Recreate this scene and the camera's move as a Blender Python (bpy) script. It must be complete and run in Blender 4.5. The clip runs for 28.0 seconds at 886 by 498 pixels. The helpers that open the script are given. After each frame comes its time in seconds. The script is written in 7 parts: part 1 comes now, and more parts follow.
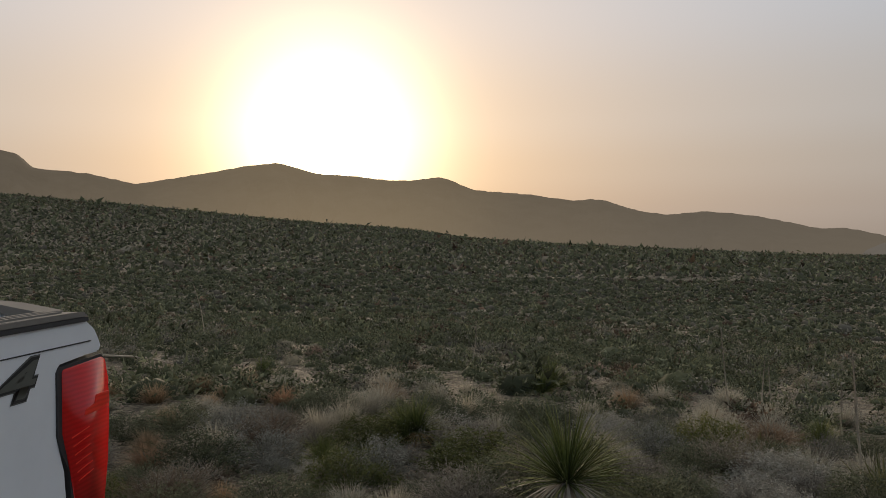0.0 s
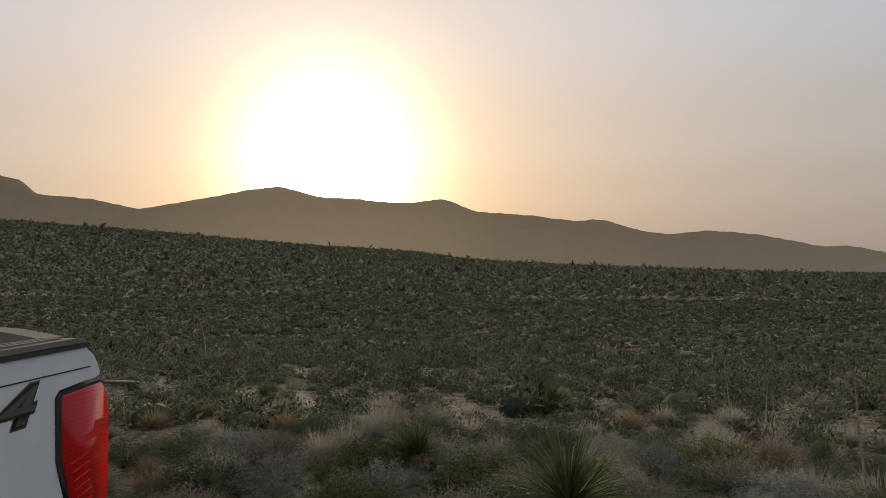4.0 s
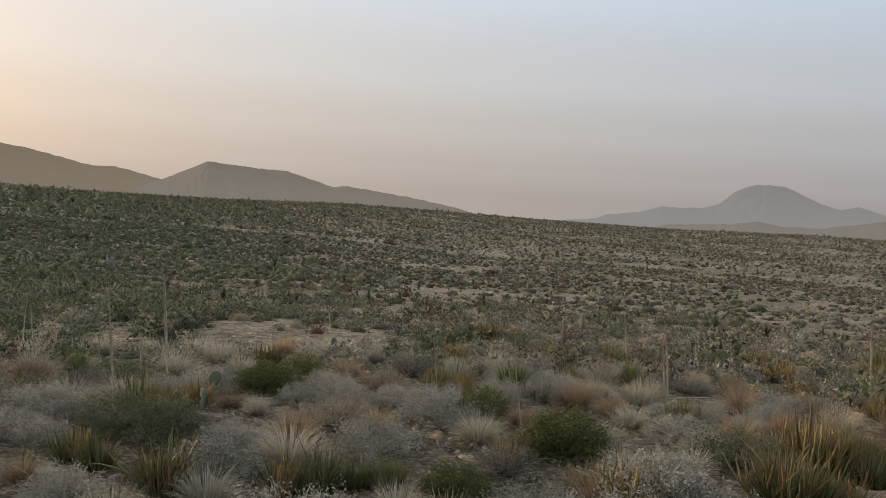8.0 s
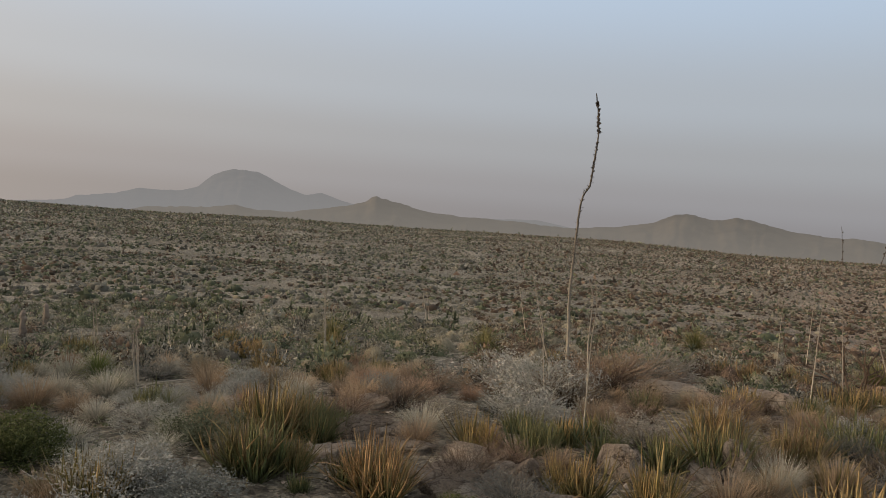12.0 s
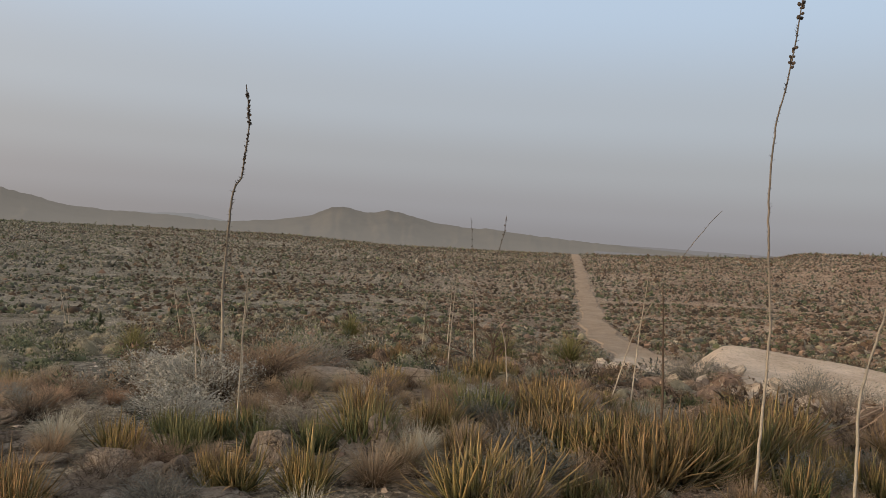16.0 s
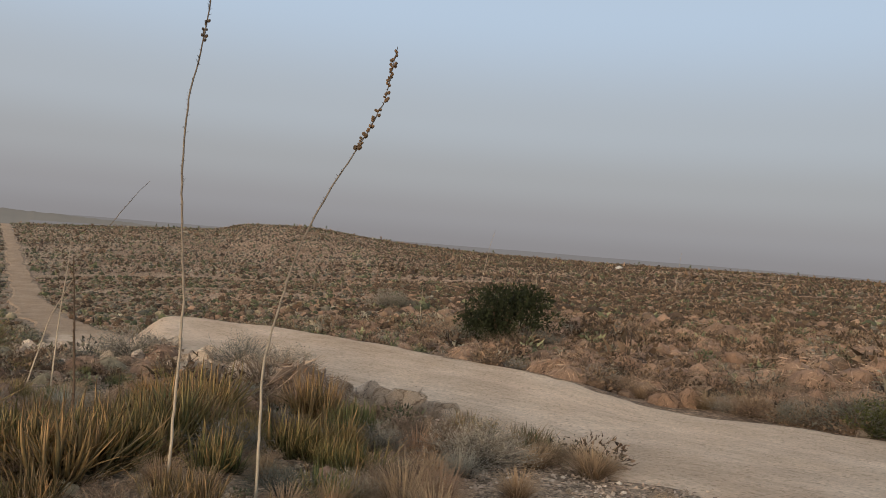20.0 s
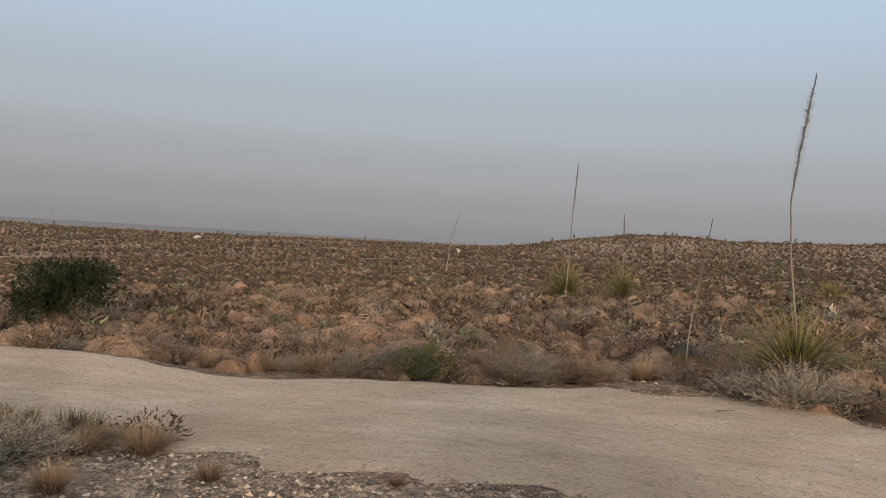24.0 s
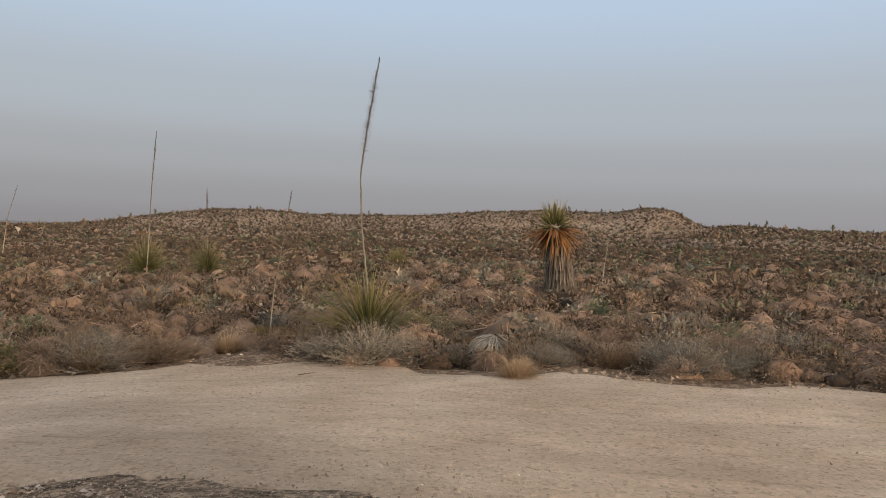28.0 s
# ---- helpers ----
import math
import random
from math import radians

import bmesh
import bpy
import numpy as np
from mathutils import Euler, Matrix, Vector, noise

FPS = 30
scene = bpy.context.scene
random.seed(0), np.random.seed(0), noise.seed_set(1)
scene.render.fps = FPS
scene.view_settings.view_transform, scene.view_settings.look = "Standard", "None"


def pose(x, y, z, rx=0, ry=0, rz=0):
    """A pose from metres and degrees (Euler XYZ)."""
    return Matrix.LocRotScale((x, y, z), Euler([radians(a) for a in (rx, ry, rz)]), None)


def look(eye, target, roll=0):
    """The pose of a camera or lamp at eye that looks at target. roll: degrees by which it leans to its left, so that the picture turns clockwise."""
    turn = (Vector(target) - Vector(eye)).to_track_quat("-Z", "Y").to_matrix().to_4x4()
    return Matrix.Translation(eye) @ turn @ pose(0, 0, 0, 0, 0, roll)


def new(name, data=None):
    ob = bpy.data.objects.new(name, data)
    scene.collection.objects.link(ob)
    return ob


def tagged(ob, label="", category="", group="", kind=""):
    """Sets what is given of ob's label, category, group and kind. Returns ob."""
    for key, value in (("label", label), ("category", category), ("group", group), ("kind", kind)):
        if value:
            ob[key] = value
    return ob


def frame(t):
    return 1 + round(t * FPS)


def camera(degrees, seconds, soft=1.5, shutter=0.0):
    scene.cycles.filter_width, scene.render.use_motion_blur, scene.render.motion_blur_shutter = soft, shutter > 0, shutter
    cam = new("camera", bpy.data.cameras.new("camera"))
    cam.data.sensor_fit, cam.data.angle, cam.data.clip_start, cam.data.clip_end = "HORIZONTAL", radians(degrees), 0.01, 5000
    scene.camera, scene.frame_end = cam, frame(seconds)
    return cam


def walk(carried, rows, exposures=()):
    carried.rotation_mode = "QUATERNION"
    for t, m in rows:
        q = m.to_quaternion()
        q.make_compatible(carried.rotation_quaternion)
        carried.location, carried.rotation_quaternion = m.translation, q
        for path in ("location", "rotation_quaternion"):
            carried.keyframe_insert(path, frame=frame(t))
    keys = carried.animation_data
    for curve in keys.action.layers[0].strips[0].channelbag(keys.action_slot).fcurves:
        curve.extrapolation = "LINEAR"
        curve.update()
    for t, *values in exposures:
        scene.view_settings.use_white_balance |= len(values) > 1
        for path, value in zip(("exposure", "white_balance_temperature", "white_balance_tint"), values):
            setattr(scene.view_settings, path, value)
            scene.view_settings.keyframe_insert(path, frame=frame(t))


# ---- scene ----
cam = camera(58.4, 28.0, 0.5)
PATH = [
    (0, (0.356, -0.544, 1.649), (0.563, 1.444, 1.626), -0.3),
    (0.5, (0.337, -0.536, 1.655), (0.456, 1.46, 1.637), -0.4),
    (1, (0.328, -0.533, 1.664), (0.401, 1.466, 1.661), -0.5),
    (1.5, (0.331, -0.546, 1.667), (0.376, 1.453, 1.681), -0.6),
    (2, (0.325, -0.551, 1.668), (0.365, 1.449, 1.696), -0.7),
    (2.5, (0.328, -0.556, 1.667), (0.362, 1.444, 1.7), -0.9),
    (4.5, (0.379, -0.577, 1.65), (0.693, 1.398, 1.678), -0.4),
    (5, (0.327, -0.661, 1.677), (0.787, 1.285, 1.678), 0.4),
    (5.5, (0.281, -0.72, 1.686), (0.954, 1.163, 1.664), 0.9),
    (6, (0.241, -0.755, 1.679), (1.123, 1.038, 1.627), 1.4),
    (6.5, (0.262, -0.758, 1.676), (1.301, 0.949, 1.602), 1.7),
    (7, (0.273, -0.772, 1.678), (1.449, 0.843, 1.573), 2.0),
    (7.5, (0.278, -0.787, 1.681), (1.752, 0.56, 1.562), 2.8),
    (8, (0.266, -0.793, 1.68), (1.911, 0.337, 1.544), 3.3),
    (8.5, (0.259, -0.797, 1.684), (1.997, 0.182, 1.546), 3.5),
    (9, (0.249, -0.813, 1.686), (2.069, 0.006, 1.556), 3.6),
    (9.5, (0.264, -0.81, 1.691), (2.142, -0.134, 1.566), 3.7),
    (10, (0.268, -0.82, 1.697), (2.198, -0.306, 1.579), 3.9),
    (10.5, (0.266, -0.833, 1.699), (2.234, -0.495, 1.589), 4.1),
    (11, (0.268, -0.851, 1.693), (2.254, -0.642, 1.589), 4.2),
    (11.5, (0.252, -0.878, 1.697), (2.249, -0.817, 1.6), 4.2),
    (12, (0.228, -0.896, 1.703), (2.225, -0.964, 1.612), 4.5),
    (12.5, (0.228, -0.905, 1.697), (2.218, -1.08, 1.613), 4.9),
    (13, (0.207, -0.912, 1.709), (2.184, -1.2, 1.627), 4.7),
    (13.5, (0.2, -0.914, 1.708), (2.154, -1.333, 1.634), 4.7),
    (15.5, (0.101, -0.866, 1.67), (1.949, -1.628, 1.618), 4.2),
    (16, (0.127, -0.94, 1.695), (1.921, -1.823, 1.65), 4.1),
    (16.5, (0.14, -1.001, 1.719), (1.854, -2.031, 1.679), 4.3),
    (17, (0.157, -1.039, 1.716), (1.808, -2.167, 1.676), 4.7),
    (17.5, (0.145, -1.069, 1.705), (1.675, -2.357, 1.678), 5.0),
    (18, (0.176, -1.121, 1.729), (1.574, -2.551, 1.712), 5.1),
    (18.5, (0.178, -1.162, 1.731), (1.431, -2.72, 1.713), 5.2),
    (19, (0.164, -1.184, 1.74), (1.274, -2.847, 1.721), 5.2),
    (19.5, (0.114, -1.198, 1.726), (1.111, -2.932, 1.713), 4.8),
    (20, (0.114, -1.226, 1.729), (0.972, -3.032, 1.714), 4.6),
    (20.5, (0.119, -1.202, 1.736), (0.856, -3.061, 1.716), 4.2),
    (21, (0.045, -1.229, 1.712), (0.626, -3.143, 1.689), 4.1),
    (21.5, (0.028, -1.221, 1.716), (0.49, -3.167, 1.693), 3.9),
    (23.5, (-0.131, -1.24, 1.747), (-0.174, -3.239, 1.728), 3.3),
    (24, (-0.157, -1.234, 1.748), (-0.309, -3.228, 1.727), 3.4),
    (24.5, (-0.132, -1.257, 1.738), (-0.399, -3.239, 1.712), 3.8),
    (25, (-0.132, -1.26, 1.727), (-0.597, -3.205, 1.703), 4.1),
    (25.5, (-0.124, -1.279, 1.717), (-0.72, -3.188, 1.687), 4.1),
    (26, (-0.166, -1.292, 1.72), (-0.876, -3.161, 1.682), 3.8),
    (26.5, (-0.187, -1.283, 1.728), (-1.022, -3.1, 1.692), 3.3),
    (27, (-0.203, -1.257, 1.732), (-1.161, -3.013, 1.697), 3.0),
    (27.5, (-0.215, -1.242, 1.734), (-1.244, -2.957, 1.697), 2.7),
    (28, (-0.229, -1.22, 1.729), (-1.338, -2.884, 1.692), 2.1),
]
# Brightness follows the camera's own exposure: darker towards the sun, brighter away from it.
EXPOSURES = [(0, -0.64), (2.5, -0.64), (5, -0.6), (6, -0.45), (7, -0.3), (8, 0.04), (9, 0.08), (10, -0.04), (11, -0.14), (13, -0.06), (16, -0.04), (20, -0.1), (28, -0.05)]
walk(cam, [(t, look(eye, target, roll)) for t, eye, target, roll in PATH], EXPOSURES)

# ---- light: a low sun behind a dusty sky ----
SUN_AZ, SUN_EL = 2.2, 6.9
SUN_DIR = Vector((-math.sin(radians(SUN_AZ)) * math.cos(radians(SUN_EL)),
                  math.cos(radians(SUN_AZ)) * math.cos(radians(SUN_EL)), math.sin(radians(SUN_EL))))


def make_world():
    world = bpy.data.worlds.new("dusty_sky")
    scene.world = world
    world.use_nodes = True
    nt = world.node_tree
    nt.nodes.clear()
    N, L = nt.nodes.new, nt.links.new
    out = N("ShaderNodeOutputWorld")
    sky = N("ShaderNodeTexSky")
    sky.sky_type = "NISHITA"
    sky.sun_disc = False
    sky.sun_elevation = radians(SUN_EL)
    sky.sun_rotation = radians(-SUN_AZ)
    sky.air_density, sky.dust_density, sky.ozone_density = 1.2, 4.0, 1.0
    bg_sky = N("ShaderNodeBackground")
    bg_sky.inputs["Strength"].default_value = 0.012
    L(sky.outputs[0], bg_sky.inputs[0])
    co = N("ShaderNodeTexCoord")
    nrm = N("ShaderNodeVectorMath")
    nrm.operation = "NORMALIZE"
    L(co.outputs["Generated"], nrm.inputs[0])
    sep = N("ShaderNodeSeparateXYZ")
    L(nrm.outputs[0], sep.inputs[0])
    # dust layer: grey-mauve low down, clearing to pale blue higher up
    ramp = N("ShaderNodeValToRGB")
    ramp.color_ramp.interpolation = "EASE"
    stops = [(0.0, (0.285, 0.275, 0.285)), (0.035, (0.325, 0.322, 0.34)), (0.085, (0.372, 0.385, 0.412)), (0.15, (0.425, 0.465, 0.52)),
             (0.29, (0.48, 0.59, 0.735)), (0.5, (0.50, 0.57, 0.66)), (1.0, (0.52, 0.51, 0.50))]
    els = ramp.color_ramp.elements
    while len(els) < len(stops):
        els.new(0.5)
    for e, (p, c) in zip(els, stops):
        e.position, e.color = p, (*c, 1)
    L(sep.outputs["Z"], ramp.inputs[0])
    dot = N("ShaderNodeVectorMath")
    dot.operation = "DOT_PRODUCT"
    L(nrm.outputs[0], dot.inputs[0])
    dot.inputs[1].default_value = SUN_DIR
    pos = N("ShaderNodeMath")
    pos.operation = "MAXIMUM"
    pos.inputs[1].default_value = 0.0
    L(dot.outputs["Value"], pos.inputs[0])
    total = ramp.outputs[0]
    # the dust is paler and warmer on the sun's whole side of the sky
    wide = N("ShaderNodeMath")
    wide.operation = "MULTIPLY_ADD"
    wide.inputs[1].default_value, wide.inputs[2].default_value = 0.5, 0.5
    L(dot.outputs["Value"], wide.inputs[0])
    # forward-scattered light round the sun
    for source, power, col in ((wide, 3, (0.32, 0.22, 0.115)), (pos, 9, (0.30, 0.16, 0.06)), (pos, 50, (0.24, 0.15, 0.06)), (pos, 200, (3.4, 3.0, 2.0))):
        pw = N("ShaderNodeMath")
        pw.operation = "POWER"
        pw.inputs[1].default_value = power
        L(source.outputs[0], pw.inputs[0])
        sc = N("ShaderNodeVectorMath")
        sc.operation = "SCALE"
        sc.inputs[0].default_value = col
        L(pw.outputs[0], sc.inputs["Scale"])
        ad = N("ShaderNodeVectorMath")
        ad.operation = "ADD"
        L(total, ad.inputs[0])
        L(sc.outputs[0], ad.inputs[1])
        total = ad.outputs[0]
    bg = N("ShaderNodeBackground")
    L(total, bg.inputs[0])
    both = N("ShaderNodeAddShader")
    L(bg_sky.outputs[0], both.inputs[0])
    L(bg.outputs[0], both.inputs[1])
    L(both.outputs[0], out.inputs[0])


make_world()
sun = new("sun", bpy.data.lights.new("sun", "SUN"))
sun.data.energy, sun.data.angle, sun.data.color = 4.0, radians(12), (1.0, 0.78, 0.55)
sun.matrix_world = look(SUN_DIR * 50, (0, 0, 0))


# ---- noise and mesh helpers ----
def hash2(i, j, seed):
    h = (i * 374761393 + j * 668265263 + seed * 974634777) & 0xFFFFFFFF
    h = ((h ^ (h >> 13)) * 1274126177) & 0xFFFFFFFF
    return ((h ^ (h >> 16)) & 0xFFFF) / 65535.0


def vnoise(x, y, seed=0):
    x, y = np.asarray(x, float), np.asarray(y, float)
    i, j = np.floor(x).astype(np.int64), np.floor(y).astype(np.int64)
    u, v = x - i, y - j
    u, v = u * u * (3 - 2 * u), v * v * (3 - 2 * v)
    a, b = hash2(i, j, seed), hash2(i + 1, j, seed)
    c, d = hash2(i, j + 1, seed), hash2(i + 1, j + 1, seed)
    return (a * (1 - u) + b * u) * (1 - v) + (c * (1 - u) + d * u) * v - 0.5


def fbm(x, y, seed=0, octaves=4):
    return sum(vnoise(x * 2**k, y * 2**k, seed + 17 * k) / 2**k for k in range(octaves))


def mesh_np(name, V, F, mats=(), smooth=True, tip=None, mat_index=None):
    """A mesh from arrays: V (n, 3), F (m, 3 or 4)."""
    V, F = np.ascontiguousarray(V, np.float32), np.ascontiguousarray(F, np.int32)
    me = bpy.data.meshes.new(name)
    k = F.shape[1]
    me.vertices.add(len(V))
    me.vertices.foreach_set("co", V.ravel())
    me.loops.add(F.size)
    me.loops.foreach_set("vertex_index", F.ravel())
    me.polygons.add(len(F))
    me.polygons.foreach_set("loop_start", np.arange(0, F.size, k, dtype=np.int32))
    me.polygons.foreach_set("loop_total", np.full(len(F), k, np.int32))
    me.polygons.foreach_set("use_smooth", np.full(len(F), smooth, bool))
    for m in mats:
        me.materials.append(m)
    if mat_index is not None:
        me.polygons.foreach_set("material_index", np.ascontiguousarray(mat_index, np.int32))
    if tip is not None:
        at = me.attributes.new("tip", "FLOAT", "POINT")
        at.data.foreach_set("value", np.ascontiguousarray(tip, np.float32))
    me.update(calc_edges=True)
    return me


def grid_faces(rows, cols, closed=False):
    i, j = np.meshgrid(np.arange(rows - 1), np.arange(cols if closed else cols - 1), indexing="ij")
    a, b = i * cols + j, i * cols + (j + 1) % cols
    return np.stack([a, b, b + cols, a + cols], -1).reshape(-1, 4)


def part(name, me, parent, label="", m=None):
    ob = new(name, me)
    ob.parent = parent
    if m is not None:
        ob.matrix_basis = m
    if label:
        ob["label"] = label
    return ob


# ---- materials ----
def material(name, base, rough=0.9):
    mat = bpy.data.materials.new(name)
    mat.use_nodes = True
    nt = mat.node_tree
    bsdf = nt.nodes["Principled BSDF"]
    bsdf.inputs["Base Color"].default_value = (*base, 1)
    bsdf.inputs["Roughness"].default_value = rough
    bsdf.inputs["Specular IOR Level"].default_value = 0.25
    return mat, nt, bsdf


def ramp_node(nt, fac, stops):
    r = nt.nodes.new("ShaderNodeValToRGB")
    els = r.color_ramp.elements
    while len(els) < len(stops):
        els.new(0.5)
    for e, (p, c) in zip(els, stops):
        e.position, e.color = p, (*c, 1)
    nt.links.new(fac, r.inputs[0])
    return r.outputs[0]


def noise_node(nt, scale, detail=4, rough=0.55, coord="Object"):
    co = nt.nodes.new("ShaderNodeTexCoord")
    n = nt.nodes.new("ShaderNodeTexNoise")
    n.inputs["Scale"].default_value, n.inputs["Detail"].default_value, n.inputs["Roughness"].default_value = scale, detail, rough
    nt.links.new(co.outputs[coord], n.inputs["Vector"])
    return n.outputs["Fac"]


def mix_node(nt, fac, a, b, kind="MIX"):
    m = nt.nodes.new("ShaderNodeMix")
    m.data_type, m.blend_type = "RGBA", kind
    for sock, v in ((m.inputs["Factor"], fac), (m.inputs[6], a), (m.inputs[7], b)):
        if isinstance(v, (int, float)):
            sock.default_value = v
        elif isinstance(v, tuple):
            sock.default_value = (*v, 1)
        else:
            nt.links.new(v, sock)
    return m.outputs[2]


def bump_node(nt, bsdf, height, strength, distance):
    b = nt.nodes.new("ShaderNodeBump")
    b.inputs["Strength"].default_value, b.inputs["Distance"].default_value = strength, distance
    nt.links.new(height, b.inputs["Height"])
    nt.links.new(b.outputs[0], bsdf.inputs["Normal"])
    return b


def voronoi_node(nt, scale, out="Color"):
    co = nt.nodes.new("ShaderNodeTexCoord")
    v = nt.nodes.new("ShaderNodeTexVoronoi")
    v.inputs["Scale"].default_value = scale
    nt.links.new(co.outputs["Object"], v.inputs["Vector"])
    return v.outputs[out]


def pebble_node(nt, scale):
    """Light and dark stones lying in the soil: one tone for each cell."""
    bw = nt.nodes.new("ShaderNodeRGBToBW")
    nt.links.new(voronoi_node(nt, scale), bw.inputs[0])
    return bw.outputs[0]


def math_node(nt, op, a, b):
    m = nt.nodes.new("ShaderNodeMath")
    m.operation = op
    for sock, v in zip(m.inputs, (a, b)):
        if isinstance(v, (int, float)):
            sock.default_value = v
        else:
            nt.links.new(v, sock)
    return m.outputs[0]


def ground_material():
    """Stony soil: grey-brown on the north and east slopes, blending by direction to pinker tan towards the south."""
    mat, nt, bsdf = material("dry_soil", (0.3, 0.25, 0.2))
    n = noise_node(nt, 0.09, 5)
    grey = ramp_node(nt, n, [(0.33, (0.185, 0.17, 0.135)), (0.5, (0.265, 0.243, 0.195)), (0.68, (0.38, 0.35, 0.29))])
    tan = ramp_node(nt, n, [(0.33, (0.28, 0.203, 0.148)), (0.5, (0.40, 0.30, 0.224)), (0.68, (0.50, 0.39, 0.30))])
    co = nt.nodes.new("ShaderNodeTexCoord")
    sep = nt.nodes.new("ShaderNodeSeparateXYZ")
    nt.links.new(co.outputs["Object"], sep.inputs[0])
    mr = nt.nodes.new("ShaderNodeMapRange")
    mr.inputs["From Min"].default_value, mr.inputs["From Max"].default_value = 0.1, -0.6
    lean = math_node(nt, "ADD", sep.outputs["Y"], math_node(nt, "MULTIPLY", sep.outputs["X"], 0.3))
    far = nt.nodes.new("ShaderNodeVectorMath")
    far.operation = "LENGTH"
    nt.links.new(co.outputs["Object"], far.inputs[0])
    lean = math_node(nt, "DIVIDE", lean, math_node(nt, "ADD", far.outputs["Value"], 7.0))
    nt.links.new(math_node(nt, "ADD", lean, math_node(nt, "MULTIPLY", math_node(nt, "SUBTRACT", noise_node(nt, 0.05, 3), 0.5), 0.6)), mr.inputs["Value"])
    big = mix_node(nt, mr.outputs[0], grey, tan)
    mid = ramp_node(nt, noise_node(nt, 1.6, 6, 0.65), [(0.3, (0.55, 0.54, 0.53)), (0.5, (0.95, 0.93, 0.9)), (0.7, (1.15, 1.1, 1.05))])
    fine = noise_node(nt, 28, 5, 0.7)
    fcol = ramp_node(nt, fine, [(0.3, (0.55, 0.55, 0.55)), (0.52, (1, 1, 1)), (0.7, (1.25, 1.22, 1.18))])
    stone = ramp_node(nt, pebble_node(nt, 9), [(0.2, (0.62, 0.6, 0.58)), (0.5, (0.95, 0.93, 0.9)), (0.66, (1.05, 1.03, 1.0)), (0.78, (1.4, 1.38, 1.35))])
    grit = ramp_node(nt, pebble_node(nt, 34), [(0.2, (0.6, 0.58, 0.56)), (0.5, (1, 1, 1)), (0.75, (1.55, 1.52, 1.48))])
    c = mix_node(nt, 1.0, mix_node(nt, 1.0, big, mid, "MULTIPLY"), fcol, "MULTIPLY")
    c = mix_node(nt, 1.0, mix_node(nt, 1.0, c, stone, "MULTIPLY"), grit, "MULTIPLY")
    nt.links.new(c, bsdf.inputs["Base Color"])
    h = math_node(nt, "ADD", fine, math_node(nt, "MULTIPLY", voronoi_node(nt, 9, "Distance"), -0.9))
    h = math_node(nt, "ADD", h, math_node(nt, "MULTIPLY", voronoi_node(nt, 34, "Distance"), -0.5))
    bump_node(nt, bsdf, h, 1.0, 0.06)
    return mat


def road_material():
    """Worn caliche: fine streaks along the wheel tracks, loose grit and pebbles."""
    mat, nt, bsdf = material("caliche_road", (0.5, 0.44, 0.36))
    big = ramp_node(nt, noise_node(nt, 0.7, 7, 0.65), [(0.3, (0.53, 0.415, 0.31)), (0.5, (0.64, 0.515, 0.40)), (0.7, (0.74, 0.62, 0.50))])
    fine = noise_node(nt, 22, 6, 0.75)
    fcol = ramp_node(nt, fine, [(0.30, (0.62, 0.585, 0.54)), (0.44, (1, 1, 1)), (0.72, (1.12, 1.11, 1.1))])
    uv = nt.nodes.new("ShaderNodeCombineXYZ")
    for k, name in enumerate(("along", "across")):
        at = nt.nodes.new("ShaderNodeAttribute")
        at.attribute_name = name
        nt.links.new(math_node(nt, "MULTIPLY", at.outputs["Fac"], (1.3, 6.0)[k]), uv.inputs[k])
    st = nt.nodes.new("ShaderNodeTexNoise")
    st.inputs["Scale"].default_value, st.inputs["Detail"].default_value, st.inputs["Roughness"].default_value = 1.0, 6, 0.65
    nt.links.new(uv.outputs[0], st.inputs["Vector"])
    streak = ramp_node(nt, st.outputs["Fac"], [(0.28, (0.70, 0.65, 0.59)), (0.40, (0.97, 0.955, 0.94)), (0.7, (1.10, 1.10, 1.10))])
    tr = nt.nodes.new("ShaderNodeAttribute")
    tr.attribute_name = "tip"
    rut = ramp_node(nt, tr.outputs["Fac"], [(0.0, (0.55, 0.50, 0.44)), (0.15, (0.92, 0.89, 0.85)), (0.9, (1.06, 1.05, 1.04))])
    grit = ramp_node(nt, pebble_node(nt, 30), [(0.12, (0.74, 0.72, 0.69)), (0.3, (1, 1, 1)), (0.68, (1, 1, 1)), (0.82, (1.12, 1.12, 1.12))])
    c = mix_node(nt, 1.0, mix_node(nt, 1.0, mix_node(nt, 1.0, mix_node(nt, 1.0, big, rut, "MULTIPLY"), fcol, "MULTIPLY"), grit, "MULTIPLY"), streak, "MULTIPLY")
    worn = ramp_node(nt, noise_node(nt, 0.3, 5, 0.6), [(0.36, (0.89, 0.87, 0.85)), (0.5, (1, 1, 1)), (0.66, (1.08, 1.08, 1.07))])
    c = mix_node(nt, 1.0, c, worn, "MULTIPLY")
    nt.links.new(c, bsdf.inputs["Base Color"])
    h = math_node(nt, "ADD", fine, math_node(nt, "MULTIPLY", st.outputs["Fac"], 1.2))
    h = math_node(nt, "ADD", h, math_node(nt, "MULTIPLY", voronoi_node(nt, 30, "Distance"), -0.2))
    bump_node(nt, bsdf, h, 0.9, 0.035)
    return mat


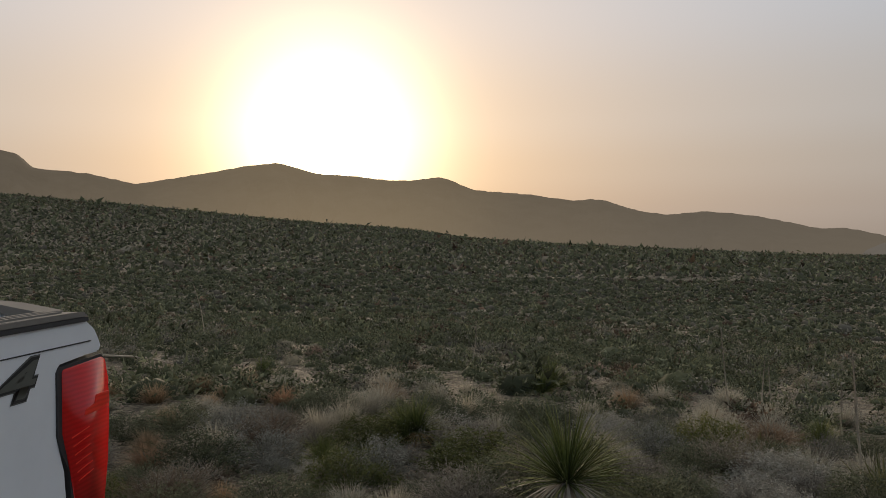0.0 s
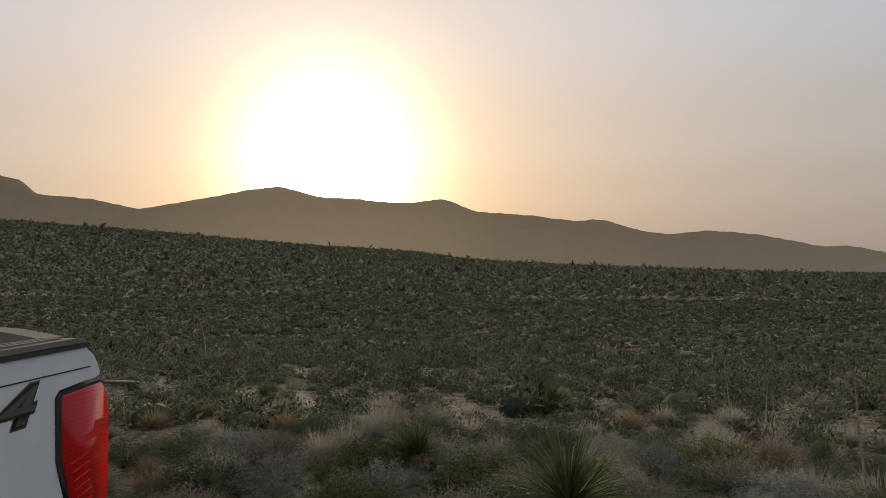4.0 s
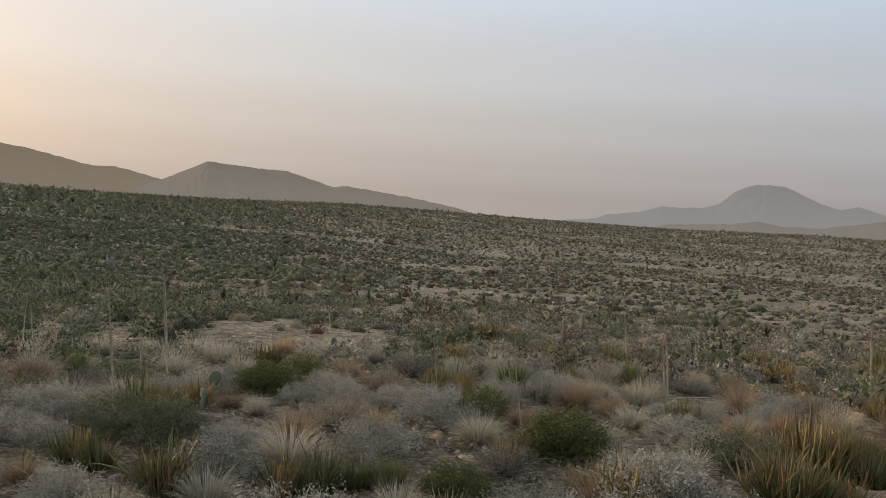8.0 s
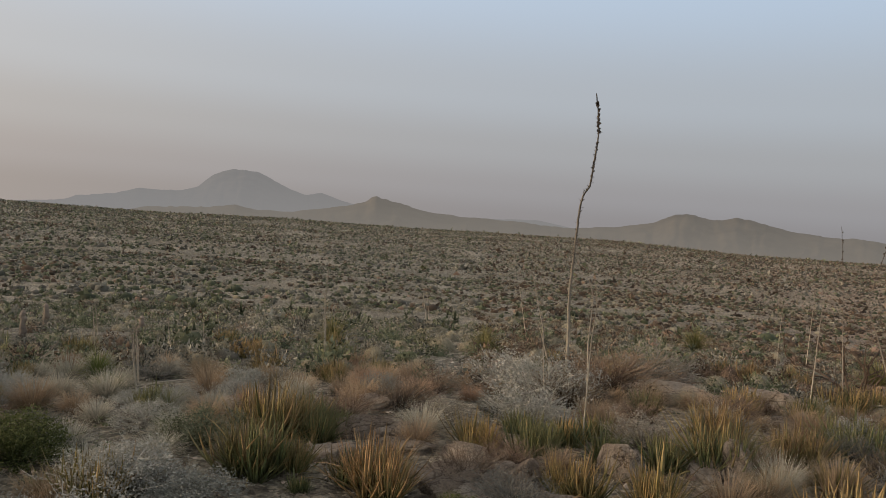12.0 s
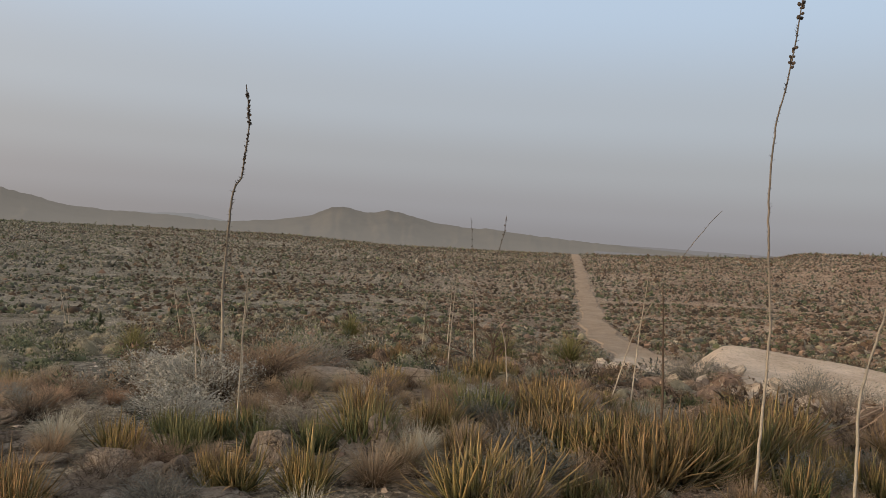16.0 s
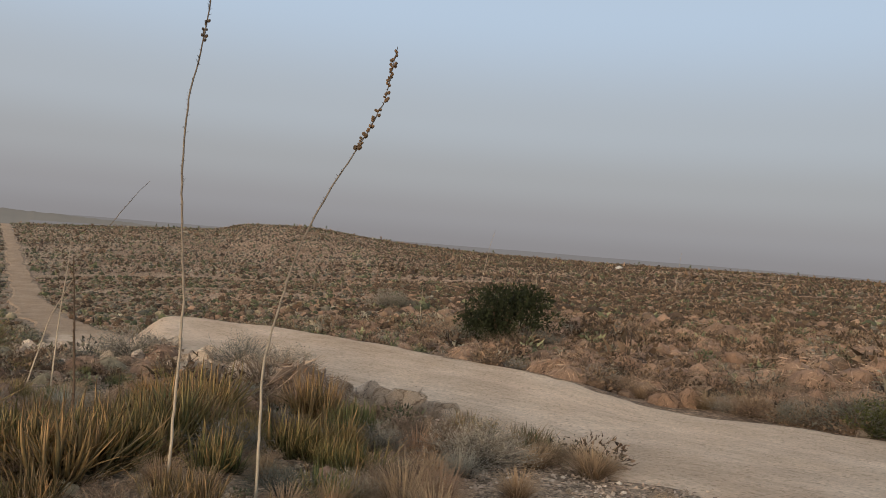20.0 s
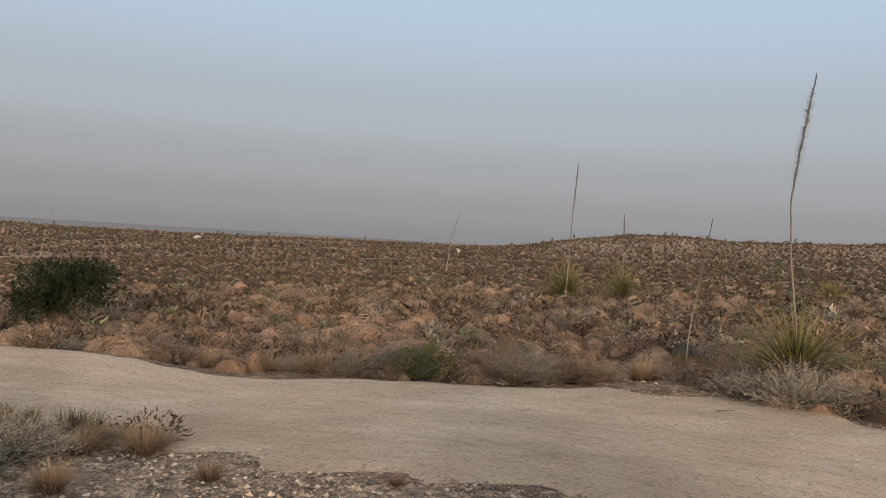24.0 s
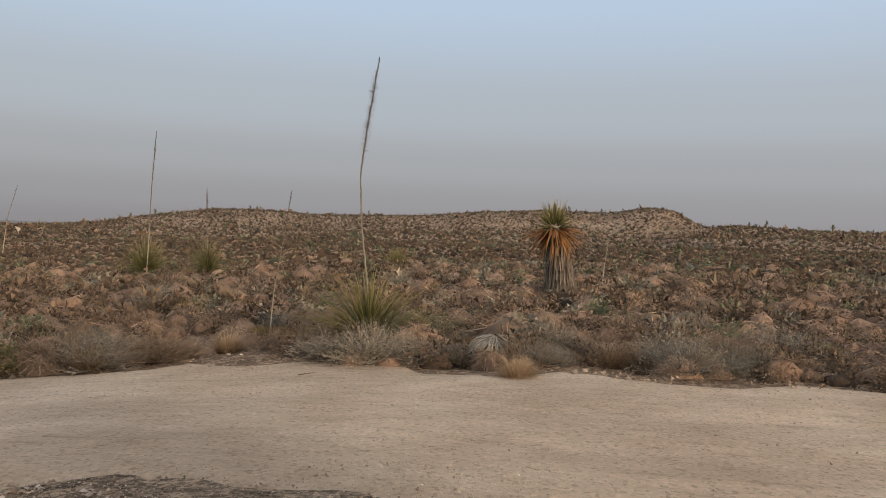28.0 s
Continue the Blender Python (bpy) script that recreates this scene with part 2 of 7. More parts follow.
def hazed_material(name, base, air, amount, fall):
    """Far land with dust haze painted in: land colour, mixed with emission that stands for the lit air in front of it;
    more of it low down.
    """
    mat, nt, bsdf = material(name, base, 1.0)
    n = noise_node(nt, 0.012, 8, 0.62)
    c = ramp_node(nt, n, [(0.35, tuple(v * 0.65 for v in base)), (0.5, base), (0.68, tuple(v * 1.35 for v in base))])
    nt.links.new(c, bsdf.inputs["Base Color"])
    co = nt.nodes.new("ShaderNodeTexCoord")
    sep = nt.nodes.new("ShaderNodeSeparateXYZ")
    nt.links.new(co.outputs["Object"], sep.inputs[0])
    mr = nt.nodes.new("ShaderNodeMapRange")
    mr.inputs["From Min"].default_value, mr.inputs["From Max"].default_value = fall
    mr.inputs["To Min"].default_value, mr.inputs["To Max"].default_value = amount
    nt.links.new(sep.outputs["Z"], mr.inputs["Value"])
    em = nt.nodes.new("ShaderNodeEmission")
    # painted haze: the emission for the lit air grows brighter towards the sun
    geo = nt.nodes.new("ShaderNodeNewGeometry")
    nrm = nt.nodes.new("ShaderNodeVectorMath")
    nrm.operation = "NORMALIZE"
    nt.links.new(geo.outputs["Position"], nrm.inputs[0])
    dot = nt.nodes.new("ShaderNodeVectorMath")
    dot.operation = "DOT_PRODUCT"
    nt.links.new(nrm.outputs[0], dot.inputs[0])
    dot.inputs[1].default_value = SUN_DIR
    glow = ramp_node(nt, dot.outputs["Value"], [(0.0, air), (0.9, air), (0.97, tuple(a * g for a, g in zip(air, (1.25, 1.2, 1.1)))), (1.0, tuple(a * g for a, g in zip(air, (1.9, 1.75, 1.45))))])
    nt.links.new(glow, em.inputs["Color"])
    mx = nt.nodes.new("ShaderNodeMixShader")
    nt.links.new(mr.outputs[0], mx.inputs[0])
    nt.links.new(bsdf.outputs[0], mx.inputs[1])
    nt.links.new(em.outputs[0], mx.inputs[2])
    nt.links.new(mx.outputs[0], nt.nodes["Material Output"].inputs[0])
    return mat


M_GROUND, M_ROAD = ground_material(), road_material()

# ---- the lie of the land: heights by bearing (degrees to the left of +y) and distance ----
CX, CY, EYE = 0.2, -0.8, 1.7
KNOT_R = (6, 15, 40, 100, 200)
LAND = [  # bearing, heights at the five distances, distance of the skyline
    (-240, 0.0, -0.15, -0.3, 0.3, 4.0, 240),
    (-214, 0.0, -0.25, -0.4, 0.0, 4.0, 240),
    (-193, -0.05, -0.6, -0.9, -0.9, 0.5, 260),
    (-165, -0.1, -0.95, -1.8, -3.2, -3.5, 330),
    (-141, 0.05, -0.85, -3.3, -6.4, -5.5, 330),
    (-131, 0.1, -0.8, -4.1, -7.8, -7.8, 350),
    (-120, 0.15, -0.8, -3.6, -8.0, -8.5, 360),
    (-97, 0.1, -0.8, -3.6, -8.3, -9.5, 400),
    (-65, 0.0, -0.9, -4.0, -7.8, -8.5, 400),
    (-30, 0.0, -0.8, -3.4, -6.3, -4.5, 360),
    (0, 0.0, -0.3, -2.4, -4.6, -1.0, 340),
    (40, 0.0, -0.1, -1.5, -2.5, 3.0, 320),
    (80, 0.0, -0.1, -0.5, 0.0, 4.0, 280),
]
SKYLINE = [  # bearing and height angle of the near land's skyline, degrees
    (-255, 1.0), (-243, 1.04), (-237, 1.12), (-234, 1.32), (-231.8, 1.05), (-229.7, 2.28), (-228.2, 2.39), (-225.5, 1.92), (-220.7, 1.96),
    (-216.3, 1.69), (-212, 1.25), (-204.5, 1.05), (-201, 1.24), (-197.8, 1.19), (-193.2, 0.55), (-190, -0.05), (-186, -0.32), (-176, -0.38),
    (-165.5, -0.57), (-157.7, -0.54), (-151, -0.25), (-145, 0.36), (-140.4, 0.18), (-138.9, -0.3), (-133, -0.63), (-125, -1.05), (-120, -1.2),
    (-113, -1.35), (-105, -1.1), (-97.5, -1.2), (-90, -1.35), (-80, -1.35), (-72, -1.55), (-63, -1.45), (-55, -1.25), (-48, -1.1),
    (-40, -1.27), (-31, -1.2), (-24, -0.9), (-16, -0.5), (-8.2, 0.0), (-3.4, 0.72), (3.3, 1.2), (14.4, 2.29), (24.8, 3.1), (32, 3.7), (60, 3.0), (90, 1.5)]
ROAD_LINE = [(-250, 9.4), (-242, 8.9), (-232, 8.3), (-219, 8.2), (-207, 8.7), (-197, 9.5), (-186, 10.3), (-178, 11.0), (-168, 12.3), (-160, 13.4), (-150, 15.4), (-144, 17.0), (-139.5, 19.5),
             (-136, 25), (-133, 33), (-130.2, 45), (-128.6, 62), (-127.4, 100), (-126.5, 180), (-125.9, 300), (-125.6, 420)]
BENCH = ((-170, -160, -150, -144, -139, -134), (12.1, 13.4, 15.4, 17.0, 18.0, 18.5), -0.62)  # where the road is built up: bearings, distances, height


def polar(az, r):
    a = np.radians(az)
    return CX - np.sin(a) * r, CY + np.cos(a) * r


def bearing(x, y):
    """Bearing from -255 to 105 and distance."""
    az = np.degrees(np.arctan2(-(x - CX), y - CY))
    return np.where(az > 105, az - 360, az), np.hypot(x - CX, y - CY)


_LA = np.array(LAND, float)
_SK = np.array(SKYLINE, float)


def _wrap(az, xs, ys):
    xs3 = np.concatenate([xs - 360, xs, xs + 360])
    ys3 = np.concatenate([ys, ys, ys])
    return np.interp(az, xs3, ys3)


def land_z(x, y):
    """Height of the open ground."""
    x, y = np.asarray(x, float), np.asarray(y, float)
    shape = x.shape
    x, y = x.ravel(), y.ravel()
    az, r = bearing(x, y)
    cols = []
    for k in range(1, 7):
        cols.append(sum(_wrap(az + d, _LA[:, 0], _LA[:, k]) for d in (-8, -4, 0, 4, 8)) / 5)
    rc = cols[5]
    ec = sum(_wrap(az + d, _SK[:, 0], _SK[:, 1]) for d in (-0.5, 0, 0.5)) / 3
    zc = EYE + rc * np.tan(np.radians(ec))
    kr = np.stack([np.zeros_like(r), *(np.full_like(r, v) for v in KNOT_R), rc, rc * 1.25, rc * 2.2, np.full_like(r, 5200)], 1)
    kz = np.stack([np.zeros_like(r), *cols[:5], zc, zc - 3.0, EYE + rc * 2.2 * np.tan(np.radians(ec - 0.7)), EYE + 5200 * np.tan(np.radians(np.minimum(ec, 0.0) - 0.3))], 1)
    ku = np.log(kr + 6)
    u = np.log(r + 6)
    sl = np.diff(kz, axis=1) / np.diff(ku, axis=1)
    tg = np.empty_like(kz)
    tg[:, 1:-1] = (sl[:, 1:] + sl[:, :-1]) / 2
    tg[:, 0], tg[:, -1] = 0, 0
    tg[:, 6] = sl[:, 5] * 0.35  # round crest
    i = np.clip((u[:, None] >= ku).sum(1) - 1, 0, kz.shape[1] - 2)
    n = np.arange(len(r))
    h = ku[n, i + 1] - ku[n, i]
    t = np.clip((u - ku[n, i]) / h, 0, 1)
    z = ((2 * t**3 - 3 * t**2 + 1) * kz[n, i] + (t**3 - 2 * t**2 + t) * h * tg[n, i]
         + (3 * t**2 - 2 * t**3) * kz[n, i + 1] + (t**3 - t**2) * h * tg[n, i + 1])
    far = np.clip((r - 15) / 60, 0, 1) * np.clip((rc * 1.0 - r) / 60, 0.15, 1)
    z += far * (fbm(x / 34, y / 34, 3, 3) * 1.1 + fbm(x / 9, y / 9, 5, 2) * 0.25)
    # the bench that carries the road across the slope
    off = r - np.interp(az, BENCH[0], BENCH[1])
    w = np.clip((4.6 - np.abs(off)) / 1.9, 0, 1) * np.clip((az + 174) / 10, 0, 1) * np.clip((-133 - az) / 4, 0, 1)
    w = w * w * (3 - 2 * w)
    z = z * (1 - w) + BENCH[2] * w
    z += np.clip((r - 2.2) / 6, 0, 1) * fbm(x / 2.3, y / 2.3, 9, 3) * 0.09
    return z.reshape(shape)


def _road_points():
    az, r = np.array(ROAD_LINE, float).T
    s = np.arange(len(az))
    u = np.linspace(0, len(az) - 1, 260)
    x, y = polar(np.interp(u, s, az), np.exp(np.interp(u, s, np.log(r))))
    for _ in range(40):
        x[1:-1], y[1:-1] = (x[:-2] + 2 * x[1:-1] + x[2:]) / 4, (y[:-2] + 2 * y[1:-1] + y[2:]) / 4
    return x, y


RX, RY = _road_points()


def road_distance(x, y):
    """Distance from the road's middle line, signed: positive on the side away from the viewer."""
    x, y = np.asarray(x, float), np.asarray(y, float)
    best, side = np.full(x.shape, 1e9), np.ones(x.shape)
    for i in range(0, len(RX) - 2, 2):
        ax, ay, ux, uy = RX[i], RY[i], RX[i + 2] - RX[i], RY[i + 2] - RY[i]
        px, py = x - ax, y - ay
        t = np.clip((px * ux + py * uy) / (ux * ux + uy * uy), 0, 1)
        d = (px - t * ux) ** 2 + (py - t * uy) ** 2
        near = d < best
        best = np.where(near, d, best)
        side = np.where(near, np.sign(px * uy - py * ux), side)
    return np.sqrt(best) * side


def road_half(az, r, outer):
    """Half width of the road; a turnout widens its far side."""
    w = 1.35 + 1.0 * np.clip((40 - r) / 12, 0, 1) + 0.85 * np.clip((-az - 163) / 14, 0, 1)
    if outer:
        w = w + 4.5 * np.exp(-((az + 197.5) / 5.5) ** 2) + 0.4 * np.exp(-((az + 225) / 10) ** 2)
    else:
        w = w + 0.3 - 0.85 * np.clip(1.5 - np.abs(az + 210) / 12, 0, 1)
    return w


def build_ground():
    rings = np.concatenate([[0.0, 0.5], np.geomspace(1.0, 40, 120), np.geomspace(41.2, 460, 110), np.geomspace(480, 4900, 24)])
    az = np.linspace(105, -255, 480, endpoint=False)
    R, A = np.meshgrid(rings, az, indexing="ij")
    x, y = polar(A, R)
    z = land_z(x, y)
    d = np.abs(road_distance(x, y))
    inroad = np.clip((4.0 - d) / 1.2, 0, 1) * (R < 45)
    flat = z - np.clip((R - 2.2) / 6, 0, 1) * fbm(x / 2.3, y / 2.3, 9, 3) * 0.09
    z = z * (1 - inroad) + (flat - 0.01) * inroad
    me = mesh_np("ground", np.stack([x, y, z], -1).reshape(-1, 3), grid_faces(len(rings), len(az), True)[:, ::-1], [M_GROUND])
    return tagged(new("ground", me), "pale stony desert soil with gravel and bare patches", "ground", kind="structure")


def ground_flat(x, y):
    """Ground height without its fine relief, for the road bed."""
    _, r = bearing(x, y)
    return land_z(x, y) - np.clip((r - 2.2) / 6, 0, 1) * fbm(x / 2.3, y / 2.3, 9, 3) * 0.09


def build_road():
    n, c = len(RX), 25
    # even steps along the line
    s = np.concatenate([[0], np.cumsum(np.hypot(np.diff(RX), np.diff(RY)))])
    g = np.concatenate([np.arange(0, 34, 0.16), np.geomspace(34, s[-1], 260)])
    px, py = np.interp(g, s, RX), np.interp(g, s, RY)
    tx, ty = np.gradient(px), np.gradient(py)
    l = np.hypot(tx, ty)
    nx, ny = ty / l, -tx / l
    az, r = bearing(px, py)
    jag = lambda seed: fbm(g / 1.1, g * 0 + seed, seed, 4) * 0.55 * np.clip((42 - r) / 8, 0, 1) + fbm(g / 7, g * 0 + seed, seed + 3, 4) * 0.9 * np.clip((r - 30) / 20, 0, 1)
    wo, wi = road_half(az, r, True) + jag(21), road_half(az, r, False) + jag(22)
    k = np.linspace(-1, 1, c)
    off = np.where(k[None] > 0, k[None] * wo[:, None], k[None] * wi[:, None])
    x, y = px[:, None] + nx[:, None] * off, py[:, None] + ny[:, None] * off
    edge = np.clip((1 - np.abs(k[None])) / 0.1, 0, 1)
    ruts = np.exp(-((np.abs(off + 0.1) - 0.85) / 0.28) ** 2)
    sgrid = g[:, None] + off * 0
    z = ground_flat(x, y) + 0.035 * edge - 0.02 - 0.018 * ruts * (np.abs(k[None]) < 1) + 0.012 * fbm(x * 1.4, y * 1.4, 31, 3) * edge
    lift = 0.10 * np.clip((r - 38) / 22, 0, 1)[:, None]
    z = z + lift * edge - 1.0 * lift * (np.abs(k[None]) > 0.99)
    streak = 0.5 + 0.5 * ruts - 0.25 + 0.5 * fbm(sgrid / 3.5, off * 2.2, 33, 3)
    streak = np.clip(streak, 0.22, 1) * np.clip((42 - r) / 18, 0, 1)[:, None]  # the far track gets the darker end of the ramp
    me = mesh_np("road", np.stack([x, y, z], -1).reshape(-1, 3), grid_faces(len(g), c), [M_ROAD], tip=np.clip(streak, 0, 1).ravel())
    for name, val in (("along", sgrid), ("across", off)):
        me.attributes.new(name, "FLOAT", "POINT").data.foreach_set("value", np.ascontiguousarray(val, np.float32).ravel())
    return tagged(new("road", me), "pale caliche dirt road with faint wheel ruts", "dirt road", kind="structure")


# ---- far mountains, dust haze painted in as emission ----
def build_range(name, label, dist, base_el, profile, mat, depth=0.35, rough=1.0, seed=0):
    pr = np.array(profile, float)
    az = np.linspace(pr[:, 0].min(), pr[:, 0].max(), 640)
    o = np.argsort(pr[:, 0])
    el = np.interp(az, pr[o, 0], pr[o, 1])
    for _ in range(2):
        el[1:-1] = (el[:-2] + 2 * el[1:-1] + el[2:]) / 4
    el = el + 0.05 * rough * fbm(az * 2.5, az * 0, seed, 5)
    rows = 36
    k = np.linspace(0, 1, rows)[:, None]
    D = dist * (1 - depth * (1 - k)) + 0 * az[None]
    ridge = EYE + dist * np.tan(np.radians(el))
    foot = EYE + dist * (1 - depth) * np.tan(np.radians(base_el))
    gul = fbm(az[None] * 1.1 + fbm(az[None] / 2, k * 3, seed + 3, 3) * 1.5, k * 2.0, seed + 5, 5)
    shape = k**1.25
    z = foot + (ridge[None] - foot) * shape + gul * (ridge[None] - foot) * 0.2 * k * (1 - k) * 2.2
    back = foot + 0 * az[None]
    x, y = polar(az[None] + 0 * k, D)
    xb, yb = polar(az[None], dist * 1.25 + 0 * az[None])
    x, y, z = np.vstack([x, xb]), np.vstack([y, yb]), np.vstack([z, back])
    me = mesh_np(name, np.stack([x, y, z], -1).reshape(-1, 3), grid_faces(rows + 1, len(az))[:, ::-1], [mat])
    return tagged(new(name, me), label, "mountain", kind="structure")


RANGE_WEST = [(37, 6.5), (31, 7.4), (28, 7.19), (27.4, 7.09), (25.8, 6.09), (23.8, 5.98), (22.3, 5.62), (21.3, 4.74), (18.2, 4.49), (15.1, 3.86), (11.4, 4.55),
              (7.9, 5.24), (5.7, 5.49), (3, 4.71), (0.6, 4.6), (-2.3, 4.28), (-3.9, 4.3), (-5.8, 4.55), (-8.3, 3.57), (-12.3, 3.2), (-15.3, 2.73),
              (-16.6, 2.85), (-17.6, 2.7), (-19.9, 1.92), (-21.7, 1.67), (-24.5, 1.87), (-27.7, 1.47), (-31.5, 0.58), (-32.9, 0.66), (-35.8, -0.05),
              (-39, -1.3), (-45, -3.0)]
RANGE_SECOND = [(-30, -2.6), (-32, -1.6), (-35.8, -0.03), (-38.8, 1.39), (-42.4, 1.08), (-44.1, 1.05), (-47.4, 0.11), (-48.5, 0.22), (-53.3, -0.36), (-56.4, -0.88), (-59, -1.7), (-64, -3.0)]
RANGE_BUTTE = [(-50, -3.0), (-59, -1.9), (-64, -1.3), (-66.4, -1.0), (-66.9, -0.72), (-69.2, -0.42), (-70.7, 0.06), (-72.6, 0.08), (-73.4, 0.15), (-74.6, 0.52), (-75.4, 1.35), (-76.2, 1.72),
               (-76.8, 1.88), (-78.5, 1.86), (-80.3, 1.0), (-81.9, 0.48), (-83, 0.75), (-84.6, 0.28), (-86, 0.0), (-91, -0.4), (-98.5, 0.0), (-102, -0.5), (-107, -1.2), (-114, -3.0)]
RANGE_EAST = [(-66, -3.0), (-71, -1.15), (-75.5, -0.85), (-77, -0.55), (-78.5, -0.8), (-81, -0.75), (-84.5, -0.1), (-86.2, 0.34), (-86.5, 0.66), (-86.85, 0.88), (-87.3, 0.66), (-88.5, 0.5),
              (-90.2, 0.02), (-93.1, -0.18), (-96.1, -0.18), (-98.8, -0.33), (-101.2, -0.35), (-105, 0.1), (-106.7, 0.5), (-108.0, 1.12), (-109, 1.25), (-110.4, 0.95), (-111, 0.98), (-112.1, 1.25),
              (-113.2, 1.05), (-115.2, 0.6), (-117.7, 0.35), (-119.8, 0.4), (-121.5, 0.2), (-122.9, 0.12), (-127, -0.08), (-133, -0.3), (-141, -0.8), (-150, -3.0)]

# land colour, painted airlight colour, then its share low down and high up
M_WEST = hazed_material("western_slopes", (0.10, 0.085, 0.065), (0.235, 0.193, 0.143), (0.85, 0.55), (-20, 190))
M_SECOND = hazed_material("hill_slopes", (0.10, 0.09, 0.075), (0.24, 0.21, 0.175), (0.8, 0.6), (-20, 60))
M_BUTTE = hazed_material("hazy_butte_slopes", (0.12, 0.11, 0.10), (0.265, 0.258, 0.255), (0.97, 0.8), (-60, 120))
M_EAST = hazed_material("eastern_slopes", (0.10, 0.085, 0.065), (0.235, 0.215, 0.19), (0.85, 0.5), (-30, 32))
M_PLAIN = hazed_material("hazed_plain", (0.14, 0.125, 0.11), (0.235, 0.222, 0.22), (0.9, 0.9), (-50, 10))


def build_plain():
    az = np.linspace(-240, -127, 160)
    rings = np.geomspace(900, 4800, 20)
    R, A = np.meshgrid(rings, az, indexing="ij")
    x, y = polar(A, R)
    z = -14 + (R - 900) / 3900 * 6 + 4 * fbm(x / 300, y / 300, 41, 3)
    me = mesh_np("distant_plain", np.stack([x, y, z], -1).reshape(-1, 3), grid_faces(20, 160), [M_PLAIN])
    tagged(new("distant_plain", me), "far flat desert plain with grey dust haze painted in", "plain", kind="structure")


build_ground()
build_road()
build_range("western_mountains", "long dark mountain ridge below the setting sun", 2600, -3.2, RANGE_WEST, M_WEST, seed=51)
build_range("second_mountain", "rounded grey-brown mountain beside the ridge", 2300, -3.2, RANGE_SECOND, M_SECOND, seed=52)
build_range("hazy_butte", "flat-topped butte nearly lost in painted dust haze", 4200, -3.2, RANGE_BUTTE, M_BUTTE, seed=53)
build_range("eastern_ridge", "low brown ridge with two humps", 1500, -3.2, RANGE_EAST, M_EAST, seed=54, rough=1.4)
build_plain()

# ---- plant materials ----
def plant_material(name, low, mid, high, rough=0.75, translucent=0.25, vary=0.35, island=False):
    """Colour from the base to the tip, with a random shift for each plant or piece. Dark low ends of foliage ramps
    paint in inner shade.
    """
    mat, nt, bsdf = material(name, mid, rough)
    at = nt.nodes.new("ShaderNodeAttribute")
    at.attribute_name = "tip"
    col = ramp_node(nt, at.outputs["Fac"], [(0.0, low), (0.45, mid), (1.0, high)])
    if island:
        rnd = nt.nodes.new("ShaderNodeNewGeometry").outputs["Random Per Island"]
    else:
        rnd = nt.nodes.new("ShaderNodeObjectInfo").outputs["Random"]
    v = ramp_node(nt, rnd, [(0.0, (1 - vary, 1 - vary * 0.9, 1 - vary)), (0.5, (1, 1, 1)), (1.0, (1 + vary * 0.9, 1 + vary * 0.7, 1 + vary * 0.4))])
    col = mix_node(nt, 1.0, col, v, "MULTIPLY")
    nz = ramp_node(nt, noise_node(nt, 14, 6, 0.75), [(0.3, (0.68, 0.68, 0.68)), (0.7, (1.25, 1.22, 1.18))])
    col = mix_node(nt, 1.0, col, nz, "MULTIPLY")
    nt.links.new(col, bsdf.inputs["Base Color"])
    if translucent:
        tr = nt.nodes.new("ShaderNodeBsdfTranslucent")
        nt.links.new(col, tr.inputs["Color"])
        mx = nt.nodes.new("ShaderNodeMixShader")
        mx.inputs[0].default_value = translucent
        nt.links.new(bsdf.outputs[0], mx.inputs[1])
        nt.links.new(tr.outputs[0], mx.inputs[2])
        nt.links.new(mx.outputs[0], nt.nodes["Material Output"].inputs[0])
    return mat


# leaf and grass low ends: dark base colour plus painted shade between blades
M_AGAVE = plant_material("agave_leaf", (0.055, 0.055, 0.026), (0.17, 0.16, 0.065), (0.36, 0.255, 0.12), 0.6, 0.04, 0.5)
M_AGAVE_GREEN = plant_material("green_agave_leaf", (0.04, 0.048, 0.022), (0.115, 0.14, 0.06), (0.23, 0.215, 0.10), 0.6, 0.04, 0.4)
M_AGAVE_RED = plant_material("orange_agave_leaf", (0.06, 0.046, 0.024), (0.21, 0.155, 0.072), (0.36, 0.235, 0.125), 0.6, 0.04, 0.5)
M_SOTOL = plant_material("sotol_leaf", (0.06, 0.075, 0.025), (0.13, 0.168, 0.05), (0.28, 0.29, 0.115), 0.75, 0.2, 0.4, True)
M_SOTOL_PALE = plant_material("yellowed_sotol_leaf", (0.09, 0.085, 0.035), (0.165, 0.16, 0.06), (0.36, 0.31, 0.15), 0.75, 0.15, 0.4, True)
M_SKIRT = plant_material("dry_skirt_leaf", (0.28, 0.20, 0.11), (0.36, 0.26, 0.14), (0.30, 0.19, 0.09), 0.8, 0.15, 0.4, True)
M_GREYSKIRT = plant_material("weathered_dead_leaf", (0.30, 0.28, 0.25), (0.42, 0.40, 0.36), (0.34, 0.31, 0.27), 0.8, 0.1, 0.35, True)
M_YUCCA_SKIRT = plant_material("rusty_dry_leaf", (0.22, 0.11, 0.045), (0.30, 0.14, 0.055), (0.36, 0.19, 0.08), 0.8, 0.1, 0.4, True)
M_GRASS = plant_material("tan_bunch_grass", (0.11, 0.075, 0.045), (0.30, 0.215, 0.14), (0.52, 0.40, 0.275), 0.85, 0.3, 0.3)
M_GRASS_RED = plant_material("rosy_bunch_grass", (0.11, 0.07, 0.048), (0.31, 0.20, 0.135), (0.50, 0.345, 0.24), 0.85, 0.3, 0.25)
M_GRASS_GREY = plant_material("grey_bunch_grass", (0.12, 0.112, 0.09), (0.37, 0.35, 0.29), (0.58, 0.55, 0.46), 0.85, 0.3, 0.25)
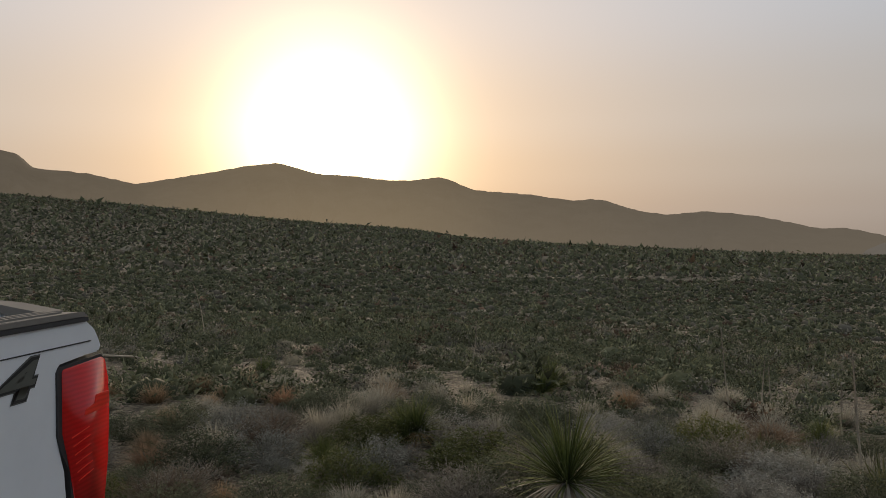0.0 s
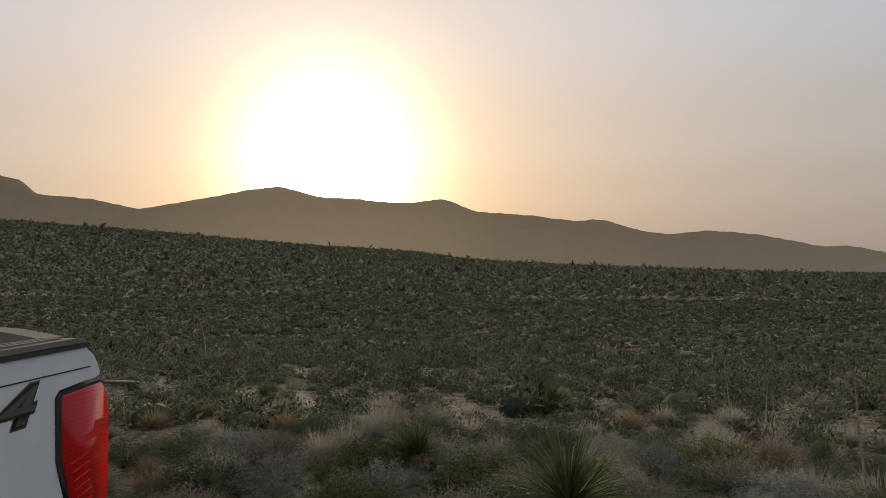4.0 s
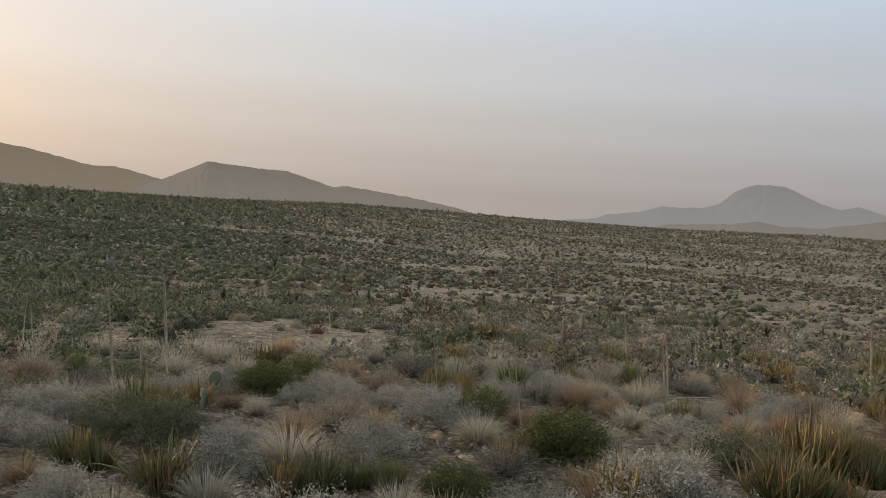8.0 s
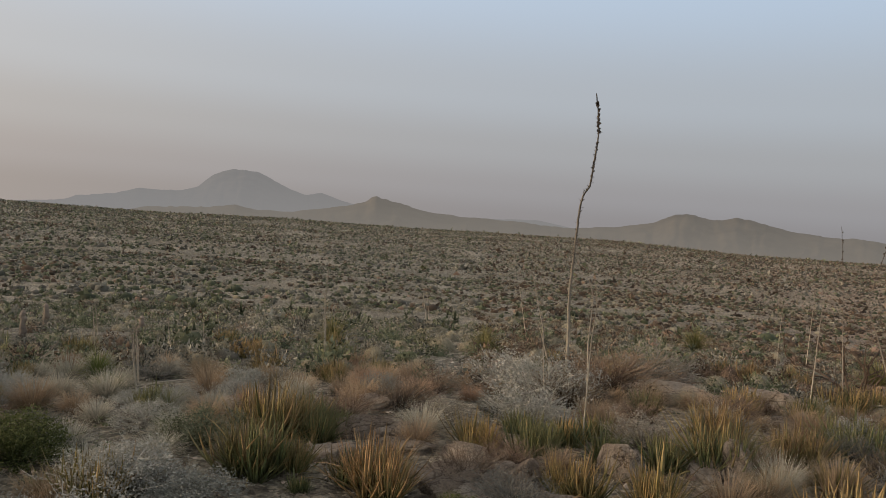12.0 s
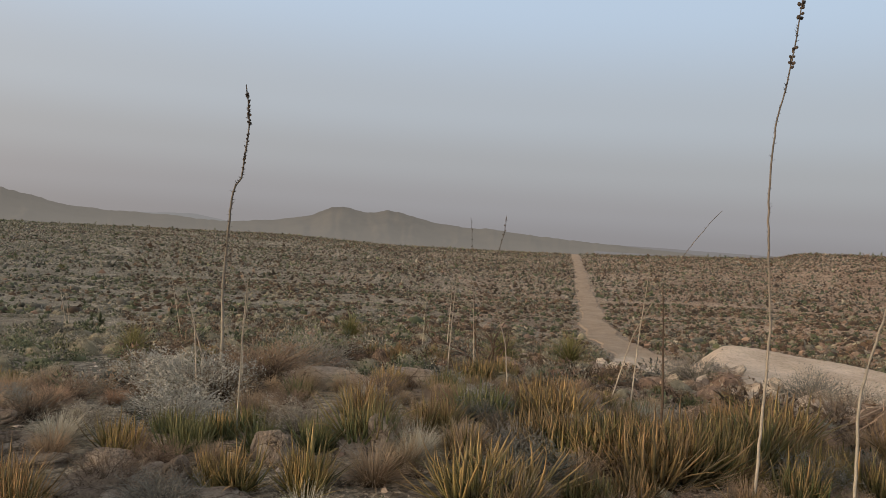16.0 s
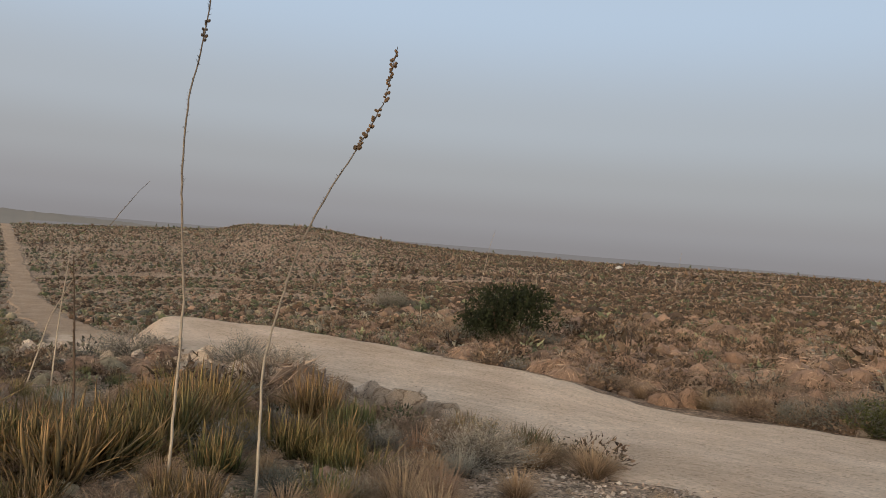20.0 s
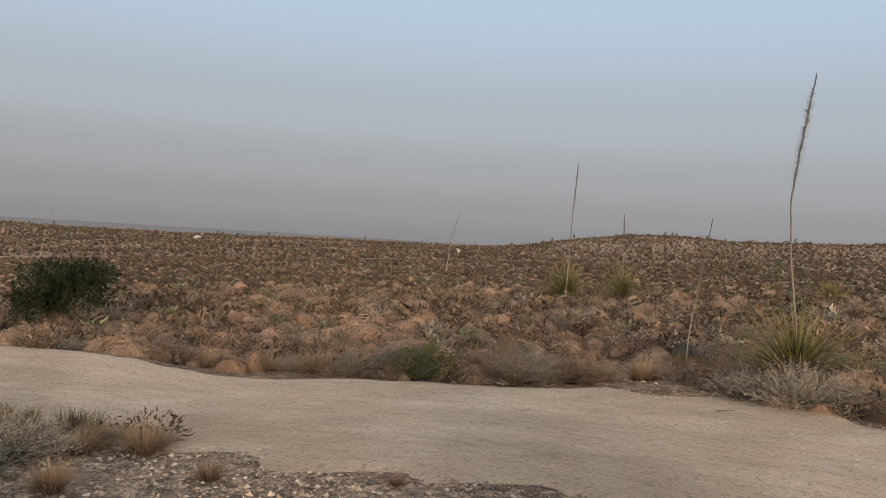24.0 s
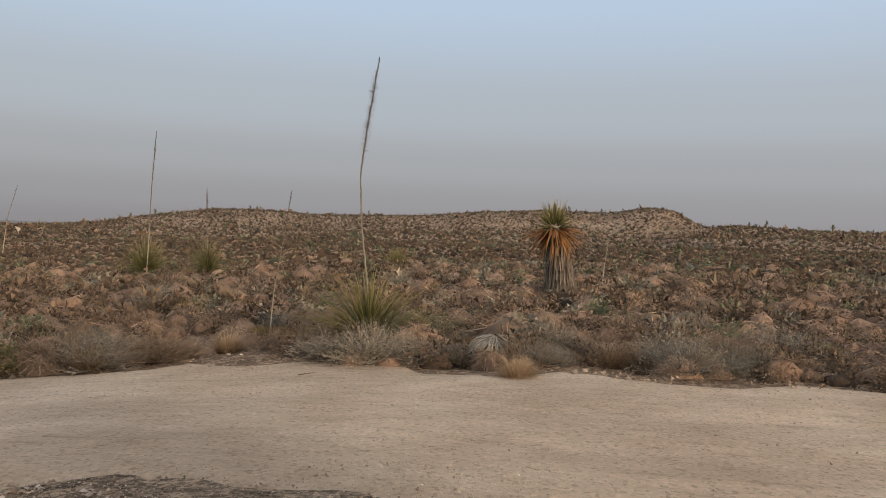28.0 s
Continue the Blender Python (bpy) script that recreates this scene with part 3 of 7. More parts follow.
# shrub low ends go near black: painted shade among the inner twigs
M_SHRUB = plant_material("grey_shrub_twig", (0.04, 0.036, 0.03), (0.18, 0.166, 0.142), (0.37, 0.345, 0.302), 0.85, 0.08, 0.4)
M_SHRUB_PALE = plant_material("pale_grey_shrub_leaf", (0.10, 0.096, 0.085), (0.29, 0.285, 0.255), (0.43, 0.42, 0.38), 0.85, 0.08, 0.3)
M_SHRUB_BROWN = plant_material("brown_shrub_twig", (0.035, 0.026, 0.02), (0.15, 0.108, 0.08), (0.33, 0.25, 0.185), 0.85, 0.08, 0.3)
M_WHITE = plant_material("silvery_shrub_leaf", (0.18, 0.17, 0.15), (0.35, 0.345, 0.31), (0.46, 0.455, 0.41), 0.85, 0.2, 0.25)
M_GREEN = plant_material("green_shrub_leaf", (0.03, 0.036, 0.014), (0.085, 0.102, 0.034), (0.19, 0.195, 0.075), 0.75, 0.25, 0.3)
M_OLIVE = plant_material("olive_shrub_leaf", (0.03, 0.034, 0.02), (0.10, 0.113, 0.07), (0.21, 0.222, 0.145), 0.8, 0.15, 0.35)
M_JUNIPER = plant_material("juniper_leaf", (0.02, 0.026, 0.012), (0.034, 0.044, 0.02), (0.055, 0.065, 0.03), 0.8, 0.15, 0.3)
M_STALK = plant_material("pale_dry_stalk", (0.50, 0.44, 0.35), (0.24, 0.20, 0.16), (0.06, 0.047, 0.04), 0.7, 0.0, 0.2)
M_STALK_DARK = plant_material("weathered_dark_stalk", (0.16, 0.11, 0.075), (0.13, 0.09, 0.065), (0.10, 0.07, 0.05), 0.8, 0.0, 0.2)
M_POD = plant_material("dark_seed_pod", (0.06, 0.045, 0.035), (0.085, 0.06, 0.042), (0.12, 0.085, 0.06), 0.7, 0.0, 0.4)
M_POD_TAN = plant_material("brown_seed_pod", (0.13, 0.085, 0.05), (0.17, 0.115, 0.07), (0.22, 0.15, 0.09), 0.7, 0.0, 0.4)
M_BARK = plant_material("fibrous_trunk", (0.07, 0.058, 0.048), (0.16, 0.132, 0.107), (0.26, 0.215, 0.175), 0.9, 0.0, 0.25, True)
M_CACTUS = plant_material("blue_green_cactus_pad", (0.16, 0.19, 0.13), (0.24, 0.27, 0.19), (0.34, 0.34, 0.25), 0.6, 0.0, 0.2)
# brush low ends are darkened as painted shade in the gaps between clumps
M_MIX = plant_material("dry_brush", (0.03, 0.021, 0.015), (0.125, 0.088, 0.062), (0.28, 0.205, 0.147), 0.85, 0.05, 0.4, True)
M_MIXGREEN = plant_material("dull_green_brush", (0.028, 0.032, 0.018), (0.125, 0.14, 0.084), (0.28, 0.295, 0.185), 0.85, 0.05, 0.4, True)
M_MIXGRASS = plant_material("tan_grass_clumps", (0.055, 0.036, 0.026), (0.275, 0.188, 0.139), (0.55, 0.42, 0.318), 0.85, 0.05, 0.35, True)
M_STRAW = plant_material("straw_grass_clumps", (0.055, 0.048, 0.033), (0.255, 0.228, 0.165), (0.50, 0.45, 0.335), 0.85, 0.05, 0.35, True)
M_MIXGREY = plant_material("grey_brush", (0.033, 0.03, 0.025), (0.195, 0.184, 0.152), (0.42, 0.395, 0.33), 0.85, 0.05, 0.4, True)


def rock_material(name, a, b, c):
    mat, nt, bsdf = material(name, b, 0.9)
    n = noise_node(nt, 3.5, 9, 0.7)
    col = ramp_node(nt, n, [(0.3, a), (0.5, b), (0.68, c)])
    rnd = nt.nodes.new("ShaderNodeObjectInfo").outputs["Random"]
    col = mix_node(nt, 1.0, col, ramp_node(nt, rnd, [(0, (0.72, 0.66, 0.6)), (0.5, (1, 0.97, 0.94)), (1, (1.15, 1.12, 1.1))]), "MULTIPLY")
    v = nt.nodes.new("ShaderNodeTexVoronoi")
    v.feature = "DISTANCE_TO_EDGE"
    v.inputs["Scale"].default_value = 2.3
    co = nt.nodes.new("ShaderNodeTexCoord")
    warp = mix_node(nt, 0.35, co.outputs["Object"], noise_node(nt, 4, 4))
    nt.links.new(warp, v.inputs["Vector"])
    crack = ramp_node(nt, v.outputs["Distance"], [(0.0, (0.45, 0.42, 0.4)), (0.035, (1, 1, 1))])
    col = mix_node(nt, 1.0, col, crack, "MULTIPLY")
    col = mix_node(nt, 1.0, col, ramp_node(nt, noise_node(nt, 30, 4, 0.8), [(0.3, (0.62, 0.6, 0.58)), (0.5, (1, 1, 1)), (0.7, (1.2, 1.2, 1.2))]), "MULTIPLY")
    nt.links.new(col, bsdf.inputs["Base Color"])
    bw = nt.nodes.new("ShaderNodeRGBToBW")
    nt.links.new(crack, bw.inputs[0])
    h = math_node(nt, "ADD", noise_node(nt, 7, 10, 0.75), math_node(nt, "MULTIPLY", bw.outputs[0], 0.35))
    bump_node(nt, bsdf, h, 1.0, 0.12)
    return mat


M_ROCK = rock_material("weathered_limestone", (0.25, 0.205, 0.165), (0.42, 0.35, 0.28), (0.55, 0.48, 0.40))
M_ROCK_PALE = rock_material("pale_caliche_rock", (0.56, 0.465, 0.37), (0.78, 0.675, 0.56), (0.88, 0.80, 0.70))


# ---- plant geometry ----
def strips(rng, n, length, width, lean, bend, segs=3, spread=0.04, keel=0.0, taper=0.0, base_h=0.0, dome=False):
    """n tapered blades from one crown. lean, bend: (least, most) degrees from upright, and further bend to the tip. keel: depth of
    the channelled underside as a share of the width (0: flat). Returns vertices, quads, and the place along each blade."""
    az = rng.uniform(0, 2 * np.pi, n)
    q = rng.uniform(0, 1, n)
    th0 = np.radians(lean[0] + (lean[1] - lean[0]) * q)
    bd = np.radians(rng.uniform(*bend, n))
    L = rng.uniform(*length, n) * (1 - 0.25 * q if dome else 1)
    W = rng.uniform(*width, n)
    t = np.linspace(0, 1, segs + 1)
    th = th0[:, None] + bd[:, None] * t[None] ** 1.3
    ds = L[:, None] / segs
    rr = np.concatenate([np.zeros((n, 1)), np.cumsum(np.sin((th[:, 1:] + th[:, :-1]) / 2) * ds, 1)], 1)
    zz = np.concatenate([np.zeros((n, 1)), np.cumsum(np.cos((th[:, 1:] + th[:, :-1]) / 2) * ds, 1)], 1)
    r0 = spread * np.sqrt(rng.uniform(0, 1, n))
    rr = rr + r0[:, None]
    zz = zz + base_h + rng.uniform(-0.01, 0.01, n)[:, None]
    ca, sa = np.cos(az)[:, None], np.sin(az)[:, None]
    C = np.stack([rr * ca, rr * sa, zz], -1)
    prof = np.maximum(np.where(t < 0.25, 0.75 + t, 1.0) * (1 - np.clip((t - 0.35) / 0.65, 0, 1) ** 1.4), 0.03)
    if taper:
        prof = 1 - t * taper
    w = W[:, None] * prof[None] / 2
    twist = rng.uniform(-0.35, 0.35, n)[:, None]
    sx, sy, sz = -sa * np.cos(twist), ca * np.cos(twist), np.sin(twist) + 0 * ca
    S = np.stack([sx, sy, sz], -1) * w[..., None]
    ring = [C - S, C + S]
    if keel:
        nrm = np.stack([np.cos(th) * ca, np.cos(th) * sa, -np.sin(th)], -1)
        ring = [C - S, C + nrm * (w * keel * 2)[..., None], C + S]
    k = len(ring)
    V = np.stack(ring, 2).reshape(n, (segs + 1) * k, 3)
    f = []
    for i in range(segs):
        for j in range(k if keel else 1):
            a, b = i * k + j, i * k + (j + 1) % k
            f.append((a, b, b + k, a + k))
    F = (np.arange(n)[:, None, None] * (segs + 1) * k + np.array(f)[None]).reshape(-1, 4)
    tip = np.repeat(np.broadcast_to(t, (n, segs + 1))[..., None], k, 2).reshape(-1)
    return V.reshape(-1, 3), F, tip


def twigs(rng, n, h, w, thick, sub=5, leaf=0, leaf_size=0.012, upright=0.35):
    """A twiggy shrub: main stems, side twigs and small leaves, as thin tapered strips."""
    az = rng.uniform(0, 2 * np.pi, n)
    el = np.arccos(rng.uniform(upright, 1, n) ** 0.7)
    d = np.stack([np.sin(el) * np.cos(az), np.sin(el) * np.sin(az), np.cos(el)], -1)
    L = h * rng.uniform(0.65, 1.1, n)
    base = np.stack([rng.normal(0, 0.08 * w, n), rng.normal(0, 0.08 * w, n), np.zeros(n)], -1)
    scale = np.array([w / h, w / h, 1.0])
    P0, P1 = base, base + d * L[:, None] * scale
    mid = (P0 + P1) / 2 + rng.normal(0, 0.07 * h, (n, 3))
    segs_a, segs_b, tk, t0, t1 = [P0, mid], [mid, P1], [np.full(n, thick), np.full(n, thick * 0.7)], [np.zeros(n), np.full(n, 0.35)], [np.full(n, 0.35), np.full(n, 0.7)]
    ends = []
    for k in range(sub):
        u = rng.uniform(0.25, 1, n)[:, None]
        s = np.where(u < 0.5, P0 + (mid - P0) * u * 2, mid + (P1 - mid) * (u * 2 - 1))
        dd = d + rng.normal(0, 0.55, (n, 3))
        dd[:, 2] = np.abs(dd[:, 2]) * 0.8 + 0.1
        e = s + dd / np.linalg.norm(dd, axis=1, keepdims=True) * (h * rng.uniform(0.14, 0.36, n))[:, None]
        segs_a.append(s), segs_b.append(e), tk.append(np.full(n, thick * 0.5)), t0.append(u[:, 0] * 0.6), t1.append(np.full(n, 1.0))
        ends.append((s, e))
    A, B, K = np.concatenate(segs_a), np.concatenate(segs_b), np.concatenate(tk)
    ax = B - A
    side = np.cross(ax, rng.normal(0, 1, A.shape))
    side = side / (np.linalg.norm(side, axis=1, keepdims=True) + 1e-9) * K[:, None]
    V = np.stack([A - side, A + side, B + side * 0.5, B - side * 0.5], 1).reshape(-1, 3)
    tip = np.stack([np.concatenate(t0)] * 2 + [np.concatenate(t1)] * 2, 1).reshape(-1)
    if leaf:
        S, E = np.concatenate([a for a, _ in ends]), np.concatenate([b for _, b in ends])
        pick = rng.integers(0, len(S), leaf)
        c = S[pick] + (E[pick] - S[pick]) * rng.uniform(0.2, 1.05, leaf)[:, None]
        a, b = rng.normal(0, 1, (leaf, 3)), rng.normal(0, 1, (leaf, 3))
        a = a / np.linalg.norm(a, axis=1, keepdims=True) * leaf_size * rng.uniform(0.6, 1.3, leaf)[:, None]
        b = b / np.linalg.norm(b, axis=1, keepdims=True) * leaf_size * 0.6
        V = np.concatenate([V, np.stack([c - a, c - b, c + a, c + b], 1).reshape(-1, 3)])
        tip = np.concatenate([tip, np.repeat(rng.uniform(0.4, 1, leaf), 4)])
    return V, np.arange(len(V)).reshape(-1, 4), tip


def tube(points, radii, sides=6):
    """A tapered tube along points."""
    P = np.array(points, float)
    T = np.gradient(P, axis=0)
    T /= np.linalg.norm(T, axis=1, keepdims=True) + 1e-9
    up = np.where(np.abs(T[:, 2:3]) > 0.9, [[1.0, 0, 0]], [[0, 0, 1.0]])
    A = np.cross(T, up)
    A /= np.linalg.norm(A, axis=1, keepdims=True)
    B = np.cross(T, A)
    a = np.linspace(0, 2 * np.pi, sides, endpoint=False)
    R = np.asarray(radii, float)[:, None, None]
    V = P[:, None] + R * (np.cos(a)[None, :, None] * A[:, None] + np.sin(a)[None, :, None] * B[:, None])
    n = len(P)
    V = np.concatenate([V.reshape(-1, 3), P[-1:] + T[-1:] * R[-1, 0]])
    F = grid_faces(n, sides, True)
    cap = [((n - 1) * sides + i, (n - 1) * sides + (i + 1) % sides, n * sides, n * sides) for i in range(sides)]
    tip = np.concatenate([np.repeat(np.linspace(0, 1, n), sides), [1.0]])
    return V, np.concatenate([F, np.array(cap)]), tip


def quads_ok(F):
    """Splits quads that repeat a corner into plain triangles, all as triangles."""
    out = np.concatenate([F[:, [0, 1, 2]], F[:, [0, 2, 3]]])
    return out[(out[:, 0] != out[:, 1]) & (out[:, 1] != out[:, 2]) & (out[:, 0] != out[:, 2])]


def put(m_scale, x, y, z=None, rz=0.0, tilt=0.0, tilt_az=0.0):
    z = float(land_z(x, y)) if z is None else z
    m = Matrix.Translation((x, y, z)) @ Matrix.Rotation(tilt, 4, Vector((math.cos(tilt_az), math.sin(tilt_az), 0))) @ Matrix.Rotation(rz, 4, "Z")
    s = m_scale if isinstance(m_scale, tuple) else (m_scale,) * 3
    return m @ Matrix.Diagonal((*s, 1))


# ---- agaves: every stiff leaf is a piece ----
def leaf_mesh(name, mat, bend, width, seed):
    rng = np.random.default_rng(seed)
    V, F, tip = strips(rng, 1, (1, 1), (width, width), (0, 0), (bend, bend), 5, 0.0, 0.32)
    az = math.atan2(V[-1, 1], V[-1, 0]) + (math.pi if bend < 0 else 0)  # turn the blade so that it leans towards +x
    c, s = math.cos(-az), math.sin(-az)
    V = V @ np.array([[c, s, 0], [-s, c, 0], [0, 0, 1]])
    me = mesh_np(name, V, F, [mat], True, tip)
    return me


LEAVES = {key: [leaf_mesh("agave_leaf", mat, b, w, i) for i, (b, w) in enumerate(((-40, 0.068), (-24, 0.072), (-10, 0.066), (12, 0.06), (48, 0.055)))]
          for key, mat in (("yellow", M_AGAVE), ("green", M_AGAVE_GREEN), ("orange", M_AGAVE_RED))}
AGAVE_LABELS = {"yellow": "yellow-green stiff-leaved agave with orange tips", "green": "dull green upright agave in dry grass",
                "orange": "orange and yellow sun-scorched agave clump"}


def leaf_cluster(key, seed):
    """The finer leaves of a clump, each crown leaning its own way."""
    rng = np.random.default_rng(seed)
    Vs, Fs, Ts, k = [], [], [], 0
    for c in range(4):
        a, q = c * 1.57 + rng.uniform(-0.4, 0.4), rng.uniform(0.12, 0.42)
        V, F, tip = strips(rng, 36, (0.55, 1.12), (0.034, 0.056), (8, 62), (-42, 14), 4, 0.10, 0.3)
        Vs.append(V * rng.uniform(0.7, 1.0) + [q * math.cos(a), q * math.sin(a), 0]), Fs.append(F + k), Ts.append(np.clip(tip + rng.uniform(-0.25, 0.25), 0, 1))
        k += len(V)
    mat = {"yellow": M_AGAVE, "green": M_AGAVE_GREEN, "orange": M_AGAVE_RED}[key]
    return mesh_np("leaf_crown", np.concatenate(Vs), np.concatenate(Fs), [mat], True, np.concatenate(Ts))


CLUSTERS = {key: [leaf_cluster(key, 30 + i) for i in range(3)] for key in ("yellow", "green", "orange")}


def agave(x, y, h, look_key, count, wide, seed):
    rng = np.random.default_rng(seed)
    root = new("agave")
    root.matrix_basis = put(1.0, x, y, rz=rng.uniform(0, 6.28)) @ Matrix.Translation((0, 0, -0.02))
    tagged(root, AGAVE_LABELS[look_key], "agave", "agaves among the rocks")
    crowns = max(2, int(round(wide * 2.6)))
    for i in range(count):
        c = i % crowns
        cx, cy = (0, 0) if c == 0 else (0.42 * h * wide * math.cos(c * 2.4), 0.42 * h * wide * math.sin(c * 2.4))
        q = (i // crowns + rng.uniform(0, 1)) / (count / crowns)
        az = i * 2.39996 + rng.uniform(-0.4, 0.4)
        lean = 10 + 54 * q**0.9 + rng.uniform(-6, 6)
        L = h * 1.05 * rng.uniform(0.6, 1.1)
        key = look_key
        if rng.uniform() < 0.25:
            key = "orange" if look_key != "green" else "yellow"
        me = LEAVES[key][int(rng.integers(0, 5))]
        m = (Matrix.Translation((cx + 0.08 * h * math.cos(az), cy + 0.08 * h * math.sin(az), 0)) @ Matrix.Rotation(az, 4, "Z")
             @ Matrix.Rotation(radians(lean), 4, "Y") @ Matrix.Diagonal((L, L * rng.uniform(0.7, 1.1), L, 1)))
        part("leaf", me, root, m=m)
    for j in range(2):
        key = look_key if j == 0 or rng.uniform() < 0.5 else ("yellow", "green", "orange")[int(rng.integers(0, 3))]
        s = h * rng.uniform(0.82, 1.0)
        part("leaf_crown", CLUSTERS[key][int(rng.integers(0, 3))], root, m=Matrix.Translation((0.1 * h * j * wide, -0.08 * h * j, 0)) @ Matrix.Rotation(rng.uniform(0, 6), 4, "Z") @ Matrix.Diagonal((s * wide * 1.15, s * wide * 1.15, s, 1)))
    return root


AGAVES_NORTH = [
    (2.79, 2.62, 0.32), (3.18, 2.96, 0.20), (2.79, 3.43, 0.22), (2.76, 3.19, 0.21), (3.21, 2.15, 0.24), (3.28, 1.99, 0.19), (3.51, 1.90, 0.19), (3.70,
    1.82, 0.16), (3.81, 4.27, 0.32), (3.90, 4.11, 0.25), (4.23, 4.18, 0.24), (3.50, 5.44, 0.21), (5.67, 0.03, 0.45), (5.92, -0.17, 0.32), (5.63,
    -0.33, 0.28), (3.39, 2.08, 0.26), (3.59, 1.79, 0.19), (4.80, -0.03, 0.40), (4.92, -0.25, 0.25), (5.88, -0.29, 0.26), (5.89, -0.42, 0.23), (4.49,
    -0.79, 0.39), (4.69, -0.62, 0.24), (5.54, -1.39, 0.31), (4.53, -0.36, 0.13), (5.47, -1.79, 0.30), (6.00, -2.33, 0.27), (5.79, -2.09, 0.25), (7.32,
    -3.09, 0.27), (6.08, -1.77, 0.22), (5.62, -1.88, 0.22)
]
AGAVES_EAST = [
    (5.27, -2.95, 0.47), (5.24, -2.62, 0.30), (4.57, -1.89, 0.32), (9.06, -5.95, 0.47), (7.56, -4.73, 0.34), (9.57, -6.64, 0.44), (12.54, -6.35,
    0.39), (15.00, -8.21, 0.43), (14.04, -6.50, 0.39), (8.94, 0.60, 0.26), (9.19, -0.49, 0.23), (4.93, -3.56, 0.31), (4.40, -2.32, 0.35), (5.33,
    -2.25, 0.28), (6.89, -3.47, 0.26), (5.09, -4.35, 0.39), (4.67, -4.45, 0.46), (4.89, -4.88, 0.45), (4.23, -4.64, 0.53), (4.40, -5.14, 0.48), (4.60,
    -5.69, 0.57), (4.69, -6.11, 0.55), (5.49, -7.36, 0.54), (3.87, -3.83, 0.24), (3.79, -4.12, 0.30), (4.17, -6.25, 0.41), (3.74, -5.49, 0.36), (4.63,
    -8.00, 0.58), (3.69, -6.35, 0.47), (3.57, -6.79, 0.39), (5.85, -7.03, 0.42)
]
AGAVES_SOUTH = [
    (2.88, -9.75, 0.43), (3.58, -9.46, 0.29), (3.61, -10.12, 0.27), (3.07, -6.34, 0.33), (3.29, -6.30, 0.31), (-6.10, -21.61, 0.55), (-6.04, -21.59,
    0.52), (-6.11, -15.72, 0.41), (-5.96, -16.24, 0.35), (-6.29, -15.60, 0.34), (8.92, 0.65, 0.32), (12.11, 0.24, 0.34), (6.14, 3.22, 0.26), (6.21,
    3.03, 0.23), (6.06, 5.33, 0.28), (9.34, -0.59, 0.23), (6.27, 2.26, 0.22)
]


def build_agaves():
    for i, (x, y, h) in enumerate(AGAVES_NORTH):
        key = "orange" if i in (21, 22) else "yellow" if i in (12, 13, 17, 18, 23, 9, 10) else "green"
        agave(x, y, h * 1.05, key, 30, 0.75, 100 + i)
    for i, (x, y, h) in enumerate(AGAVES_EAST):
        key = ("orange", "yellow", "yellow")[i % 3] if i > 14 else ("yellow", "green", "yellow")[i % 3]
        big = 48 if 14 < i < 24 else 32
        agave(x, y, h * 1.0, "orange" if i in (6, 7, 8) else key, big, 1.25 if 14 < i < 24 else 0.8, 200 + i)
    for i, (x, y, h) in enumerate(AGAVES_SOUTH):
        agave(x, y, h, "yellow" if i else "orange", 28, 0.9, 300 + i)
    # smaller clumps that fill the mat between them
    rng = np.random.default_rng(31)
    fixed = [(a, b) for a, b, _ in AGAVES_NORTH + AGAVES_EAST + AGAVES_SOUTH]
    made = 0
    for i in range(900):
        az, r = rng.uniform(-152, -55), rng.uniform(4.3, 13)
        x, y = (float(v) for v in polar(az, r))
        dense = az < -112 and r < 9
        if made >= 85 or min(math.hypot(x - a, y - b) for a, b in fixed) < (0.6 if dense else 0.85) or not bool(free_spot(np.array([x]), np.array([y]), 0.8)[0]):
            continue
        if not dense and rng.uniform() < 0.88:
            continue
        fixed.append((x, y))
        made += 1
        agave(x, y, rng.uniform(0.22, 0.40) * (1.15 if dense else 0.85), ("yellow", "green", "yellow", "orange" if az < -112 else "green")[made % 4], 9, rng.uniform(0.8, 1.3), 3000 + i)


# ---- rosettes with many narrow leaves ----
def rosette_meshes(seed, skirt_mat, leaf_mat):
    rng = np.random.default_rng(seed)
    V, F, tip = strips(rng, 300, (0.65, 1.12), (0.011, 0.02), (2, 84), (2, 52), 4, 0.05, 0.25)
    crown = mesh_np("rosette", V, F, [leaf_mat], True, tip)
    V, F, tip = strips(rng, 70, (0.45, 0.75), (0.02, 0.035), (95, 140), (15, 45), 3, 0.06, 0.0, base_h=0.02)
    skirt = mesh_np("dry_skirt", V, F, [skirt_mat], True, tip)
    return crown, skirt


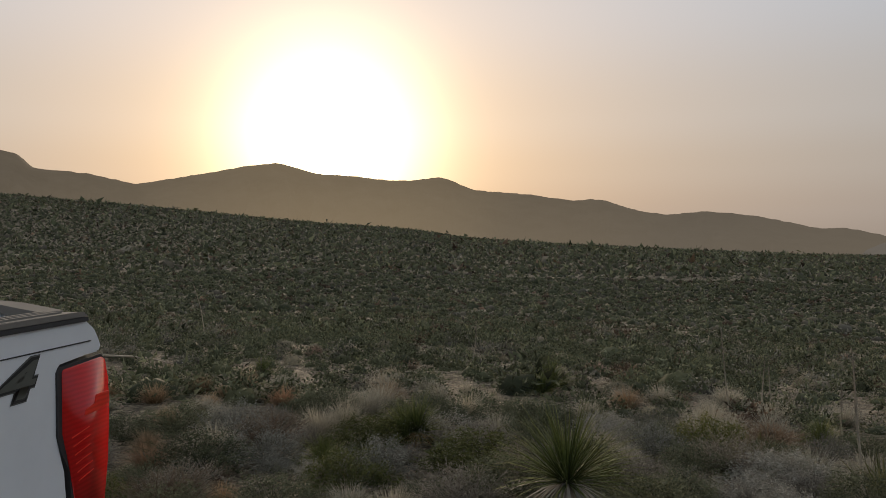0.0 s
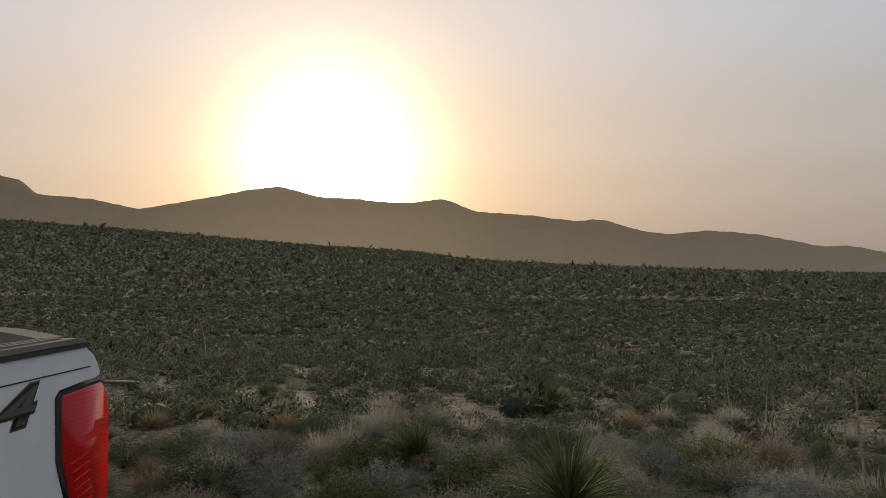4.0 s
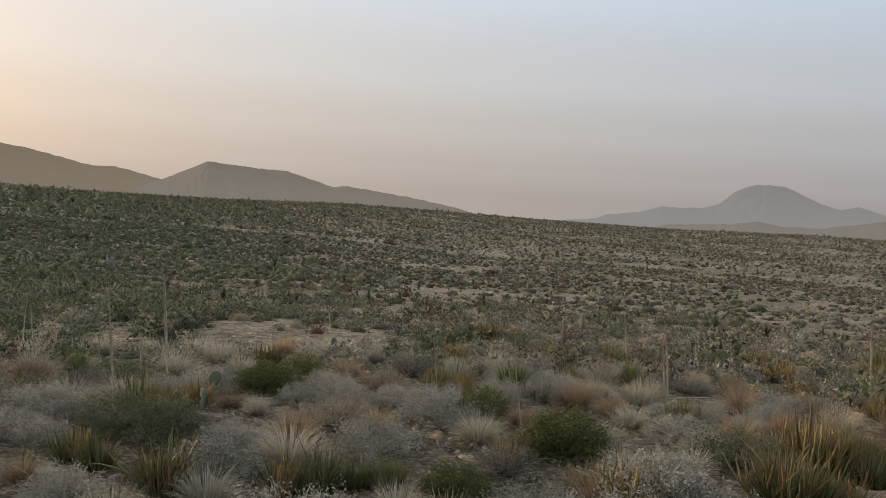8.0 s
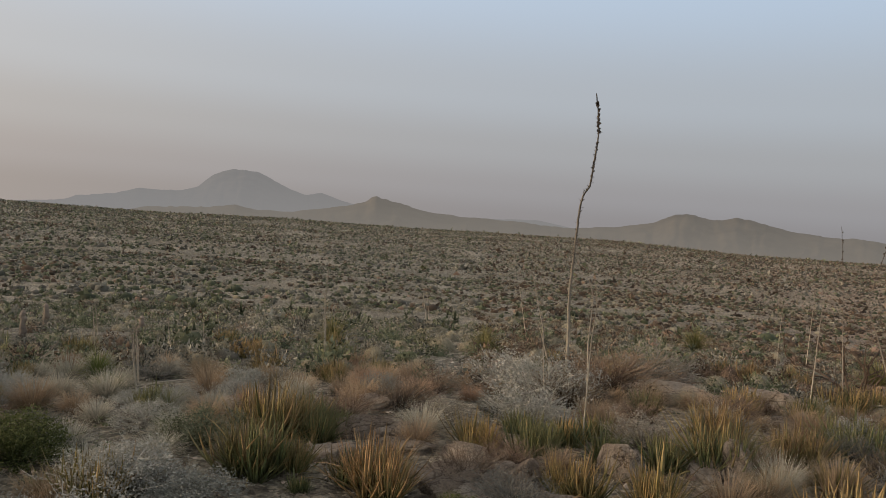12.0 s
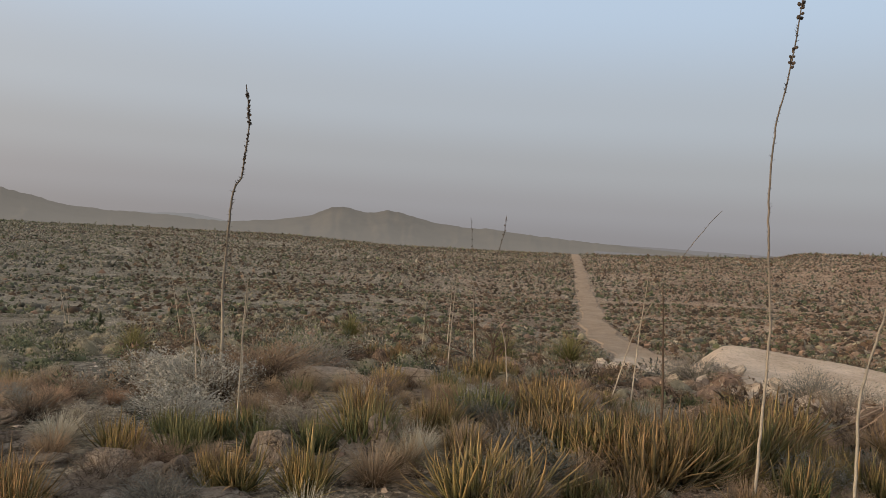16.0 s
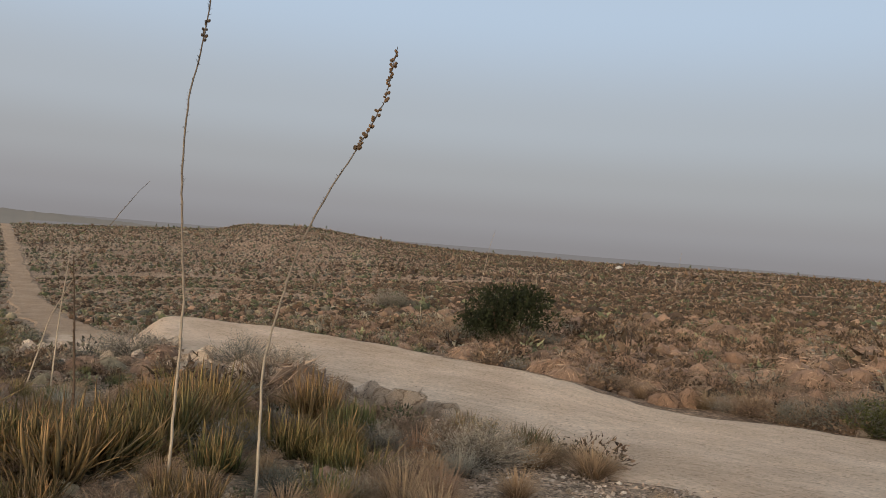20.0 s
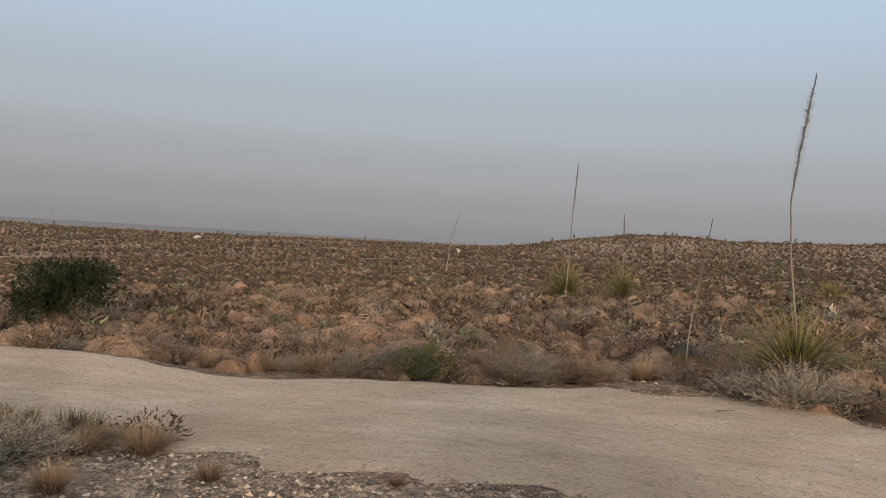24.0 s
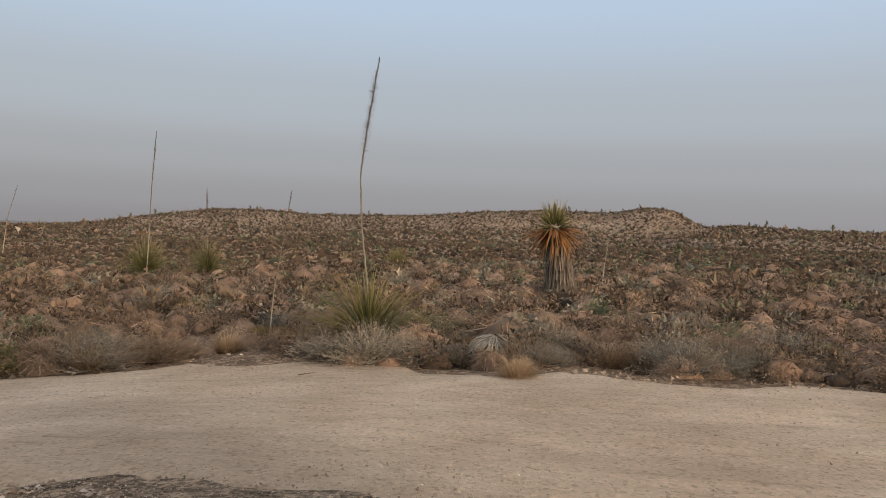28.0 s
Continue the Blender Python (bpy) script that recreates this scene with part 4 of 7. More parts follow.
def build_sotols():
    kinds = [rosette_meshes(s, M_SKIRT, M_SOTOL) for s in (1, 2, 3)] + [rosette_meshes(4, M_GREYSKIRT, M_SOTOL)]
    pale = [rosette_meshes(s, M_SKIRT, M_SOTOL_PALE) for s in (5, 6)]
    for i, (x, y, h) in enumerate(SOTOLS):
        crown, skirt = pale[i % 2] if y < 1.5 else kinds[i % 3]
        root = new("sotol")
        grow = 0.35 if i == 6 else 0.12
        root.matrix_basis = put((h * 1.5, h * 1.5, h * 1.15) if i == 15 else h * (1.2 if y < -9 else 0.62 if i == 6 else 0.85), x, y, rz=i * 1.7)
        tagged(root, "green spiky sotol rosette with straw-coloured dead leaves", "sotol", "sotol plants on the slope")
        part("leaf_rosette", crown, root, m=Matrix.Translation((0, 0, grow)))
        part("dry_skirt", skirt, root, "hanging straw-coloured dead leaves", m=Matrix.Translation((0, 0, grow)) @ Matrix.Diagonal((0.8, 0.8, 0.8, 1) if grow > 0.3 else (0.32, 0.32, 0.32, 1)))
    crown, skirt = kinds[3]
    root = new("sotol")
    root.matrix_basis = put(0.5, 1.44, 3.56, rz=0.4)
    tagged(root, "sotol with a drooping skirt of bleached grey leaves", "sotol")
    part("leaf_rosette", crown, root, m=Matrix.Translation((0, 0, 0.62)))
    part("dry_skirt", skirt, root, "bleached grey drooping leaves", m=Matrix.Translation((0, 0, 0.62)) @ Matrix.Diagonal((1.1, 1.1, 1.0, 1)))


SOTOLS = [
    (7.69, 1.98, 0.35), (6.45, 2.56, 0.36), (4.24, 5.81, 0.31), (12.15, 0.31, 0.33), (12.54, -2.06, 0.40), (2.57, 8.61, 0.51), (0.80, 5.80, 0.56),
    (-0.92, 9.81, 0.34), (1.98, 4.93, 0.32), (0.07, 5.31, 0.30), (4.18, 5.74, 0.28), (1.74, 4.70, 0.31), (0.71, 5.92, 0.42), (-9.41, -40.67, 1.59),
    (-12.05, -39.56, 1.43), (-6.87, -13.45, 1.20), (-25.56, -44.54, 1.00), (-24.21, -42.12, 0.95), (15.20, -11.83, 0.74), (15.79, -10.39, 0.60),
    (6.36, 2.64, 0.31), (12.52, 0.29, 0.27),
    (2.39, 8.25, 0.36), (12.77, 0.31, 0.62), (13.11, -2.14, 0.55), (27.95, -11.05, 0.80)
]


# ---- bunch grass and shrubs, built once and repeated ----
def grass_meshes():
    out = []
    for k, mat in enumerate((M_GRASS, M_GRASS_RED, M_GRASS_GREY, M_GRASS)):
        rng = np.random.default_rng(400 + k)
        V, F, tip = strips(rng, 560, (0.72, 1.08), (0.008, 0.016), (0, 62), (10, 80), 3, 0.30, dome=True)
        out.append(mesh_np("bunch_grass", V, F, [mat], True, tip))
    return out


def shrub_meshes():
    """Rounded desert shrubs: stems and twigs, and small leaves packed in uneven bunches over the dome."""
    out = []
    for k, (mat, leaf, ls, stems) in enumerate(((M_SHRUB, 1500, 0.021, 110), (M_SHRUB_PALE, 3600, 0.024, 70), (M_SHRUB_BROWN, 900, 0.017, 130), (M_WHITE, 4000, 0.025, 50),
                                                (M_GREEN, 4200, 0.026, 60), (M_SHRUB_PALE, 3000, 0.022, 80), (M_OLIVE, 3200, 0.025, 80))):
        rng = np.random.default_rng(500 + k)
        V, F, tip = twigs(rng, stems, 0.88, 1.05, 0.010, 7, 0, ls, 0.1)
        m = 70
        a, e = rng.uniform(0, 6.28, m), np.arcsin(rng.uniform(0.05, 1, m))
        c = np.stack([np.cos(e) * np.cos(a), np.cos(e) * np.sin(a), np.sin(e)], 1) * rng.uniform(0.55, 0.98, m)[:, None]
        P = c[rng.integers(0, m, leaf)] + rng.normal(0, 0.085, (leaf, 3))
        P[:, 2] = np.abs(P[:, 2])
        u, v = rng.normal(0, 1, (leaf, 3)), rng.normal(0, 1, (leaf, 3))
        u = u / np.linalg.norm(u, axis=1, keepdims=True) * ls * rng.uniform(0.7, 1.5, leaf)[:, None]
        v = v / np.linalg.norm(v, axis=1, keepdims=True) * ls * 0.65
        L = np.stack([P - u, P - v, P + u, P + v], 1).reshape(-1, 3)
        # leaves nearer the centre get the dark tone, shade painted into the shrub
        leaf_shade = np.clip(np.linalg.norm(P, axis=1) * 0.75 + rng.uniform(-0.45, 0.3, leaf), 0, 1)
        V, tip = np.concatenate([V, L]), np.concatenate([tip, np.repeat(leaf_shade, 4)])
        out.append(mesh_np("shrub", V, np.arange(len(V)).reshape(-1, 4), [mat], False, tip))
    return out


GRASS, SHRUBS = grass_meshes(), shrub_meshes()
GRASS_LABELS = ["pale tan dome of dry bunch grass", "rosy tan dome of dry bunch grass", "greyish clump of dry bunch grass", "pale tan dome of dry bunch grass"]
SHRUB_LABELS = ["bare grey twiggy desert shrub", "grey desert shrub with sparse tiny leaves", "brown leafless twiggy shrub", "silvery white-leaved low shrub",
                "green fine-leaved desert bush", "low grey scrubby bush on stony soil", "dull olive small-leaved desert shrub"]


def grass_tuft(x, y, h, kind, seed):
    rng = np.random.default_rng(seed)
    ob = new("bunch_grass", GRASS[kind])
    w = h * rng.uniform(0.9, 1.25)
    ob.matrix_basis = put((w, w, h), x, y, rz=rng.uniform(0, 6.28))
    return tagged(ob, GRASS_LABELS[kind], "bunch grass", "bunch grass tufts")


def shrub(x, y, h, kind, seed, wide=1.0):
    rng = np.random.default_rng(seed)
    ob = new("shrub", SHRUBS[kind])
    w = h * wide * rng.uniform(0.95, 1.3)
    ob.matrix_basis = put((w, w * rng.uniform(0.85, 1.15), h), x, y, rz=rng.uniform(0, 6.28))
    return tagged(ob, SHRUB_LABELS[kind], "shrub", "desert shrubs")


TUFTS = [
    (4.98, -3.61, 0.30), (7.35, -0.99, 0.24), (5.07, -1.89, 0.20), (1.02, -7.19, 0.22), (-0.36, -7.15, 0.14), (1.97, -6.73, 0.30), (-6.94, -9.43, 0.40), (-8.87, -9.37, 0.40), (-4.80, -26.51, 0.50), (-2.45, -14.28, 0.55), (3.66, -17.59, 0.40), (0.95, -16.23, 0.50),
    (5.18, -3.20, 0.33), (5.51, -1.48, 0.20), (4.83, -3.53, 0.33), (-7.16, -9.66, 0.36), (-9.10, -9.57, 0.31), (-7.30, -9.73, 0.32), (7.22, -0.99,
    0.23), (7.36, -1.04, 0.23), (4.25, 0.92, 0.20), (4.12, 0.78, 0.19), (4.88, 1.57, 0.20), (6.72, -0.47, 0.24), (-1.37, 6.71, 0.22), (-1.17, 5.32,
    0.27), (2.40, 3.25, 0.19), (4.53, 0.41, 0.27), (-10.96, -9.71, 0.39)
]
GREEN_BUSHES = [
    (4.91, 1.37, 0.28), (4.83, 4.10, 0.26),
    (4.84, 1.31, 0.30), (-1.05, -15.05, 0.62), (3.73, 1.43, 0.19), (3.69, 1.37, 0.19), (5.08, 4.28, 0.23), (4.99, 4.14, 0.25)
]
WHITE_BUSHES = [
    (4.39, 0.53, 0.26), (6.54, 2.27, 0.24), (6.09, 2.50, 0.20),
    (4.39, 0.54, 0.28), (4.48, 0.58, 0.25), (4.53, 0.55, 0.24), (2.38, 2.89, 0.19), (6.27, 2.26, 0.20)
]
GREY_BUSHES = [
    (2.94, -8.39, 0.35), (3.20, -7.77, 0.30), (2.67, -7.93, 0.40), (-7.97, -28.87, 0.80), (-6.20, -24.70, 0.80), (-11.58, -11.96, 0.60), (-13.44, -11.77, 0.60), (-11.42, -9.49, 0.55), (-12.32, -9.19, 0.55), (-9.27, -14.28, 0.50), (-8.82, -10.64, 0.50), (-2.16, -14.79, 0.60), (-2.91, -15.66, 0.55), (0.61, -17.82, 0.50),
    (-5.97, -11.73, 0.69), (-6.91, -11.91, 0.46), (-5.56, -12.39, 0.45), (-2.25, -14.66, 0.59), (-10.43, -8.28, 0.45), (6.92, -10.24, 0.58), (8.74,
    -11.91, 0.60), (6.36, -4.54, 0.26), (6.45, -1.91, 0.33), (7.49, -2.43, 0.38), (10.29, -4.15, 0.54), (8.79, -2.02, 0.44), (7.62, -2.24, 0.50),
    (3.19, -8.01, 0.38), (2.71, -7.56, 0.35), (2.75, -6.30, 0.26), (7.78, -11.76, 0.57), (9.10, -3.22, 0.54), (-6.32, -11.52, 0.52), (-7.81, -30.75,
    0.98), (-6.73, -16.74, 0.48), (-9.16, -10.89, 0.52), (-9.25, -11.71, 0.50), (5.71, -9.46, 0.44), (10.89, -11.50, 0.60)
]


def free_spot(x, y, gap):
    """True off the road and away from the viewer's feet, the truck and the rock slabs."""
    az, r = bearing(x, y)
    d = road_distance(x, y)
    half_out, half_in = road_half(az, r, True), road_half(az, r, False)
    on_road = ((d >= 0) & (d < half_out + gap)) | ((d < 0) & (-d < half_in + gap))
    truck = (x < -0.35) & (x > -3.6) & (y < 2.7) & (y > -3)
    bank = (az > -164) & (az < -138) & (d < 0) & (d > -4.0)
    return ~on_road & ~truck & ~bank


def build_near_brush():
    for i, (x, y, h) in enumerate(TUFTS):
        grass_tuft(x, y, h * 0.95, (0, 1, 0)[i % 3], 600 + i)
    for i, (x, y, h) in enumerate(GREEN_BUSHES):
        shrub(x, y, h, 4, 650 + i, 1.0)
    for i, (x, y, h) in enumerate(WHITE_BUSHES):
        shrub(x, y, h, 3, 670 + i, 1.1)
    for i, (x, y, h) in enumerate(GREY_BUSHES):
        shrub(x, y, h, (0, 2, 0, 2)[i % 4] if y < -6 else (0, 1, 5, 2)[i % 4], 700 + i, 1.2)
    for i, (dx, dy, h) in enumerate(((0.8, 0.2, 0.6), (-0.75, 0.35, 0.7), (0.15, 0.8, 0.6), (-0.3, -0.7, 0.6), (1.3, -0.2, 0.45), (-0.35, 0.75, 0.55), (0.6, 0.65, 0.5))):
        shrub(-6.87 + dx, -13.45 + dy, h, (2, 6)[i % 2], 760 + i, 1.2)
    for i, (x, y, h) in enumerate(((9.0, -25.6, 0.7), (10.6, -25.7, 0.8), (11.7, -26.8, 0.9), (8.1, -26.6, 0.6), (-0.72, -15.3, 0.65), (30.0, -55.0, 1.6), (28.6, -54.4, 1.2))):
        shrub(x, y, h, 2 if i in (0, 2) else 0, 770 + i, 1.3)
    # a hem of brush along the road's far edge
    rng = np.random.default_rng(79)
    az_line, r_line = bearing(RX, RY)
    tx, ty = np.gradient(RX), np.gradient(RY)
    for i in range(64):
        az = rng.uniform(-242, -150)
        k = int(np.argmin(np.abs(az_line - az)))
        l = math.hypot(tx[k], ty[k])
        off = float(road_half(az_line[k], r_line[k], True)) + 0.45 + abs(rng.normal(0, 0.5))
        x, y = RX[k] + ty[k] / l * off, RY[k] - tx[k] / l * off
        if i % 3:
            shrub(x, y, rng.uniform(0.28, 0.55), (0, 2, 2, 0)[i % 4], 4000 + i, 1.25)
        else:
            grass_tuft(x, y, rng.uniform(0.28, 0.5), (0, 1, 0)[i % 3], 4000 + i)
    # the loose brush between them
    rng = np.random.default_rng(77)
    az, r = rng.uniform(-252, 38, 4200), np.sort(3.3 + 7.5 * rng.uniform(0, 1, 4200) ** 0.62)
    x, y = polar(az, r)
    ok = free_spot(x, y, 0.25) & ~((az < -160) & (r < 7.5))
    slab = (np.abs(az + 100) < 20) & (r < 7.0)
    ok &= ~slab | (rng.uniform(0, 1, len(x)) < 0.35)
    taken = [(a, b) for a, b, _ in AGAVES_NORTH + AGAVES_EAST + AGAVES_SOUTH + TUFTS + GREEN_BUSHES + WHITE_BUSHES + GREY_BUSHES]
    grass = brush = 0
    for i in np.nonzero(ok)[0]:
        gap = 0.2 + 0.018 * r[i]
        if min((x[i] - a) ** 2 + (y[i] - b) ** 2 for a, b in taken) < gap * gap:
            continue
        u = rng.uniform()
        south = az[i] < -155
        if u < (0.72 if south else 0.42 if az[i] < -38 else 0.2):
            if grass >= 240:
                continue
            grass += 1
            k = int(rng.choice([0, 1, 2, 3], p=[0.35, 0.25, 0.15, 0.25] if az[i] < -75 else [0.08, 0.04, 0.84, 0.04]))
            grass_tuft(x[i], y[i], rng.uniform(0.16, 0.30) * (1.35 if south else 1.0), k, 1000 + i)
        else:
            if brush >= 235:
                continue
            brush += 1
            odds = [0.5, 0, 0.40, 0, 0.02, 0.02, 0.06] if az[i] < -80 else [0.14, 0.24, 0.12, 0.10, 0.05, 0.25, 0.10] if az[i] < -38 else [0.22, 0.06, 0.04, 0.03, 0.12, 0.11, 0.42]
            k = int(rng.choice(7, p=odds))
            shrub(x[i], y[i], rng.uniform(0.13, 0.30) * (1.3 if south else 1.0), k, 2000 + i, 1.15)
        taken.append((x[i], y[i]))


build_agaves()
build_sotols()
build_near_brush()


# ---- flower stalks, standing dry ----
STALKS_NEAR = [
    ("pods", 0.026, [(9.33, -2.74, -0.28), (9.33, -2.74, 0.33), (9.35, -2.71, 0.88), (9.35, -2.72, 1.24), (9.33, -2.74, 1.79), (9.33, -2.76, 2.03), (9.32, -2.84, 2.13), (9.32, -2.86, 2.41), (9.32, -2.89, 2.74), (9.32, -2.86, 2.97), (9.32, -2.82, 3.2)]),
    ("podtop", 0.013, [(3.68, -5.00, 0.08), (3.67, -5.01, 0.84), (3.67, -5.01, 1.28), (3.70, -4.98, 1.68), (3.72, -4.96, 2.05), (3.72, -4.96, 2.27), (3.71, -4.97, 2.56), (3.68, -5.00, 2.78), (3.65, -5.02, 3.11), (3.64, -5.04, 3.37), (3.63, -5.04, 3.55)]),
    ("tanpods", 0.012, [(2.96, -4.96, 0.07), (3.01, -5.01, 0.59), (3.07, -5.07, 0.9), (3.1, -5.19, 1.16), (3.1, -5.34, 1.55), (3.1, -5.48, 1.77), (3.08, -5.67, 2.05), (3.06, -5.85, 2.26), (3.07, -6.02, 2.43), (3.05, -6.22, 2.72), (3.09, -6.37, 3.01), (3.15, -6.52, 3.2)]),
    ("dark", 0.016, [(4.62, -5.05, 0.02), (4.62, -5.05, 0.55), (4.64, -5.03, 0.98), (4.65, -5.02, 1.19), (4.66, -5.00, 1.43)]),
]
STALKS_FAR = [
    ('tip', 0.01, [(7.2, -6.64, -0.1), (7.08, -6.79, 0.68), (6.88, -7.02, 1.32), (6.73, -7.18, 1.69), (6.58, -7.34, 2.02), (6.51, -7.41, 2.13)]),
    ('podtip', 0.01, [(7.43, -5.44, -0.06), (7.46, -5.38, 0.53), (7.52, -5.28, 0.89), (7.57, -5.2, 1.1), (7.54, -5.24, 1.43), (7.51, -5.3, 1.74), (7.51, -5.31, 1.91)]),
    ('podtip', 0.01, [(11.55, -7.29, -0.55), (11.61, -7.2, 0.8), (11.63, -7.15, 1.35), (11.65, -7.12, 1.72), (11.67, -7.09, 1.96)]),
    ('podtip', 0.02, [(-6.09, -16.08, -0.45), (-6.14, -16.06, 0.43), (-6.23, -16.02, 1.11), (-6.34, -15.98, 1.95), (-6.41, -15.95, 2.49)]),
    ('podtip', 0.05, [(-7.42, -90.04, -1.82), (-7.74, -90.02, 1.68), (-8.56, -89.94, 5.02)]),
    ('fuzzy', 0.028, [(-7.48, -14.55, -0.34), (-7.43, -14.58, 0.71), (-7.3, -14.65, 1.83), (-7.25, -14.67, 2.8), (-7.34, -14.64, 3.66), (-7.44, -14.61, 4.41), (-7.53, -14.59, 5.06)]),
    ('fuzzy', 0.045, [(-9.39, -40.27, -0.87), (-9.45, -40.26, 0.54), (-9.52, -40.24, 3.49), (-9.66, -40.21, 6.12)]),
    ('fuzzy', 0.045, [(-12.05, -39.56, -0.77), (-12.03, -39.56, 0.62), (-11.95, -39.59, 3.57)]),
]
BARE_STALKS = [
    (0.012, [(7.44, -7.14, -0.17), (7.41, -7.17, 0.73), (7.38, -7.2, 1.21), (7.38, -7.21, 1.58)]),
    (0.012, [(9.09, -5.53, -0.3), (9.08, -5.55, 0.71), (9.07, -5.57, 1.17)]),
    (0.009, [(7.57, -2.21, -0.06), (7.58, -2.14, 0.69), (7.59, -2.06, 0.98), (7.6, -1.99, 1.25)]),
    (0.009, [(5.84, -2.2, 0.09), (5.84, -2.2, 0.89), (5.84, -2.22, 1.08), (5.84, -2.21, 1.24), (5.84, -2.18, 1.32)]),
    (0.03, [(-23.66, -24.57, -0.29), (-23.71, -24.52, 0.7), (-23.81, -24.42, 1.73)]),
    (0.05, [(18.16, -116.11, -2.7), (17.93, -116.15, 0.41), (17.67, -116.19, 3.05)]),
    (0.05, [(52.44, -127.86, -4.49), (51.62, -128.19, 1.46), (50.79, -128.53, 4.96)]),
    (0.04, [(41.41, -124.84, -3.89), (41.76, -124.72, -1.59), (42.19, -124.58, 0.59)]),
    (0.02, [(17.95, -36.82, -2.38), (18.0, -36.8, -1.31), (17.95, -36.82, -0.54)]),
    (0.009, [(3.5, 4.14, -0.06), (3.48, 4.15, 0.39), (3.45, 4.18, 0.95)]),
]
BARE_STALKS_EAST = [
    (0.014, [(8.19, -2.76, -0.15), (8.22, -2.72, 0.49), (8.24, -2.74, 0.96), (8.25, -2.69, 1.12)]),
    (0.012, [(11.78, -3.0, -0.48), (11.82, -2.84, 0.03), (11.84, -2.76, 0.23)]),
    (0.02, [(24.7, -13.45, -2.41), (24.74, -13.5, -1.23), (24.79, -13.57, 0.27)]),
    (0.012, [(3.48, 4.08, -0.06), (3.47, 4.17, 0.55), (3.48, 4.21, 0.87)]),
    (0.012, [(4.63, 5.08, -0.17), (4.64, 5.14, 0.45), (4.64, 5.19, 0.84)]),
    (0.012, [(7.78, 1.67, -0.16), (7.79, 1.72, 0.4)]),
    (0.012, [(10.97, 1.87, -0.46), (10.99, 1.89, -0.02)]),
    (0.01, [(4.51, 5.96, -0.2), (4.52, 5.96, 0.1), (4.52, 5.96, 0.37)]),
    (0.01, [(4.98, 5.57, -0.22), (4.95, 5.59, 0.38), (4.93, 5.61, 0.78)]),
    (0.01, [(6.18, 5.39, -0.25), (6.17, 5.4, 0.04), (6.17, 5.41, 0.34)]),
    (0.012, [(8.12, 6.33, -0.44), (8.1, 6.35, -0.1), (8.07, 6.39, 0.21)]),
    (0.009, [(5.16, 1.79, -0.04), (5.12, 1.86, 0.47), (5.1, 1.89, 0.9)]),
    (0.012, [(9.82, 2.85, -0.38), (9.81, 2.88, 0.0), (9.79, 2.91, 0.29)]),
    (0.01, [(7.59, 1.57, -0.11), (7.58, 1.6, 0.19), (7.57, 1.63, 0.43)]),
    (0.012, [(10.7, 2.22, -0.44), (10.68, 2.26, -0.08), (10.68, 2.27, 0.06)]),
    (0.01, [(5.98, 3.1, -0.13), (5.96, 3.12, 0.16), (5.94, 3.14, 0.39)]),
    (0.012, [(5.13, 8.29, -0.32), (5.12, 8.29, -0.07), (5.11, 8.3, 0.13)]),
]
BARE_STALKS_NORTH = [
    (0.01, [(4.65, 5.51, -0.19), (4.65, 5.51, 0.05), (4.65, 5.5, 0.26)]),
    (0.012, [(12.57, 3.89, -0.71), (12.56, 3.93, -0.36), (12.54, 3.96, -0.15)]),
    (0.012, [(7.19, 1.45, -0.07), (7.18, 1.49, 0.21), (7.17, 1.52, 0.47)]),
    (0.011, [(10.74, 0.21, -0.36), (10.74, 0.22, 0.1), (10.74, 0.27, 0.53)]),
    (0.011, [(7.78, 2.61, -0.19), (7.82, 2.54, 0.05), (7.86, 2.44, 0.19)]),
    (0.012, [(32.59, -1.68, -3.02), (32.59, -1.56, -2.06), (32.59, -1.44, -1.33)]),
    (0.015, [(-3.98, 22.11, -0.94), (-4.08, 22.09, -0.19), (-4.27, 22.05, 0.46)]),
    (0.012, [(4.13, 7.26, -0.25), (4.09, 7.28, 0.27), (4.06, 7.31, 0.72)]),
    (0.013, [(2.07, 11.59, -0.27), (2.12, 11.58, 0.09), (2.13, 11.58, 0.4)]),
    (0.012, [(4.97, 8.2, -0.29), (4.99, 8.19, 0.04), (5.0, 8.18, 0.23)]),
    (0.02, [(-32.33, -18.19, -0.27), (-32.38, -18.08, 0.67), (-32.44, -17.98, 1.13)]),
    (0.02, [(-26.47, -19.77, -0.32), (-26.48, -19.75, 0.02), (-26.51, -19.71, 0.34)]),
    (0.02, [(30.89, -1.57, -2.81), (30.9, -1.33, -1.6), (30.9, -1.2, -0.73)]),
    (0.015, [(24.42, -4.49, -1.94), (24.45, -4.3, -1.05), (24.48, -4.08, -0.01)]),
    (0.015, [(10.41, 0.16, -0.35), (10.4, 0.21, 0.24), (10.4, 0.2, 0.88)]),
    (0.012, [(7.79, 1.64, -0.13), (7.78, 1.66, 0.2), (7.76, 1.7, 0.51)]),
    (0.012, [(24.03, -12.19, -2.23), (24.02, -12.2, -0.94), (24.0, -12.24, 0.32)]),
]


def smooth_line(points, n):
    P = np.array(points, float)
    s = np.concatenate([[0], np.cumsum(np.linalg.norm(np.diff(P, axis=0), axis=1))])
    u = np.linspace(0, s[-1], n)
    Q = np.stack([np.interp(u, s, P[:, k]) for k in range(3)], 1)
    for _ in range(1):
        Q[1:-1] = (Q[:-2] + 2 * Q[1:-1] + Q[2:]) / 4
    return Q, s[-1]


